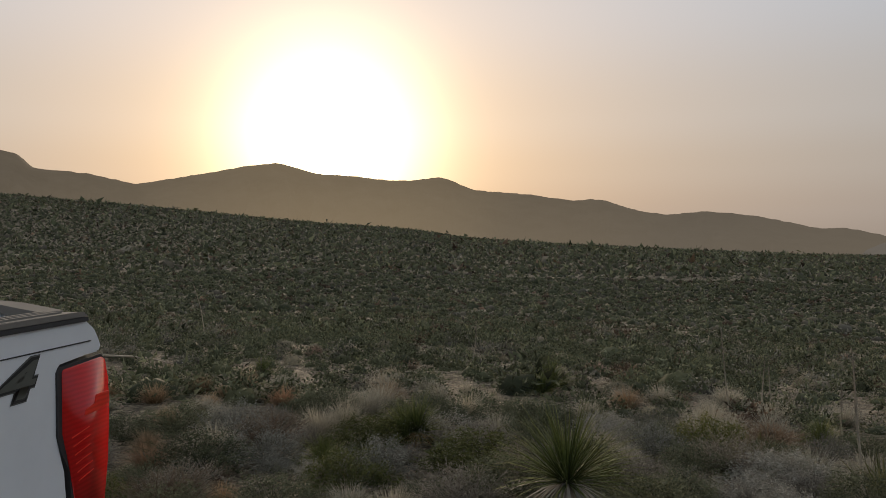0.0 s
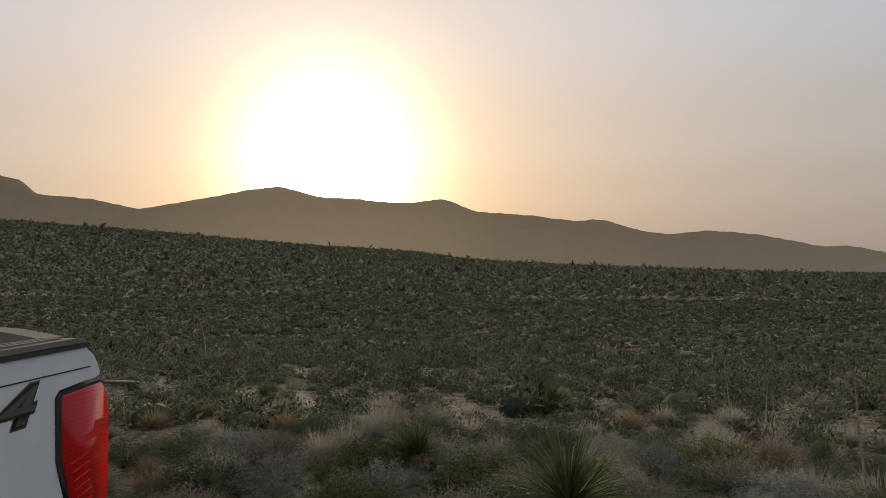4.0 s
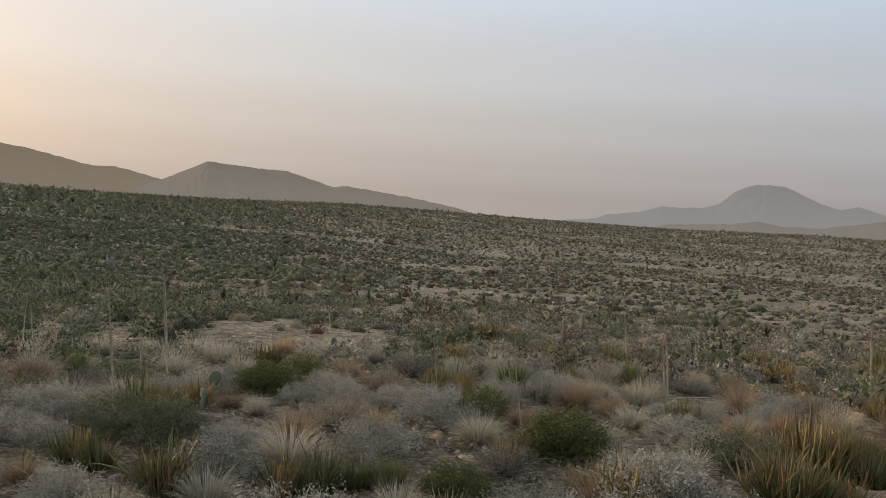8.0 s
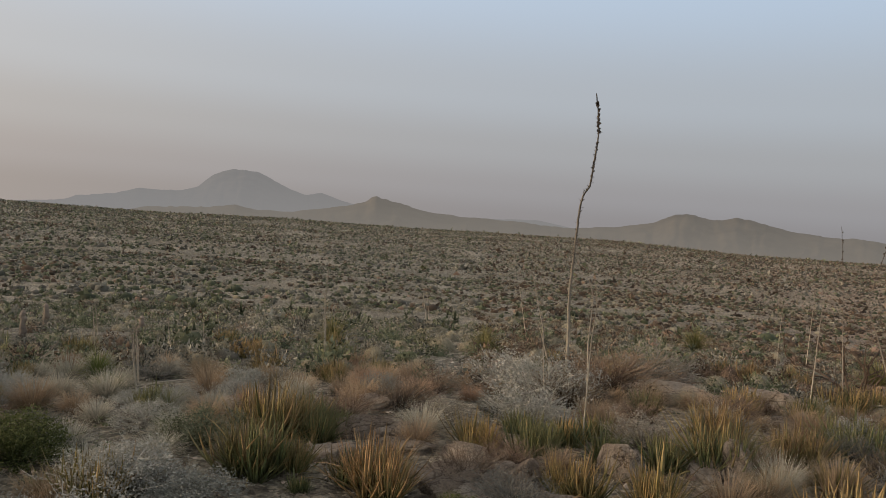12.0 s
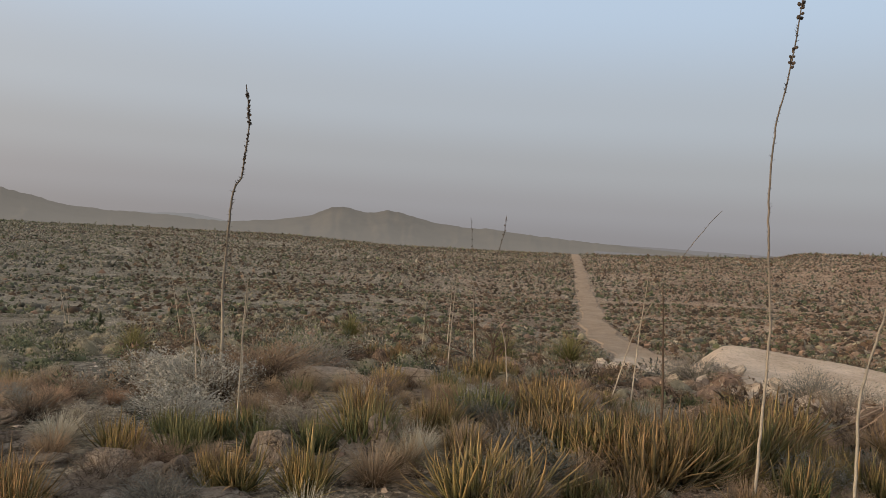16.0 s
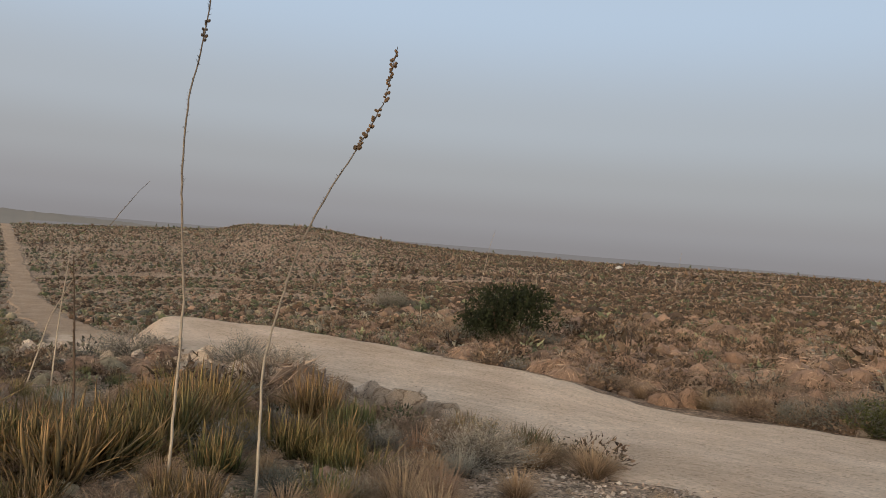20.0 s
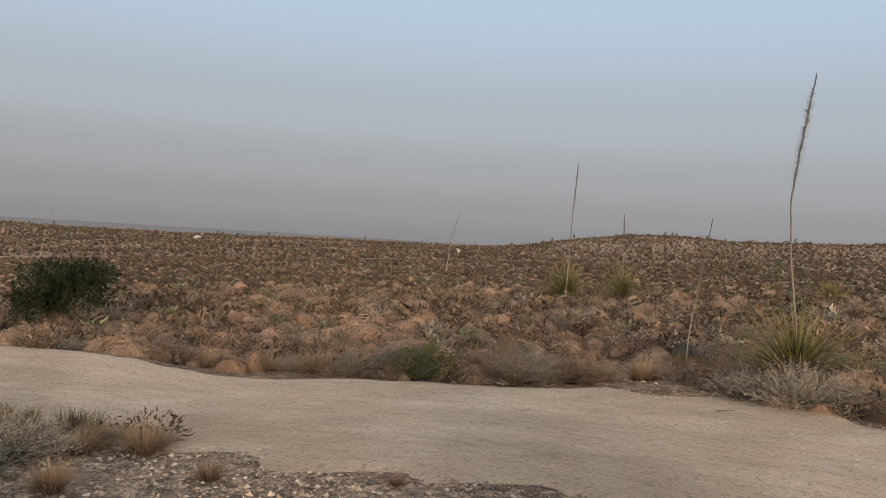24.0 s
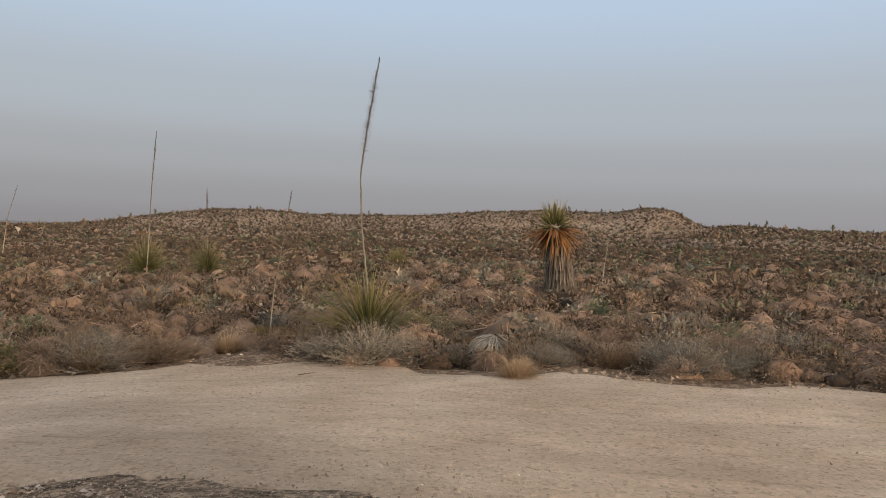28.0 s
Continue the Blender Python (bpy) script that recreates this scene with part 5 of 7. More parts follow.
def pod_mesh(mat, seed):
    rng = np.random.default_rng(seed)
    bm = bmesh.new()
    bmesh.ops.create_icosphere(bm, subdivisions=1, radius=1.0)
    for v in bm.verts:
        v.co *= 1 + rng.uniform(-0.2, 0.2)
        v.co.z *= 1.35
    me = bpy.data.meshes.new("seed_pod")
    bm.to_mesh(me)
    bm.free()
    me.materials.append(mat)
    return me


POD_DARK, POD_TAN = pod_mesh(M_POD, 1), pod_mesh(M_POD_TAN, 2)


def stalk(style, radius, points, seed):
    rng = np.random.default_rng(seed)
    n = 60
    Q, length = smooth_line(points, n)
    base = Q[0].copy()
    Q = Q - base
    wob = 0.0006 * length
    Q[2:-1] += rng.normal(0, wob, (n - 3, 3))
    root = new("flower_stalk")
    root.matrix_basis = Matrix.Translation(base)
    label = {"pods": "tall dry flower stalk with dark seed pods", "podtop": "tall dry flower stalk with dark seed pods", "tanpods": "leaning dry flower stalk with brown seed pods", "dark": "weathered dark dead flower stalk",
             "fuzzy": "tall pale sotol stalk with a bristly top", "podtip": "dry stalk with a few pods at its tip", "tip": "leaning dry stalk with a dark tip"}.get(style, "bare pale dry flower stalk")
    tagged(root, label, "flower stalk", "dry flower stalks")
    u = np.linspace(0, 1, n)
    rad = radius * 0.8 * (1 - 0.7 * u)
    V, F, tip = tube(Q, rad, 6)
    if style == "bare":
        tip = tip * 0.4
    part("stem", mesh_np("stem", V, quads_ok(F), [M_STALK_DARK if style == "dark" else M_STALK], True, tip), root)
    if style in ("pods", "podtop", "tanpods", "podtip"):
        span, count = ((0.71, 0.97), 64) if style == "pods" else ((0.80, 0.98), 44) if style == "podtop" else ((0.70, 1.0), 64) if style == "tanpods" else ((0.8, 0.99), 12)
        for k in range(count):
            v = span[0] + (span[1] - span[0]) * rng.uniform(0, 1) ** (0.8 if style == "pods" else 1)
            if (style == "pods" and 0.79 < v < 0.81) or (style == "podtop" and 0.84 < v < 0.89):
                continue
            p = np.array([np.interp(v, u, Q[:, j]) for j in range(3)])
            a = rng.uniform(0, 6.28)
            s = length / 100 * rng.uniform(0.22, 0.36) * (1.1 if style == "tanpods" else 1)
            off = np.array([math.cos(a), math.sin(a), rng.uniform(0, 0.5)]) * s * 1.3
            part("seed_pod", POD_TAN if style == "tanpods" else POD_DARK, root,
                 m=Matrix.Translation(p + off) @ Matrix.Rotation(a, 4, "Z") @ Matrix.Rotation(0.6, 4, "Y") @ Matrix.Diagonal((s, s, s, 1)))
    # short scars and side twigs up the stem
    m = 340 if style == "fuzzy" else 110
    lo = 0.6 if style == "fuzzy" else 0.25
    v = rng.uniform(lo, 0.99, m)
    p = np.stack([np.interp(v, u, Q[:, j]) for j in range(3)], 1)
    a = rng.uniform(0, 6.28, m)
    ln = radius * rng.uniform(1.6, 4.2, m) * np.clip((v - 0.58) * 9, 0.3, 1) * np.clip((1.04 - v) * 6, 0.3, 1) * (0.45 if radius > 0.04 else 1.0) if style == "fuzzy" else radius * rng.uniform(0.9, 1.9, m)
    d = np.stack([np.cos(a), np.sin(a), rng.uniform(0.2, 1.0, m)], 1) * ln[:, None]
    sd = np.cross(d, [0.3, 0.2, 1.0])
    sd = sd / (np.linalg.norm(sd, axis=1, keepdims=True) + 1e-9) * radius * 0.3
    up = np.array([0, 0, 1.0]) * radius * 0.2
    V = np.stack([p - sd, p + sd, p + d, p - sd + up, p + sd + up, p + d + up * 0.3], 1).reshape(-1, 3)
    k = np.arange(m)[:, None, None] * 6
    F = (k + np.array([(0, 1, 2), (3, 5, 4), (0, 2, 3), (3, 2, 5), (1, 4, 2), (4, 5, 2)])[None]).reshape(-1, 3)
    tagged(part("bristle" if style == "fuzzy" else "leaf_scar", mesh_np("bristle", V, F, [M_STALK_DARK if style == "dark" else M_STALK], False, np.full(len(V), 0.7 if style == "fuzzy" else 0.4 if style == "bare" else 0.95)), root), kind="stuff")
    return root


def build_stalks():
    for i, (style, r, pts) in enumerate(STALKS_NEAR + STALKS_FAR):
        stalk(style, r, pts, 40 + i)
    for i, (r, pts) in enumerate(BARE_STALKS + BARE_STALKS_EAST + BARE_STALKS_NORTH):
        stalk("bare", r, pts, 140 + i)


# ---- rocks ----
def rock_mesh(seed, mat, flat=0.75, points=18, fine=0, rugged=0.05):
    """A broken angular stone: flat faces between random corners; fine: steps of finer, chipped relief."""
    rng = np.random.default_rng(seed)
    bm = bmesh.new()
    d = rng.normal(0, 1, (points, 3))
    d /= np.linalg.norm(d, axis=1, keepdims=True)
    for p in d * rng.uniform(0.72, 1.0, (points, 1)) * [0.75, rng.uniform(0.5, 0.72), 0.75]:
        bm.verts.new(p)
    bmesh.ops.convex_hull(bm, input=bm.verts[:])
    bmesh.ops.delete(bm, geom=[v for v in bm.verts if not v.link_faces], context="VERTS")
    bmesh.ops.bevel(bm, geom=bm.edges[:], offset=0.035, segments=1, affect="EDGES")
    bmesh.ops.triangulate(bm, faces=bm.faces[:])
    for k in range(fine):
        bmesh.ops.subdivide_edges(bm, edges=[e for e in bm.edges if e.calc_length() > 0.24 / 2**k], cuts=1, use_grid_fill=True)
        bmesh.ops.triangulate(bm, faces=[f for f in bm.faces if len(f.verts) > 3])
    P = np.array([v.co[:] for v in bm.verts])
    N = P / (np.linalg.norm(P, axis=1, keepdims=True) + 1e-9)
    lump = fbm(P[:, 0] * 3 + seed, P[:, 1] * 3 + P[:, 2] * 2.3, seed, 4) + 0.7 * np.round(2 * fbm(P[:, 2] * 4 + P[:, 0], P[:, 1] * 2.5 - P[:, 0] * 2, seed + 7, 3)) / 2
    P = (P + N * (rugged * lump)[:, None]) * [1, 1, flat]
    for v, p in zip(bm.verts, P):
        v.co = p
    bmesh.ops.recalc_face_normals(bm, faces=bm.faces[:])
    me = bpy.data.meshes.new("rock")
    bm.to_mesh(me)
    bm.free()
    me.materials.append(mat)
    return me


BOULDERS = [rock_mesh(i, M_ROCK, 0.85, 20, 3, 0.12) for i in range(5)]
PALE = [rock_mesh(20 + i, M_ROCK_PALE, 0.9, 15, 1, 0.04) for i in range(8)]
SLABS = [rock_mesh(40 + i, M_ROCK, 0.32, 22, 3, 0.16) for i in range(4)]
ROCKS = [
    (4.03, -3.34, 0.24), (3.94, -3.61, 0.15), (8.10, -4.66, 0.29), (7.15, -4.47, 0.17), (5.14, -3.02, 0.28), (4.87, -3.16, 0.08), (4.74, -1.61, 0.21),
    (4.81, -1.48, 0.10), (4.59, -1.21, 0.10), (5.92, -0.78, 0.11), (6.53, 0.03, 0.09), (6.77, -0.55, 0.11), (4.79, -1.08, 0.07), (5.04, -2.26, 0.23),
    (4.38, -9.47, 0.34), (5.64, -12.51, 0.27), (6.55, -13.13, 0.25), (7.16, -13.61, 0.31), (7.35, -13.14, 0.22), (7.94, -13.71, 0.21), (5.00, -12.29,
    0.26), (1.73, -8.78, 0.14), (2.38, -10.31, 0.12), (-7.07, -11.59, 0.31), (-11.06, -9.62, 0.22), (-13.49, -8.04, 0.24), (-0.66, -14.75, 0.16),
    (-1.45, -14.18, 0.11), (11.15, -14.89, 0.25), (14.16, -17.23, 0.31), (8.87, -13.95, 0.25), (6.06, -12.07, 0.18)
]
LEDGES = [
    (5.91, -0.62, 0.64), (5.20, -0.43, 0.41), (4.71, -1.21, 0.58), (5.45, -0.94, 0.43), (8.65, -3.80, 0.98), (9.04, -5.08, 0.99), (5.17, -2.88, 0.59),
    (6.66, 0.44, 0.34), (4.86, -1.62, 0.32), (7.03, -4.32, 0.50), (7.05, 0.07, 0.30), (5.28, -1.31, 0.45), (4.42, -1.74, 0.40), (5.85, -0.02, 0.40)
]


def rock(me, x, y, size, seed, sink=0.35, label="weathered tan limestone boulder among the brush", group="boulders"):
    rng = np.random.default_rng(seed)
    ob = new("rock", me)
    s = size
    ob.matrix_basis = put((s * rng.uniform(0.9, 1.3), s * rng.uniform(0.8, 1.1), s), x, y, float(land_z(x, y)) + s * (0.5 - sink), rng.uniform(0, 6.28), rng.uniform(-0.2, 0.2), rng.uniform(0, 6))
    return tagged(ob, label, "rock", group)


def build_rocks():
    for i, (x, y, h) in enumerate(ROCKS):
        d = float(road_distance(np.array([x]), np.array([y]))[0])
        if 6 < i < 13:
            rock(SLABS[i % 4], x, y, h * 3.0, 800 + i, 0.46, "flat weathered limestone slab in the ground", "rock slabs")
        elif i in (14, 15, 16, 17, 18, 19, 20, 28, 29, 30, 31):
            while abs(float(road_distance(np.array([x]), np.array([y]))[0])) < 2.9:
                x, y = CX + (x - CX) * 0.98, CY + (y - CY) * 0.98
            rock(PALE[i % 6], x, y, h * 1.25, 800 + i, 0.2, "pale broken rock beside the dirt road", "rocks along the road edge")
        else:
            rock(BOULDERS[i % 5], x, y, h * (0.75 if i == 23 else 1.1), 800 + i, 0.25)
    for i, (x, y, w) in enumerate(LEDGES):
        rock(SLABS[i % 4], x, y, w * 0.72, 850 + i, 0.44, "flat weathered limestone slab in the ground", "rock slabs")
    # the bank of pale stones on the near edge of the road
    rng = np.random.default_rng(9)
    az_line, r_line = bearing(RX, RY)
    pick = np.nonzero((az_line > -166) & (az_line < -137))[0]
    tx, ty = np.gradient(RX), np.gradient(RY)
    for i in range(240):
        k = int(rng.choice(pick))
        l = math.hypot(tx[k], ty[k])
        off = -(2.35 + abs(rng.normal(0, 0.75)))
        x, y = RX[k] + ty[k] / l * off + rng.normal(0, 0.2), RY[k] - tx[k] / l * off + rng.normal(0, 0.2)
        size = 0.09 + 0.3 * rng.uniform(0, 1) ** 3
        rock(PALE[i % 8], x, y, size, 900 + i, 0.15, "pale broken rock beside the dirt road", "rocks along the road edge")
    # scattered stones on the gravel shoulder and far verge
    for i in range(110):
        az = rng.uniform(-245, -150)
        side = rng.uniform() < 0.65
        half = 2.6 + 0.9 * min(max((-az - 163) / 14, 0), 1)
        k = int(np.argmin(np.abs(az_line - az)))
        l = math.hypot(tx[k], ty[k])
        off = -(half + rng.uniform(0, 2.2)) if side else (half + rng.uniform(0, 1.2) + 4.5 * math.exp(-((az + 197.5) / 5.5) ** 2))
        x, y = RX[k] + ty[k] / l * off, RY[k] - tx[k] / l * off
        if math.hypot(x, y + 1) < 2.5:
            continue
        rock(PALE[i % 6], x, y, 0.03 + 0.09 * rng.uniform(0, 1) ** 2, 1100 + i, 0.2, "small pale stone on the road's shoulder", "stones on the shoulder")


def build_gravel():
    """Loose gravel and stone chips as one sheet of small real stones."""
    rng = np.random.default_rng(15)
    n = 42000
    a, b, c = 11000, 11000, 20000
    az = np.concatenate([rng.uniform(-250, 36, a), rng.uniform(-250, -150, b), rng.uniform(-245, -150, c)])
    r = np.concatenate([2.6 + 10 * rng.uniform(0, 1, a) ** 0.8, 4.2 + 12 * rng.uniform(0, 1, b) ** 0.8, 4.0 + np.where(az[a + b:] < -180, 2.6, 5.5) * rng.uniform(0, 1, c)])
    x, y = polar(az, r)
    d = road_distance(x, y)
    keep = (np.abs(d) > 2.6 + 0.8 * rng.uniform(0, 1, n)) | (rng.uniform(0, 1, n) < 0.35)
    x, y, d = x[keep], y[keep], d[keep]
    n = len(x)
    s = 0.006 + 0.026 * rng.uniform(0, 1, n) ** 4
    s = np.where(np.abs(d) < 3, s * 0.55, s)
    z = land_z(x, y) + s * 0.2 + np.where(np.abs(d) < 3.2, 0.012, 0)
    octa = np.array([(1, 0, 0), (0, 1, 0), (-1, 0, 0), (0, -1, 0), (0, 0, 0.7), (0, 0, -0.7)], float)
    V = octa[None] * (1 + rng.uniform(-0.4, 0.4, (n, 6, 1))) * rng.uniform(0.6, 1.25, (n, 1, 3)) + rng.uniform(-0.3, 0.3, (n, 6, 3))
    a = rng.uniform(0, 6.28, n)
    c, sn = np.cos(a)[:, None], np.sin(a)[:, None]
    V = np.stack([V[..., 0] * c - V[..., 1] * sn, V[..., 0] * sn + V[..., 1] * c, V[..., 2]], -1) * s[:, None, None] + np.stack([x, y, z], -1)[:, None]
    f = np.array([(0, 1, 4), (1, 2, 4), (2, 3, 4), (3, 0, 4), (1, 0, 5), (2, 1, 5), (3, 2, 5), (0, 3, 5)])
    F = (np.arange(n)[:, None, None] * 6 + f[None]).reshape(-1, 3)
    me = mesh_np("gravel", V.reshape(-1, 3), F, [M_CHIPS], False)
    tagged(new("gravel", me), "loose pale gravel and stone chips", "gravel", kind="stuff")


def chips_material():
    mat, nt, bsdf = material("stone_chips", (0.35, 0.3, 0.25))
    rnd = nt.nodes.new("ShaderNodeNewGeometry").outputs["Random Per Island"]
    nt.links.new(ramp_node(nt, rnd, [(0, (0.24, 0.18, 0.138)), (0.6, (0.45, 0.355, 0.275)), (0.9, (0.54, 0.44, 0.35)), (1, (0.68, 0.59, 0.49))]), bsdf.inputs["Base Color"])
    return mat


M_CHIPS = chips_material()


# ---- single plants across the road ----
def build_yucca(x, y, h):
    rng = np.random.default_rng(61)
    root = new("yucca_tree")
    root.matrix_basis = put(1.0, x, y)
    tagged(root, "yucca tree with a shaggy trunk and rusty dead leaves", "yucca")
    t = np.linspace(0, 1, 14)
    P = np.stack([0.10 * h * t**2, 0.02 * np.sin(t * 5), -0.1 + t * h * 0.70], 1)
    V, F, tip = tube(P, h * (0.135 - 0.05 * t + 0.05 * (1 - t) ** 4), 16)
    V[:-1] += rng.normal(0, 0.012 * h, V[:-1].shape) * [1, 1, 0.3]
    part("trunk", mesh_np("trunk", V, quads_ok(F), [M_BARK], True, tip), root, "thick shaggy grey trunk")
    # old leaves lie flat down the trunk
    m = 420
    v, a = rng.uniform(0.05, 1.0, m), rng.uniform(0, 6.28, m)
    c = np.stack([np.interp(v, t, P[:, k]) for k in range(3)], 1)
    rad = h * (0.145 - 0.05 * v)
    out = np.stack([np.cos(a), np.sin(a), 0 * a], 1)
    sd = np.stack([-np.sin(a), np.cos(a), 0 * a], 1) * (0.009 * h)
    A = c + out * rad[:, None]
    B = A + out * (0.035 * h) * rng.uniform(0.2, 1.2, m)[:, None] - np.array([0, 0, 1]) * (h * rng.uniform(0.10, 0.22, m))[:, None]
    V = np.stack([A - sd, A + sd, B + sd * 0.3, B - sd * 0.3], 1).reshape(-1, 3)
    part("trunk_thatch", mesh_np("thatch", V, np.arange(len(V)).reshape(-1, 4), [M_BARK], False, np.tile([0, 0, 1, 1], m)), root, "grey dead leaves lying down the trunk")
    top = Matrix.Translation(P[-1]) @ Matrix.Rotation(0.12, 4, "Y")
    V, F, tip = strips(rng, 120, (0.19 * h, 0.31 * h), (0.012 * h, 0.02 * h), (4, 96), (-3, 8), 3, 0.03 * h, 0.3)
    part("green_crown", mesh_np("crown", V, F, [M_SOTOL_PALE], True, tip), root, m=top)
    V, F, tip = strips(rng, 300, (0.24 * h, 0.38 * h), (0.012 * h, 0.022 * h), (88, 160), (4, 22), 3, 0.05 * h, 0.0)
    part("dead_leaf_skirt", mesh_np("skirt", V, F, [M_YUCCA_SKIRT], True, tip), root, "rusty brown hanging dead leaves", m=top)
    V, F, tip = tube([(0.12 * h, 0, 0.66 * h), (0.2 * h, -0.03 * h, 0.72 * h), (0.3 * h, -0.05 * h, 0.68 * h), (0.36 * h, -0.06 * h, 0.64 * h)], [0.006 * h, 0.005 * h, 0.004 * h, 0.002 * h], 5)
    part("flower_stem", mesh_np("flower_stem", V, quads_ok(F), [M_STALK], True, tip), root, "old drooping flower stem")


def build_dead_agave(x, y, h):
    rng = np.random.default_rng(62)
    root = new("dead_agave")
    root.matrix_basis = put(1.0, x, y)
    tagged(root, "collapsed dead agave, a heap of bleached grey leaves", "dead agave")
    for i in range(120):
        a, q = rng.uniform(0, 6.28), rng.uniform(0.15, 1)
        L = h * rng.uniform(1.1, 1.7)
        p0 = np.array([0.05 * math.cos(a), 0.05 * math.sin(a), h * (0.98 - 0.4 * q)])
        d1 = np.array([math.cos(a), math.sin(a), 0.15])
        p1 = p0 + d1 * L * 0.4
        a2 = a + rng.normal(0, 0.4)
        p2 = p0 + np.array([math.cos(a2), math.sin(a2), 0]) * L * (0.85 + 0.15 * q)
        p2[2] = 0.02 + 0.05 * rng.uniform()
        p1[2] = (p0[2] * 0.72 + p2[2] * 0.28) + 0.12 * rng.uniform(-1, 1)
        Q, _ = smooth_line([p0, p1, p2], 6)
        V, F, tip = tube(Q, np.array([0.012, 0.013, 0.012, 0.011, 0.009, 0.004]) * (h / 0.46) * rng.uniform(0.4, 0.85), 4)
        part("leaf", mesh_np("dead_leaf", V, quads_ok(F), [M_GREYSKIRT], True, tip), root)


def build_juniper(x, y, h):
    rng = np.random.default_rng(63)
    root = new("juniper_bush")
    root.matrix_basis = put(1.0, x, y)
    tagged(root, "dense dark green juniper bush beyond the road", "juniper")
    lumps = []
    for i in range(14):
        a = rng.uniform(0, 6.28)
        e = np.array([math.cos(a) * rng.uniform(0.15, 0.66), math.sin(a) * rng.uniform(0.15, 0.66), rng.uniform(0.12, 0.82)]) * h
        Q, _ = smooth_line([(0, 0, -0.05), e * [0.35, 0.35, 0.5], e], 8)
        V, F, tip = tube(Q, np.linspace(0.05, 0.012, 8) * h * 0.6, 6)
        part("limb", mesh_np("limb", V, quads_ok(F), [M_STALK_DARK], True, tip), root)
        lumps += [e + rng.normal(0, 0.13 * h, 3) * [1, 1, 0.6] for _ in range(6)]
    n = 13000
    c = np.array(lumps)[rng.integers(0, len(lumps), n)]
    d = rng.normal(0, 1, (n, 3))
    d /= np.linalg.norm(d, axis=1, keepdims=True)
    c = c + d * (0.19 * h * rng.uniform(0.3, 1, n) ** 0.5)[:, None] * [1.1, 1.1, 0.8]
    c[:, 2] = np.abs(c[:, 2])
    b = rng.normal(0, 1, (n, 3))
    s = 0.022 * h * rng.uniform(0.6, 1.4, n)[:, None]
    V = np.stack([c - b * s * 0.5, c + d * s * 2.0, c + b * s * 0.5], 1).reshape(-1, 3)
    part("foliage", mesh_np("foliage", V, np.arange(len(V)).reshape(-1, 3), [M_JUNIPER], False, np.repeat(rng.uniform(0, 1, n), 3)), root)


def build_cactus(x, y, h, pads, seed):
    rng = np.random.default_rng(seed)
    root = new("prickly_pear")
    root.matrix_basis = put(1.0, x, y)
    tagged(root, "small pale prickly pear cactus with round pads", "cactus")
    bm = bmesh.new()
    bmesh.ops.create_uvsphere(bm, u_segments=14, v_segments=10, radius=1.0)
    for v in bm.verts:
        v.co.y *= 0.16
        v.co.z *= 1.25
    me = bpy.data.meshes.new("pad")
    bm.to_mesh(me)
    bm.free()
    me.materials.append(M_CACTUS)
    me.polygons.foreach_set("use_smooth", [True] * len(me.polygons))
    for i in range(pads):
        s = h * rng.uniform(0.2, 0.28)
        part("pad", me, root, m=Matrix.Translation((rng.uniform(-0.3, 0.3) * h, rng.uniform(-0.2, 0.2) * h, s * 1.1 if i < 2 else h * rng.uniform(0.55, 0.85)))
             @ Matrix.Rotation(rng.uniform(0, 3), 4, "Z") @ Matrix.Rotation(rng.uniform(-0.4, 0.4), 4, "Y") @ Matrix.Diagonal((s, s, s, 1)))


def fallen(name, label, a, b, r, lift=0.05, mat=None, seed=0):
    """A fallen stalk or stick lying over the ground."""
    rng = np.random.default_rng(seed)
    n = 16
    t = np.linspace(0, 1, n)
    P = np.stack([a[0] + (b[0] - a[0]) * t, a[1] + (b[1] - a[1]) * t, 0 * t], 1)
    P[:, :2] += rng.normal(0, 0.008, (n, 2))
    P[:, 2] = land_z(P[:, 0], P[:, 1]) + r + lift * 0.4 * np.sin(t * 3) + np.linspace(0.0, lift, n)
    base = P[0].copy()
    V, F, tip = tube(P - base, r * (1 - 0.5 * t), 6)
    ob = new(name, mesh_np(name, V, quads_ok(F), [mat or M_STALK], True, tip * 0.4))
    ob.matrix_basis = Matrix.Translation(base)
    tagged(ob, label, "stick")


build_stalks()
build_rocks()
build_gravel()
build_yucca(-18.63, -21.51, 3.62)
build_dead_agave(-7.79, -11.0, 0.46)
build_juniper(9.88, -26.7, 2.1)
build_cactus(4.52, 4.32, 0.2, 4, 71)
build_cactus(4.14, 3.95, 0.16, 3, 72)
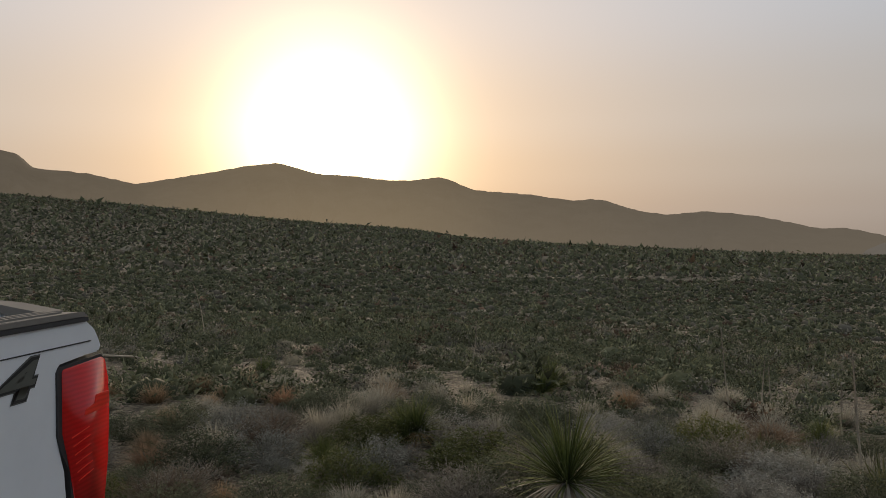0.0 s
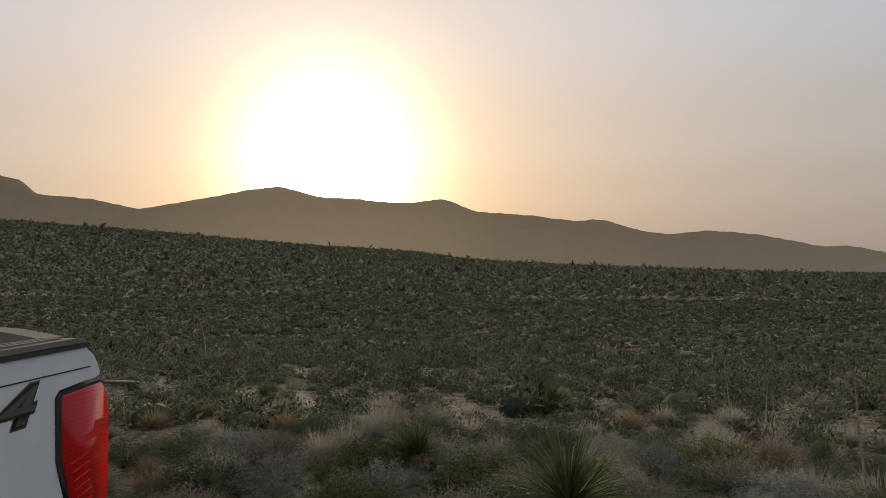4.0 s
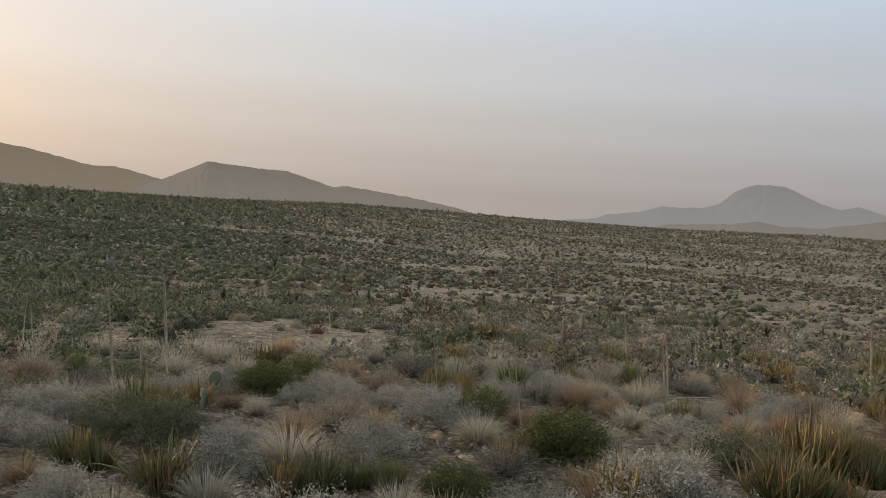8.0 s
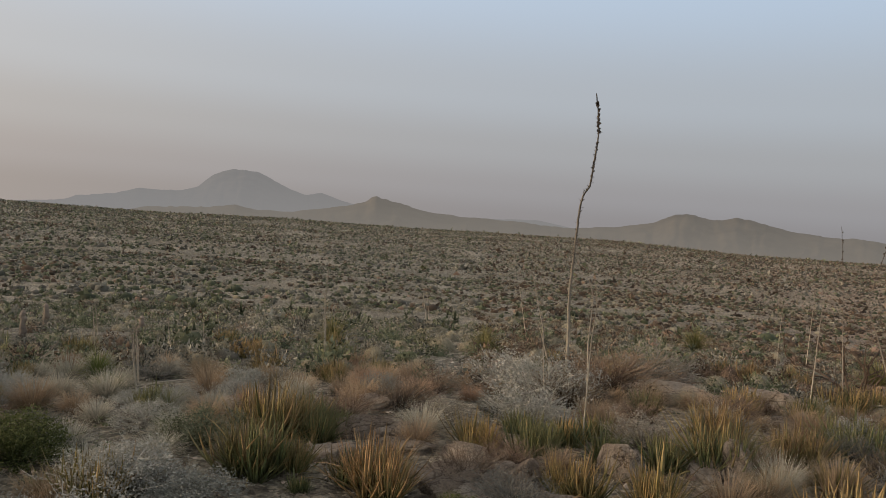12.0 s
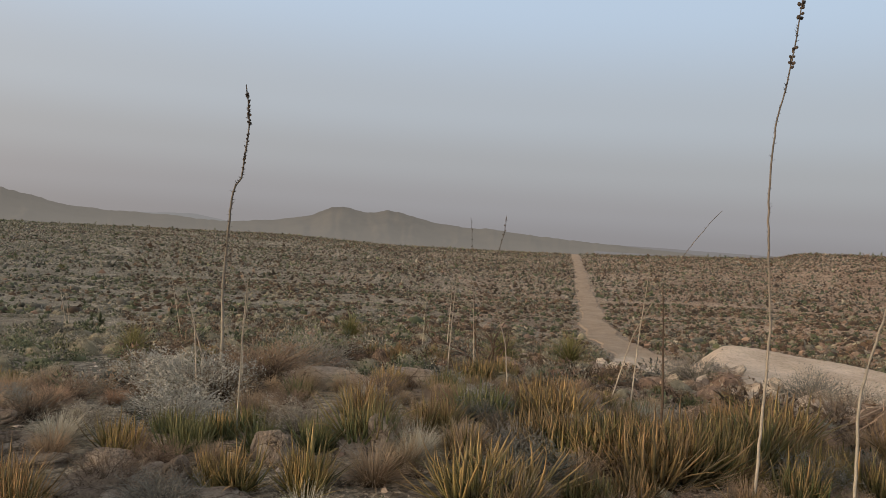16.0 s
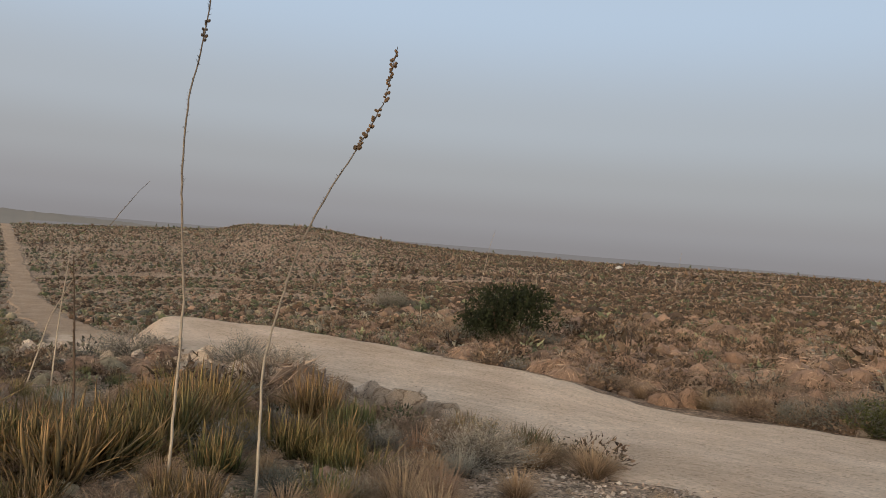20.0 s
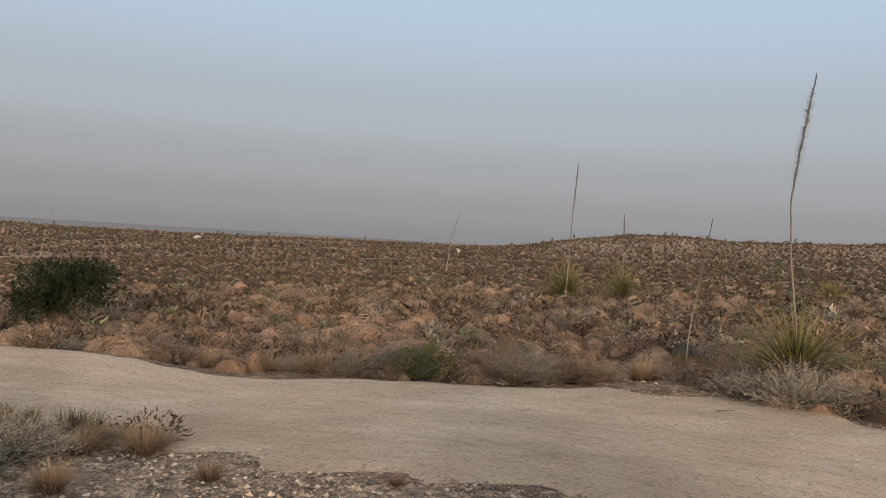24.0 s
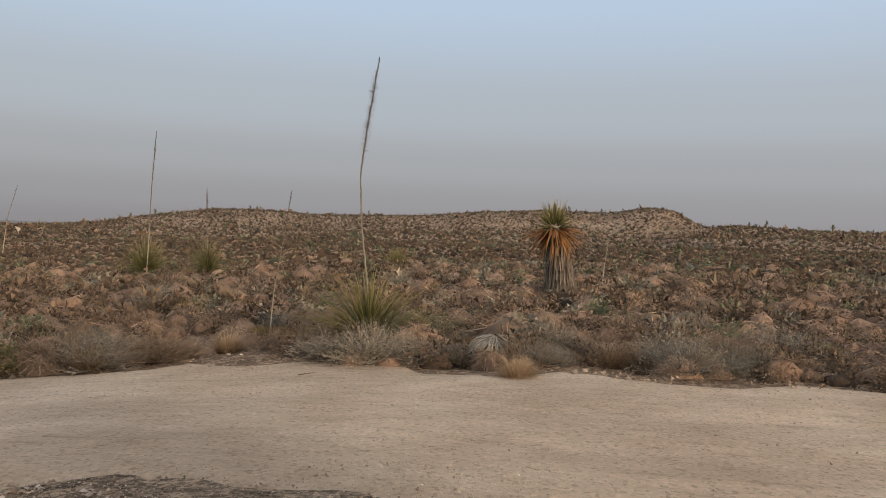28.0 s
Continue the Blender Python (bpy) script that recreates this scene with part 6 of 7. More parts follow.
def build_bare_bush(x, y, h):
    """A leafless bush: crooked limbs that fork twice."""
    rng = np.random.default_rng(95)
    root = new("bare_bush")
    root.matrix_basis = put(1.0, x, y)
    tagged(root, "leafless dark grey bush with crooked forked limbs", "bush")

    def limb(p0, d, L, r, level):
        pts = [p0]
        for _ in range(5):
            d = d + rng.normal(0, 0.28, 3)
            d[2] = max(d[2], 0.05)
            d = d / np.linalg.norm(d)
            pts.append(pts[-1] + d * L / 5)
        V, F, tip = tube(pts, np.linspace(r, r * 0.45, 6), 5)
        part("limb" if level < 2 else "twig", mesh_np("limb", V, quads_ok(F), [M_STALK_DARK], True, tip), root)
        if level < 2:
            for _ in range(4 - level):
                k = int(rng.integers(2, 6))
                limb(pts[k], d + rng.normal(0, 0.6, 3), L * rng.uniform(0.5, 0.7), r * 0.5, level + 1)

    for i in range(6):
        a = i * 1.05 + rng.uniform(-0.3, 0.3)
        limb(np.array([0.05 * math.cos(a), 0.05 * math.sin(a), -0.03]), np.array([math.cos(a), math.sin(a), rng.uniform(0.4, 1.4)]), h * rng.uniform(0.6, 0.85), 0.018 * h, 0)


def build_tank(x, y):
    root = new("water_tank")
    root.matrix_basis = put((0.55, 0.55, 0.3), x, y)
    tagged(root, "small white water tank far out on the plain", "tank")
    t = np.linspace(0, 1, 4)
    V, F, tip = tube(np.stack([0 * t, 0 * t, 2.0 * t - 0.2], 1), np.full(4, 2.2), 24)
    part("shell", mesh_np("shell", V, quads_ok(F), [M_TANK], False, tip), root)
    V, F, tip = tube([(0, 0, 1.8), (0, 0, 2.0), (0, 0, 2.25)], [2.35, 1.6, 0.3], 24)
    part("lid", mesh_np("lid", V, quads_ok(F), [M_TANK], False, tip), root)


M_TANK = plant_material("white_enamel", (0.5, 0.49, 0.47), (0.55, 0.54, 0.52), (0.55, 0.55, 0.53), 0.5, 0.0, 0.05)
build_bare_bush(12.69, -8.08, 1.26)
build_tank(56.6, -249.7)
for i, (x, y, h) in enumerate(((11.94, 4.73, 0.45), (14.05, 5.39, 0.5), (13.22, 3.50, 0.35))):
    rng = np.random.default_rng(90 + i)
    t = np.linspace(0, 1, 9)
    V, F, tip = tube(np.stack([rng.normal(0, 0.012, 9), rng.normal(0, 0.012, 9), t * h - 0.03], 1), 0.055 - 0.012 * t + rng.normal(0, 0.005, 9), 8)
    ob = new("dead_stump", mesh_np("dead_stump", V, quads_ok(F), [M_BARK], False, tip))
    ob.matrix_basis = put(1.0, x, y, tilt=rng.uniform(-0.12, 0.12))
    tagged(ob, "weathered grey stump of a dead yucca", "stump", "dead yucca stumps")
fallen("fallen_stalk", "bleached fallen flower stalk across the brush", (7.17, 1.55), (7.59, 0.79), 0.008, 0.05, seed=1)
fallen("fallen_stalk", "fallen dry flower stalk across the brush", (2.53, 6.34), (2.84, 4.71), 0.009, 0.05, seed=2)
fallen("fallen_stalk", "fallen dry flower stalk across the brush", (3.34, 3.31), (3.63, 1.74), 0.008, 0.05, seed=3)
fallen("fallen_stalk", "fallen dry flower stalk across the brush", (-3.60, 12.14), (-2.02, 9.80), 0.02, 0.15, seed=4)
fallen("dead_branch", "dark dead branch over the stone bank", (5.6, -9.6), (6.9, -11.6), 0.03, 0.22, M_STALK_DARK, seed=5)
fallen("stick", "dark stick lying on the dirt road", (-4.64, -11.28), (-4.95, -11.35), 0.015, 0.005, M_STALK_DARK, seed=6)


# ---- the pickup truck parked beside the viewer ----
def paint_material(name, col, rough=0.28, metal=0.0, coat=0.6):
    mat, nt, bsdf = material(name, col, rough)
    bsdf.inputs["Metallic"].default_value = metal
    bsdf.inputs["Coat Weight"].default_value = coat
    bsdf.inputs["Specular IOR Level"].default_value = 0.5
    dust = ramp_node(nt, noise_node(nt, 5, 6, 0.6), [(0.4, col), (0.75, tuple(c * 0.92 + 0.01 for c in col))])
    nt.links.new(dust, bsdf.inputs["Base Color"])
    nt.links.new(ramp_node(nt, noise_node(nt, 3, 4), [(0.3, (rough,) * 3), (0.8, (min(rough + 0.25, 1),) * 3)]), bsdf.inputs["Roughness"])
    return mat


M_PAINT = paint_material("white_car_paint", (0.86, 0.89, 0.93))
M_TRIM = paint_material("black_plastic_trim", (0.035, 0.035, 0.037), 0.6, 0, 0.0)
M_CAP = paint_material("dusty_rail_cap", (0.20, 0.185, 0.165), 0.75, 0, 0.0)
M_LINER = paint_material("black_bed_liner", (0.018, 0.018, 0.02), 0.7, 0, 0.0)
M_TYRE = paint_material("tyre_rubber", (0.02, 0.02, 0.02), 0.85, 0, 0.0)
M_RIM = paint_material("alloy_rim", (0.45, 0.45, 0.46), 0.3, 0.9, 0.2)
M_DECAL = paint_material("dark_decal", (0.10, 0.105, 0.09), 0.5, 0, 0.0)
M_DECAL_EDGE = paint_material("decal_outline", (0.012, 0.012, 0.013), 0.5, 0, 0.0)
M_DECAL_SILVER = paint_material("silver_decal_edge", (0.14, 0.145, 0.14), 0.4, 0.2, 0.0)
M_DECAL_RED = paint_material("red_decal", (0.36, 0.035, 0.02), 0.5, 0, 0.0)
M_GLASS = paint_material("dark_window_glass", (0.02, 0.023, 0.026), 0.06, 0, 1.0)


def lens_material(name, col, glow=0.0):
    mat, nt, bsdf = material(name, col, 0.12)
    bsdf.inputs["Coat Weight"].default_value = 0.25
    bsdf.inputs["Specular IOR Level"].default_value = 0.35
    wv = nt.nodes.new("ShaderNodeTexWave")
    wv.bands_direction = "Z"
    wv.inputs["Scale"].default_value = 22
    wv.inputs["Distortion"].default_value = 1.2
    co = nt.nodes.new("ShaderNodeTexCoord")
    nt.links.new(co.outputs["Object"], wv.inputs["Vector"])
    nt.links.new(ramp_node(nt, wv.outputs["Fac"], [(0.0, tuple(c * 0.85 for c in col)), (0.9, col)]), bsdf.inputs["Base Color"])
    return mat


M_LENS = lens_material("red_tail_lamp_lens", (0.66, 0.015, 0.015))
M_LENS_BRIGHT = lens_material("bright_red_reflector", (0.95, 0.05, 0.03))


def bm_part(name, bm, mat, parent, label="", bevel=0.0, smooth=False):
    if bevel:
        bmesh.ops.bevel(bm, geom=[e for e in bm.edges], offset=bevel, segments=2, affect="EDGES", clamp_overlap=True)
    bmesh.ops.recalc_face_normals(bm, faces=bm.faces)
    me = bpy.data.meshes.new(name)
    bm.to_mesh(me)
    bm.free()
    me.materials.append(mat)
    if smooth:
        me.polygons.foreach_set("use_smooth", [True] * len(me.polygons))
    return part(name, me, parent, label)


def prism(outline, y0, y1, axis="y"):
    """A solid from an outline of (s, z) points, between two depths across the truck."""
    bm = bmesh.new()
    a = [bm.verts.new((s, y0, z)) for s, z in outline]
    b = [bm.verts.new((s, y1, z)) for s, z in outline]
    bm.faces.new(a)
    bm.faces.new(b[::-1])
    for i in range(len(a)):
        j = (i + 1) % len(a)
        bm.faces.new((a[i], b[i], b[j], a[j]))
    return bm


def box(x0, x1, y0, y1, z0, z1):
    return prism([(x0, z0), (x1, z0), (x1, z1), (x0, z1)], y0, y1)


def wheel(parent, s, y):
    wh = new("wheel")
    wh.parent = parent
    wh.matrix_basis = Matrix.Translation((s, y, 0.39))
    t = np.linspace(0, 2 * np.pi, 40, endpoint=False)
    ring = [(0.25, -0.12), (0.36, -0.13), (0.395, -0.09), (0.40, 0.0), (0.395, 0.09), (0.36, 0.13), (0.25, 0.12)]
    V = np.array([[(r * math.cos(a), w, r * math.sin(a)) for a in t] for r, w in ring]).reshape(-1, 3)
    part("tyre", mesh_np("tyre", V, grid_faces(len(ring), 40, True), [M_TYRE], True), wh)
    ring = [(0.255, -0.11), (0.24, -0.10), (0.20, -0.05), (0.08, -0.07), (0.005, -0.08)]
    V = np.array([[(r * (1 + 0.05 * math.cos(6 * a)) * math.cos(a), -w, r * math.sin(a)) for a in t] for r, w in ring]).reshape(-1, 3)
    part("rim", mesh_np("rim", V, grid_faces(len(ring), 40, True), [M_RIM], True), wh)


def decal(text, s0, z, height, width, mat, parent, layer):
    """One raised character of the decal, flat on the side panel."""
    cu = bpy.data.curves.new("decal_letter", "FONT")
    cu.body, cu.size, cu.extrude, cu.shear = text, 1.0, 0.0, 0.28
    cu.offset = (0.015, 0.055, 0.075)[layer]
    ob = new("tmp", cu)
    dg = bpy.context.evaluated_depsgraph_get()
    me = bpy.data.meshes.new_from_object(ob.evaluated_get(dg))
    bpy.data.objects.remove(ob)
    P = np.array([v.co[:] for v in me.vertices])
    lo, hi = P.min(0), P.max(0)
    pad = (0.0, 0.008, 0.012)[layer]
    u = (P[:, 0] - lo[0]) / (hi[0] - lo[0])
    v = (P[:, 1] - lo[1]) / (hi[1] - lo[1])
    Q = np.stack([s0 + pad - u * (width + 2 * pad), 0 * u - 0.0045 + 0.0014 * layer, z - pad + v * (height + 2 * pad)], 1)
    me.vertices.foreach_set("co", Q.astype(np.float32).ravel())
    me.materials.clear()
    me.materials.append(mat)
    me.update()
    return part("decal_letter" if not layer else "decal_outline", me, parent)


def build_truck():
    """Local frame: x forward along the near side from its rear end, y across (0: near side, 1.95: far side), z up."""
    root = new("pickup_truck")
    d, a = Vector((-0.2284, -0.9736, 0)), Vector((-0.9736, 0.2284, 0))
    m = Matrix((( d.x, a.x, 0, -0.483), (d.y, a.y, 0, 1.939), (0, 0, 1, float(land_z(-1.3, 0.85)) + 0.006), (0, 0, 0, 1)))
    root.matrix_basis = m
    tagged(root, "white pickup truck with an open bed and red tail lamps", "pickup truck")
    W, BED, END, TOP = 1.95, 1.75, 3.62, 1.40
    side = [(-0.03, TOP), (-0.072, 1.365), (-0.10, 1.335), (-0.112, 1.31), (-0.10, 1.292), (0.11, 1.288), (0.128, 1.27), (0.128, 1.07), (0.112, 1.03), (0.085, 0.97), (0.08, 0.80), (-0.02, 0.77),
            (-0.03, 0.62), (0.30, 0.60)]
    arch = [(1.05 + 0.47 * math.cos(t), 0.42 + 0.47 * math.sin(t)) for t in np.linspace(math.pi - 0.35, 0.35, 12)]
    outline = side + arch + [(1.72, 0.60), (BED, 0.60), (BED, TOP)]
    bm_part("bed_side", prism(outline, 0.0, 0.07), M_PAINT, root, "white bed side panel", 0.006)
    bm_part("bed_side", prism(outline, W - 0.07, W), M_PAINT, root, "white bed side panel", 0.006)
    for y in (0.0, W - 0.1):
        cap = [(-0.03, 1.420), (-0.035, TOP + 0.004), (BED, TOP + 0.004), (BED, 1.426), (0.02, 1.426)]
        bm_part("rail_cap", prism(cap, y - 0.006, y + 0.106), M_CAP, root, "dusty ribbed bed rail cap", 0.006)
        for k in range(3):
            bm_part("cap_rib", box(0.06, BED - 0.02, y + 0.02 + 0.027 * k, y + 0.035 + 0.027 * k, 1.424, 1.431), M_CAP, root, "", 0.002)
        bm_part("rail_trim", box(-0.03, BED, y - 0.0075 if y < 1 else y + 0.10, y + 0.001 if y < 1 else y + 0.1075, TOP - 0.006, TOP + 0.008), M_TRIM, root, "black strip under the rail cap")
    bm_part("bed_floor", box(0.02, BED, 0.07, W - 0.07, 0.86, 0.90), M_LINER, root, "black bed floor")
    bm_part("bed_liner", box(0.03, BED - 0.03, 0.07, 0.085, 0.9, TOP), M_LINER, root)
    bm_part("bed_liner", box(0.03, BED - 0.03, W - 0.085, W - 0.07, 0.9, TOP), M_LINER, root)
    bm_part("tailgate_liner", box(0.036, 0.05, 0.09, W - 0.09, 0.9, 1.40), M_LINER, root, "black inner face of the tailgate")
    bm_part("bed_front_wall", box(BED - 0.04, BED, 0.07, W - 0.07, 0.86, TOP + 0.02), M_LINER, root)
    # tailgate with a crowned top
    bm = bmesh.new()
    ys = np.linspace(0.09, W - 0.09, 15)
    crown = lambda y: 0.055 * math.sin(math.pi * (y - 0.09) / (W - 0.18)) ** 0.6
    rows = []
    for y in ys:
        zt = 1.41 + crown(y)
        rows.append([bm.verts.new(p) for p in ((-0.05, y, 0.80), (-0.05, y, 1.30), (-0.06, y, zt - 0.02), (-0.045, y, zt), (0.03, y, zt), (0.035, y, zt - 0.04), (0.03, y, 0.80))])
    for p, q in zip(rows[:-1], rows[1:]):
        for i in range(7):
            j = (i + 1) % 7
            bm.faces.new((p[i], p[j], q[j], q[i]))
    bm.faces.new(rows[0])
    bm.faces.new(rows[-1][::-1])
    bm_part("tailgate", bm, M_PAINT, root, "white closed tailgate")
    bm = bmesh.new()
    rows = [[bm.verts.new(p) for p in ((-0.062, y, 1.405 + crown(y)), (-0.05, y, 1.425 + crown(y)), (0.05, y, 1.425 + crown(y)), (0.055, y, 1.40 + crown(y)))] for y in ys]
    for p, q in zip(rows[:-1], rows[1:]):
        for i in range(4):
            bm.faces.new((p[i], p[(i + 1) % 4], q[(i + 1) % 4], q[i]))
    bm.faces.new(rows[0])
    bm.faces.new(rows[-1][::-1])
    bm_part("tailgate_cap", bm, M_CAP, root, "dusty plastic tailgate cap")
    # tail lamps wrap round the rear corners
    for y0, y1, sgn in ((-0.012, 0.16, 1), (W - 0.16, W + 0.012, -1)):
        lamp = new("tail_lamp")
        lamp.parent = root
        lamp["label"] = "tall red wrap-round tail lamp"
        body = [(0.105, 1.275), (-0.095, 1.285), (-0.118, 1.27), (-0.128, 1.20), (-0.132, 1.10), (-0.122, 0.95), (-0.108, 0.82), (0.045, 0.80), (0.062, 0.965), (0.10, 1.03), (0.115, 1.08), (0.115, 1.26)]
        bm_part("lens", prism(body, y0, y1), M_LENS, lamp, "glossy red lens", 0.011, True)
        edge = [(s + (0.012 if s > 0 else 0.0), z) for s, z in body]
        bm_part("bezel", prism(edge, y0 + 0.006, y1 - 0.004), M_TRIM, lamp, "thin black lamp bezel")
        yb = y0 - 0.002 if sgn > 0 else y1 - 0.006
        bm_part("reflector", prism([(0.0, 1.13), (-0.05, 1.14), (-0.06, 1.165), (-0.128, 1.165), (-0.131, 1.13), (-0.06, 1.115), (0.005, 1.112)], yb, yb + 0.008), M_LENS_BRIGHT, lamp, "bright red reflector")
        for k in range(6):
            z = 1.06 - 0.027 * k
            bm_part("lens_rib", prism([(0.07 - 0.006 * k, z), (-0.02 - 0.004 * k, z + 0.014), (-0.02 - 0.004 * k, z + 0.017), (0.07 - 0.006 * k, z + 0.003)], yb, yb + 0.006), M_LENS_BRIGHT, lamp)
    bm_part("body_crease", prism([(-0.05, 1.330), (BED, 1.331), (BED, 1.3345), (-0.05, 1.3335)], -0.0025, 0.002), M_TRIM, root, "thin dark pinstripe")
    # the decal: three characters with outlines
    for ch, s0, wd, z, mat in (("4", 0.682, 0.185, 1.222, M_DECAL), ("x", 0.510, 0.135, 1.222, M_DECAL_RED), ("4", 0.372, 0.165, 1.218, M_DECAL)):
        h = 0.096 if ch == "4" else 0.088
        decal(ch.upper(), s0, z, h, wd, mat, root, 0)
        decal(ch.upper(), s0, z, h, wd, M_DECAL_EDGE, root, 1)
        decal(ch.upper(), s0, z, h, wd, M_DECAL_SILVER, root, 2)
    bm_part("rear_bumper", box(-0.20, -0.02, 0.02, W - 0.02, 0.52, 0.72), M_RIM, root, "metal rear bumper", 0.02)
    # cab and bonnet
    cab = [(BED + 0.04, 0.5), (BED + 0.04, 1.42), (BED + 0.10, 1.92), (BED + 0.30, 1.97), (2.45, 1.95), (2.85, 1.46), (END - 0.10, 1.32), (END, 1.18), (END, 0.55), (3.56, 0.5)]
    cab += [(3.05 + 0.42 * math.cos(t), 0.42 + 0.42 * math.sin(t)) for t in np.linspace(0.3, math.pi - 0.3, 10)]
    bm_part("cab", prism(cab, 0.03, W - 0.03), M_PAINT, root, "white cab and bonnet", 0.03)
    for y in (0.012, W - 0.037):
        bm_part("side_window", prism([(BED + 0.2, 1.45), (BED + 0.24, 1.86), (2.42, 1.86), (2.72, 1.48)], y, y + 0.025), M_GLASS, root, "dark side window")
    bm_part("rear_window", prism([(BED + 0.022, 1.48), (BED + 0.060, 1.86), (BED + 0.075, 1.86), (BED + 0.037, 1.48)], 0.25, W - 0.25), M_GLASS, root, "dark rear window")
    bm_part("windscreen", prism([(2.48, 1.925), (2.83, 1.49), (2.845, 1.50), (2.495, 1.935)], 0.15, W - 0.15), M_GLASS, root, "dark windscreen")
    bm_part("chassis", box(0.1, 3.5, 0.45, W - 0.45, 0.42, 0.60), M_TRIM, root)
    for s in (1.05, 3.05):
        for y in (0.14, W - 0.14):
            wheel(root, s, y)
    return root


build_truck()


# ---- yuccas standing out on the far slopes ----
def build_far_yuccas():
    rng = np.random.default_rng(91)
    V, F, tip = strips(rng, 46, (0.32, 0.48), (0.05, 0.08), (5, 150), (0, 25), 2, 0.03)
    crown = mesh_np("crown", V, F, [M_MIXGREEN], False, tip)
    Vt, Ft, tt = tube([(0, 0, -0.1), (0.02, 0, 0.3), (0.0, 0.02, 0.65)], [0.10, 0.085, 0.07], 7)
    trunk = mesh_np("trunk", Vt, quads_ok(Ft), [M_BARK], True, tt)
    for i in range(120):
        az = rng.uniform(-250, 34)
        rc = float(_wrap(az, _LA[:, 0], _LA[:, 6]))
        r = rc * rng.uniform(0.9, 1.0) if i % 2 else rc * rng.uniform(0.25, 0.9)
        x, y = polar(az, r)
        if not bool(free_spot(np.array([x]), np.array([y]), 1.0)[0]):
            continue
        h = rng.uniform(1.2, 2.6) if i % 2 else rng.uniform(0.9, 1.9)
        root = new("yucca")
        root.matrix_basis = put(h, float(x), float(y), rz=rng.uniform(0, 6))
        tagged(root, "dark far-off yucca standing above the brush", "yucca", "yuccas on the far slopes")
        part("trunk", trunk, root)
        part("crown", crown, root, m=Matrix.Translation((0, 0, 0.66)))


build_far_yuccas()

# ---- brush over the open slopes ----
def clumps(name, label, mat, seed, x, y, size, blades, width, grassy, rings, sides):
    """Many rounded clumps as one mesh: a lumpy dome of packed stems, with strands (grass) or small leaves (brush) over and out of it."""
    rng = np.random.default_rng(seed)
    n = len(x)
    core = 0.5 if blades > 50 else 0.85
    if grassy:
        blades, width = int(blades * 1.4), width * 0.8
    else:
        blades = int(blades * 1.3)
    foot = np.stack([x, y, land_z(x, y) - 0.02], -1)[:, None]
    s = size[:, None]
    wide = rng.uniform(0.85, 1.3, (n, 1))
    lop = rng.normal(0, 0.13, (n, 1, 3)) * [1, 1, 0] * s[..., None]
    own = rng.uniform(0, 0.42, (n, 1))

    def on_dome(e, a, r):
        return np.stack([np.cos(e) * np.cos(a) * wide, np.cos(e) * np.sin(a) * wide, np.sin(e)], -1) * r[..., None]

    # the dome
    e = np.repeat(np.linspace(-0.05, 1.5, rings + 1)[:-1], sides)[None]
    a = np.tile(np.arange(sides) * 2 * np.pi / sides, rings)[None] + rng.uniform(0, 6.28, (n, 1)) + np.repeat(np.arange(rings) * np.pi / sides, sides)[None]
    D = on_dome(e + 0 * a, a, s * (0.76 if grassy else core) * rng.uniform(0.78, 1.15, a.shape))
    top = np.zeros((n, 1, 3))
    top[..., 2] = (0.8 if grassy else core) * s * rng.uniform(0.85, 1.12, (n, 1))
    D = np.concatenate([D, top], 1)
    D = D + lop * (D[..., 2:] / s[..., None]) + foot
    # painted shading: the dome's tone darkens towards its foot
    dome_shade = (0.2 if grassy else 0.0) + own * 0.5 + 0.2 * np.concatenate([np.broadcast_to(np.sin(np.maximum(e, 0)), a.shape), np.ones((n, 1))], 1)
    f = []
    for j in range(rings - 1):
        for i in range(sides):
            p, q = j * sides + i, j * sides + (i + 1) % sides
            f += [(p, q, p + sides), (q, q + sides, p + sides)]
    f += [((rings - 1) * sides + i, (rings - 1) * sides + (i + 1) % sides, rings * sides) for i in range(sides)]
    k = rings * sides + 1
    F = (np.arange(n)[:, None, None] * k + np.array(f)[None]).reshape(-1, 3)
    # strands or leaves
    az = rng.uniform(0, 2 * np.pi, (n, blades))
    el = np.arcsin(rng.uniform(0.02, 1, (n, blades)))
    if grassy:
        drop = rng.uniform(0.0, 0.7, (n, blades))
        A = on_dome(np.minimum(el + drop * 0.7, 1.5), az, s * rng.uniform(0.62, 0.86, (n, blades)))
        B = on_dome(np.maximum(el - drop * 0.5, -0.02), az + rng.normal(0, 0.2, (n, blades)), s * rng.uniform(0.86, 1.1, (n, blades)))
        side = np.stack([-np.sin(az), np.cos(az), rng.normal(0, 0.5, (n, blades))], -1) * (s * width * rng.uniform(0.6, 1.4, (n, blades)))[..., None]
        V = np.stack([A - side, A + side, B], 2)
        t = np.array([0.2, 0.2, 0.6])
    else:
        c = on_dome(el, az, s * rng.uniform(0.5, 1.08, (n, blades)))
        u, v = rng.normal(0, 1, (n, blades, 3)), rng.normal(0, 1, (n, blades, 3))
        u /= np.linalg.norm(u, axis=-1, keepdims=True)
        v /= np.linalg.norm(v, axis=-1, keepdims=True)
        w = (s * width * 10.0 * rng.uniform(0.5, 1.4, (n, blades)))[..., None]
        V = np.stack([c - u * w * 0.5, c + v * w * 0.5, c + u * w * 0.3 + c / s[..., None] * w * 0.7], 2)
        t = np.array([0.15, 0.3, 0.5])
    # roots take darker tones than tips, painting depth into the clump
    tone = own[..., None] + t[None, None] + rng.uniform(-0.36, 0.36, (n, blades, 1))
    V = V + (lop * 0.6 + foot)[:, :, None]
    allv = np.concatenate([D.reshape(-1, 3), V.reshape(-1, 3)])
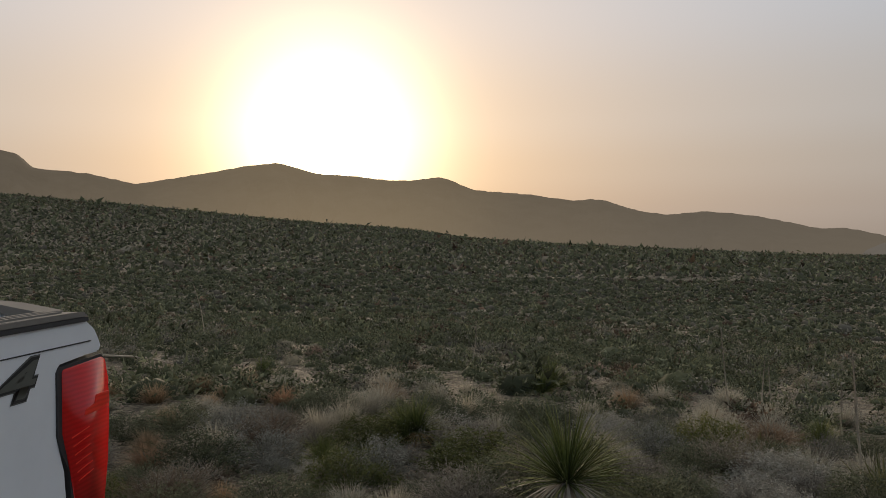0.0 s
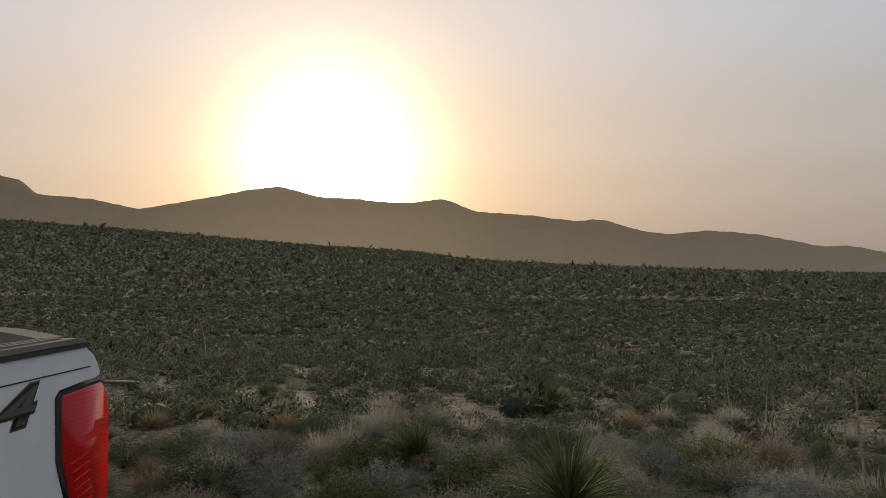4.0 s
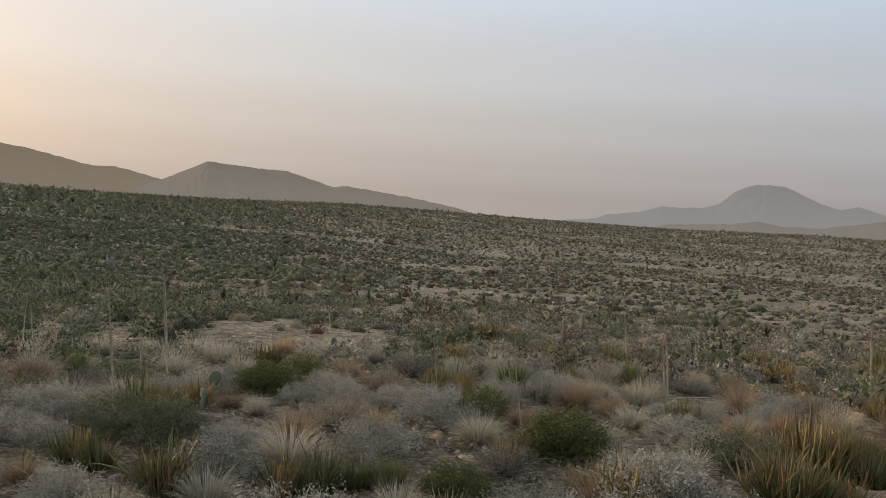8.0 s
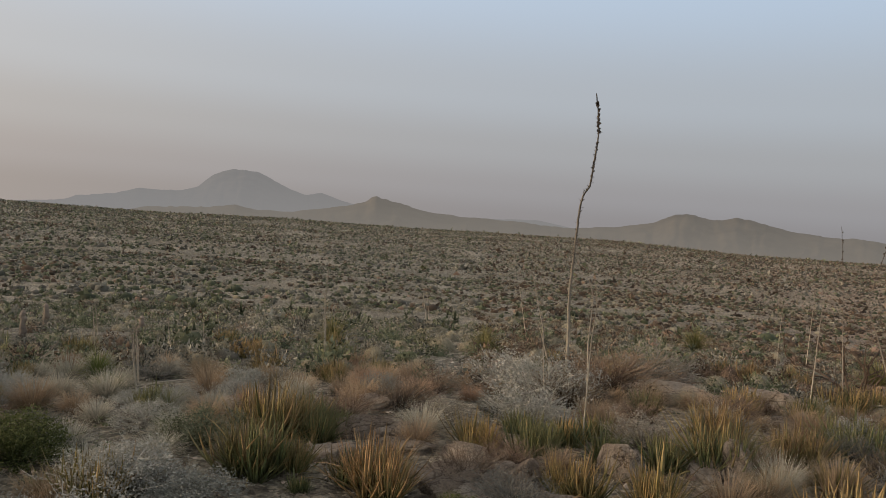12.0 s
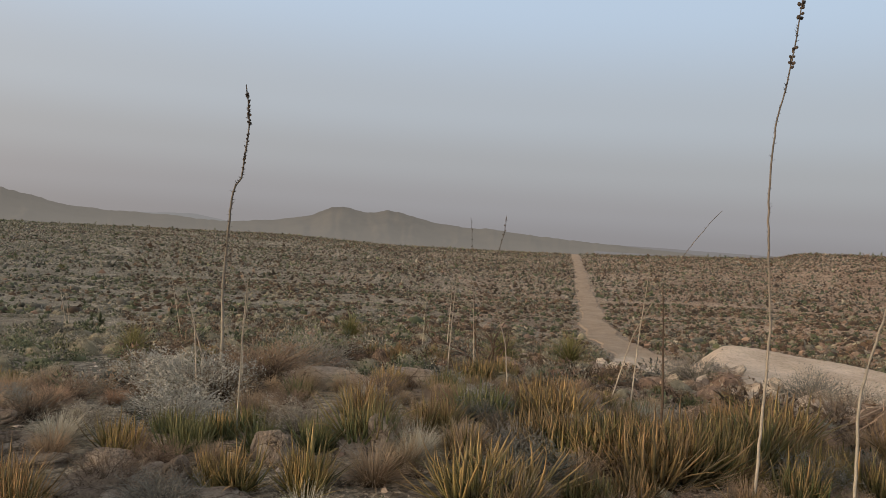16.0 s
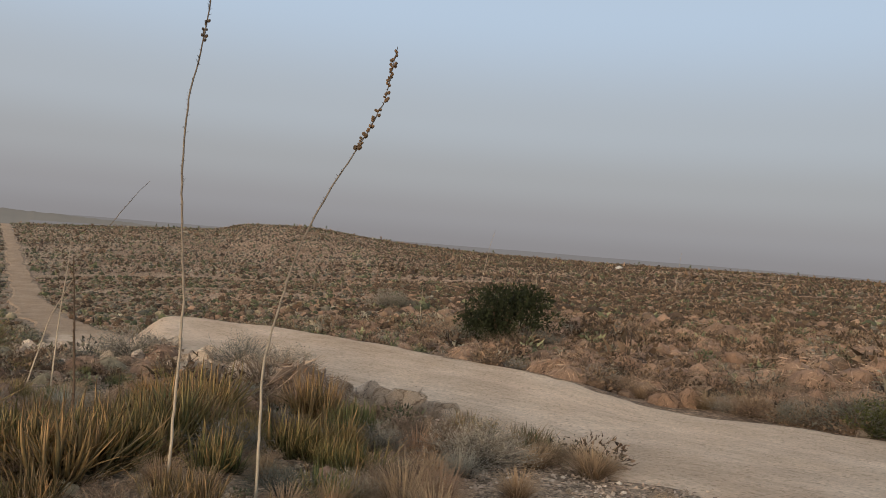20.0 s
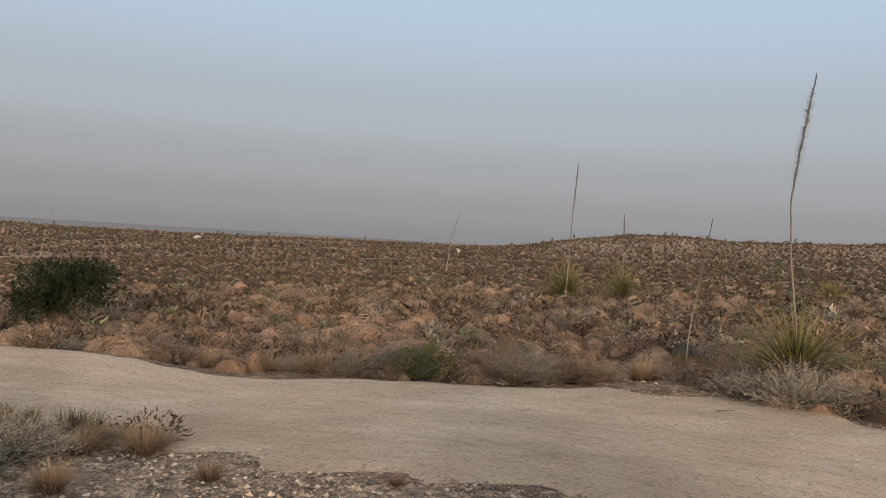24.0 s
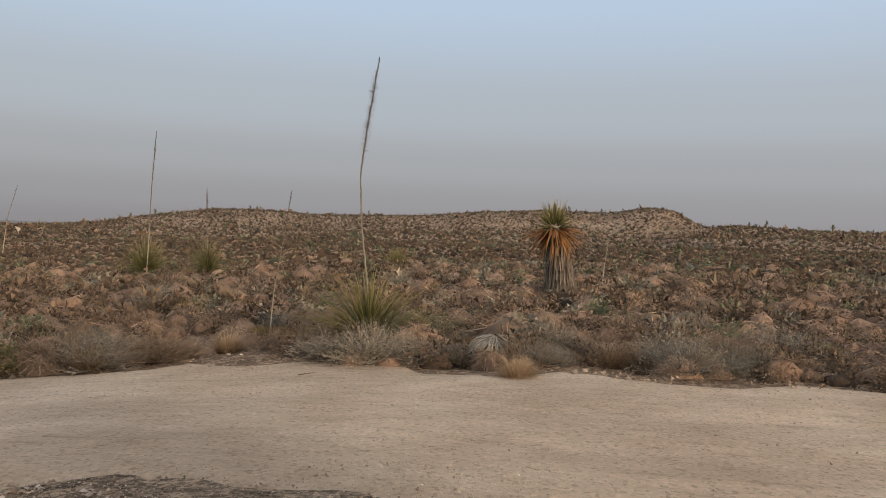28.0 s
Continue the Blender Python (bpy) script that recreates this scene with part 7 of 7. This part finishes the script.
    allf = np.concatenate([F, n * k + np.arange(n * blades * 3).reshape(-1, 3)])
    me = mesh_np(name, allv, allf, [mat], True, np.clip(np.concatenate([dome_shade.reshape(-1), tone.reshape(-1)]), 0, 1))
    return tagged(new(name, me), label, "brush", kind="stuff")


def brush_places(seed, step, r0, r1, gap):
    rng = np.random.default_rng(seed)
    g = np.arange(-r1, r1, step)
    x, y = (v.ravel() + rng.uniform(-0.46, 0.46, v.size) * step for v in np.meshgrid(g + CX, g + CY))
    az, r = bearing(x, y)
    keep = (r > r0 * rng.uniform(1, 1.06, len(x))) & (r < r1) & (az < 40) & (az > -252)
    x, y, az, r = x[keep], y[keep], az[keep], r[keep]
    cover = 0.55 * fbm(x / 14, y / 14, 71, 3) + 0.7 * fbm(x / 3.5, y / 3.5, 72, 2)
    south = np.clip((-az - 130) / 40, 0, 1)
    near = np.clip((30 - r) / 20, 0, 1)
    shady = np.clip((az + 55) / 30, 0, 1)
    bare = np.clip((-az - 45) / 20, 0, 1) * np.clip((az + 108) / 15, 0, 1) * np.clip((r - 14) / 12, 0, 1) * np.clip((170 - r) / 80, 0, 1)
    keep = ~((az < -160) & (r < 7.8)) & free_spot(x, y, gap) & (cover + rng.uniform(-0.35, 0.35, len(x)) > -0.03 - (0.22 + 0.35 * (r > 40)) * south - 0.2 * near - (0.2 + 0.6 * (r > 45)) * shady + 0.06 * bare - 0.2 * (r > 110) - 0.15 * np.clip((-az - 95) / 15, 0, 1))
    return az[keep], r[keep], x[keep], y[keep], rng


def build_brush():
    mats = [("grey_brush", "grey desert brush over the slope", M_MIXGREY), ("green_brush", "dull green low brush over the slope", M_MIXGREEN),
            ("tan_grass", "tan clumps of dry grass over the slope", M_MIXGRASS), ("mixed_brush", "brown dry brush over the slope", M_MIX),
            ("straw_grass", "straw-grey clumps of dry grass over the slope", M_STRAW)]
    zones = [(80, 0.24, 2.8, 8.5, 0.05, 60, 0.03, (0.03, 0.11), 2, 7), (81, 0.47, 8.0, 20, 0.1, 220, 0.018, (0.15, 0.38), 3, 9), (84, 0.52, 20, 48, 0.1, 64, 0.034, (0.16, 0.42), 2, 7),
             (82, 0.76, 48, 135, 0.3, 9, 0.075, (0.18, 0.52), 2, 5), (83, 1.25, 135, 440, 0.4, 2, 0.16, (0.25, 0.70), 1, 5)]
    for seed, step, r0, r1, gap, blades, width, (s0, s1), rings, sides in zones:
        az, r, x, y, rng = brush_places(seed, step, r0, r1, gap)
        u = rng.uniform(0, 1, len(x)) + 0.3 * fbm(x / 18, y / 18, 75, 2)
        south = np.clip((-az - 140) / 25, 0, 1) * np.clip((95 - r) / 60, 0.5, 1)
        north = np.clip((az + 100) / 60, 0, 1)
        size = (s0 + (s1 - s0) * rng.uniform(0, 1, len(x)) ** 1.6) * (0.8 + 0.5 * np.clip((-az - 135) / 25, 0, 1) * np.clip((70 - r) / 40, 0, 1))
        size = np.where(rng.uniform(0, 1, len(x)) < 0.05, size * 1.7, size)
        size = size * (1 + 0.4 * np.clip((az + 50) / 20, 0, 1) * np.clip((r - 80) / 60, 0, 1))
        cuts = [u < 0.36 - 0.30 * south - 0.06 * north, u < 0.54 - 0.44 * south + 0.20 * north, u < 0.88 - 0.20 * south]
        kind = np.where(cuts[0], 0, np.where(cuts[1], 1, np.where(cuts[2], 2, 3)))
        kind = np.where((kind == 2) & (rng.uniform(0, 1, len(x)) > 0.1 + 0.9 * np.clip((-az - 105) / 45, 0, 1)), 4, kind)
        lush = np.clip((az + 60) / 30, 0, 1)
        kind = np.where((kind != 1) & (rng.uniform(0, 1, len(x)) < 0.55 * lush), 1, kind)
        kind = np.where((kind == 0) & (az < -95) & (rng.uniform(0, 1, len(x)) < 0.6), 3, kind)
        far_brown = (r > 60) & (az < -150) & (kind != 1) & (rng.uniform(0, 1, len(x)) < 0.6)
        kind = np.where(far_brown, 3, kind)
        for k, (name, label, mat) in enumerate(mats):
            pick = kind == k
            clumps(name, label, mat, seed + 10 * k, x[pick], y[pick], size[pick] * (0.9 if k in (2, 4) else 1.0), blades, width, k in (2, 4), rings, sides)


def build_slope_yuccas():
    """The dark yuccas dotted over the open slopes, too far and too many to count."""
    rng = np.random.default_rng(93)
    n = 520
    az, r = rng.uniform(-140, 36, n), 26 * (330 / 26) ** rng.uniform(0, 1, n) ** 0.8
    x, y = polar(az, r)
    ok = free_spot(x, y, 0.8)
    x, y = x[ok], y[ok]
    Vs, Fs, Ts, k = [], [], [], 0
    for px, py, pz in zip(x, y, land_z(x, y)):
        h = rng.uniform(0.4, 0.95)
        V, F, tip = strips(rng, 22, (0.45, 0.62), (0.06, 0.10), (5, 125), (0, 25), 2, 0.03)
        T, G, tt = tube([(0, 0, -0.1), (0.01, 0, 0.1), (0, 0.01, 0.22)], [0.13, 0.11, 0.08], 5)
        a = rng.uniform(0, 6.28)
        W = np.concatenate([V + [0, 0, 0.24], T]) * h
        W = np.stack([W[:, 0] * math.cos(a) - W[:, 1] * math.sin(a), W[:, 0] * math.sin(a) + W[:, 1] * math.cos(a), W[:, 2]], 1) + [px, py, pz]
        Fs += [quads_ok(F) + k, quads_ok(G) + k + len(V)]
        Vs.append(W), Ts.append(np.concatenate([tip * 0.6, tt * 0.4]))
        k += len(W)
    me = mesh_np("slope_yuccas", np.concatenate(Vs), np.concatenate(Fs), [M_MIXGREEN], False, np.concatenate(Ts))
    tagged(new("slope_yuccas", me), "small dark yuccas dotted over the open slopes", "yucca", kind="stuff")


build_brush()
build_slope_yuccas()
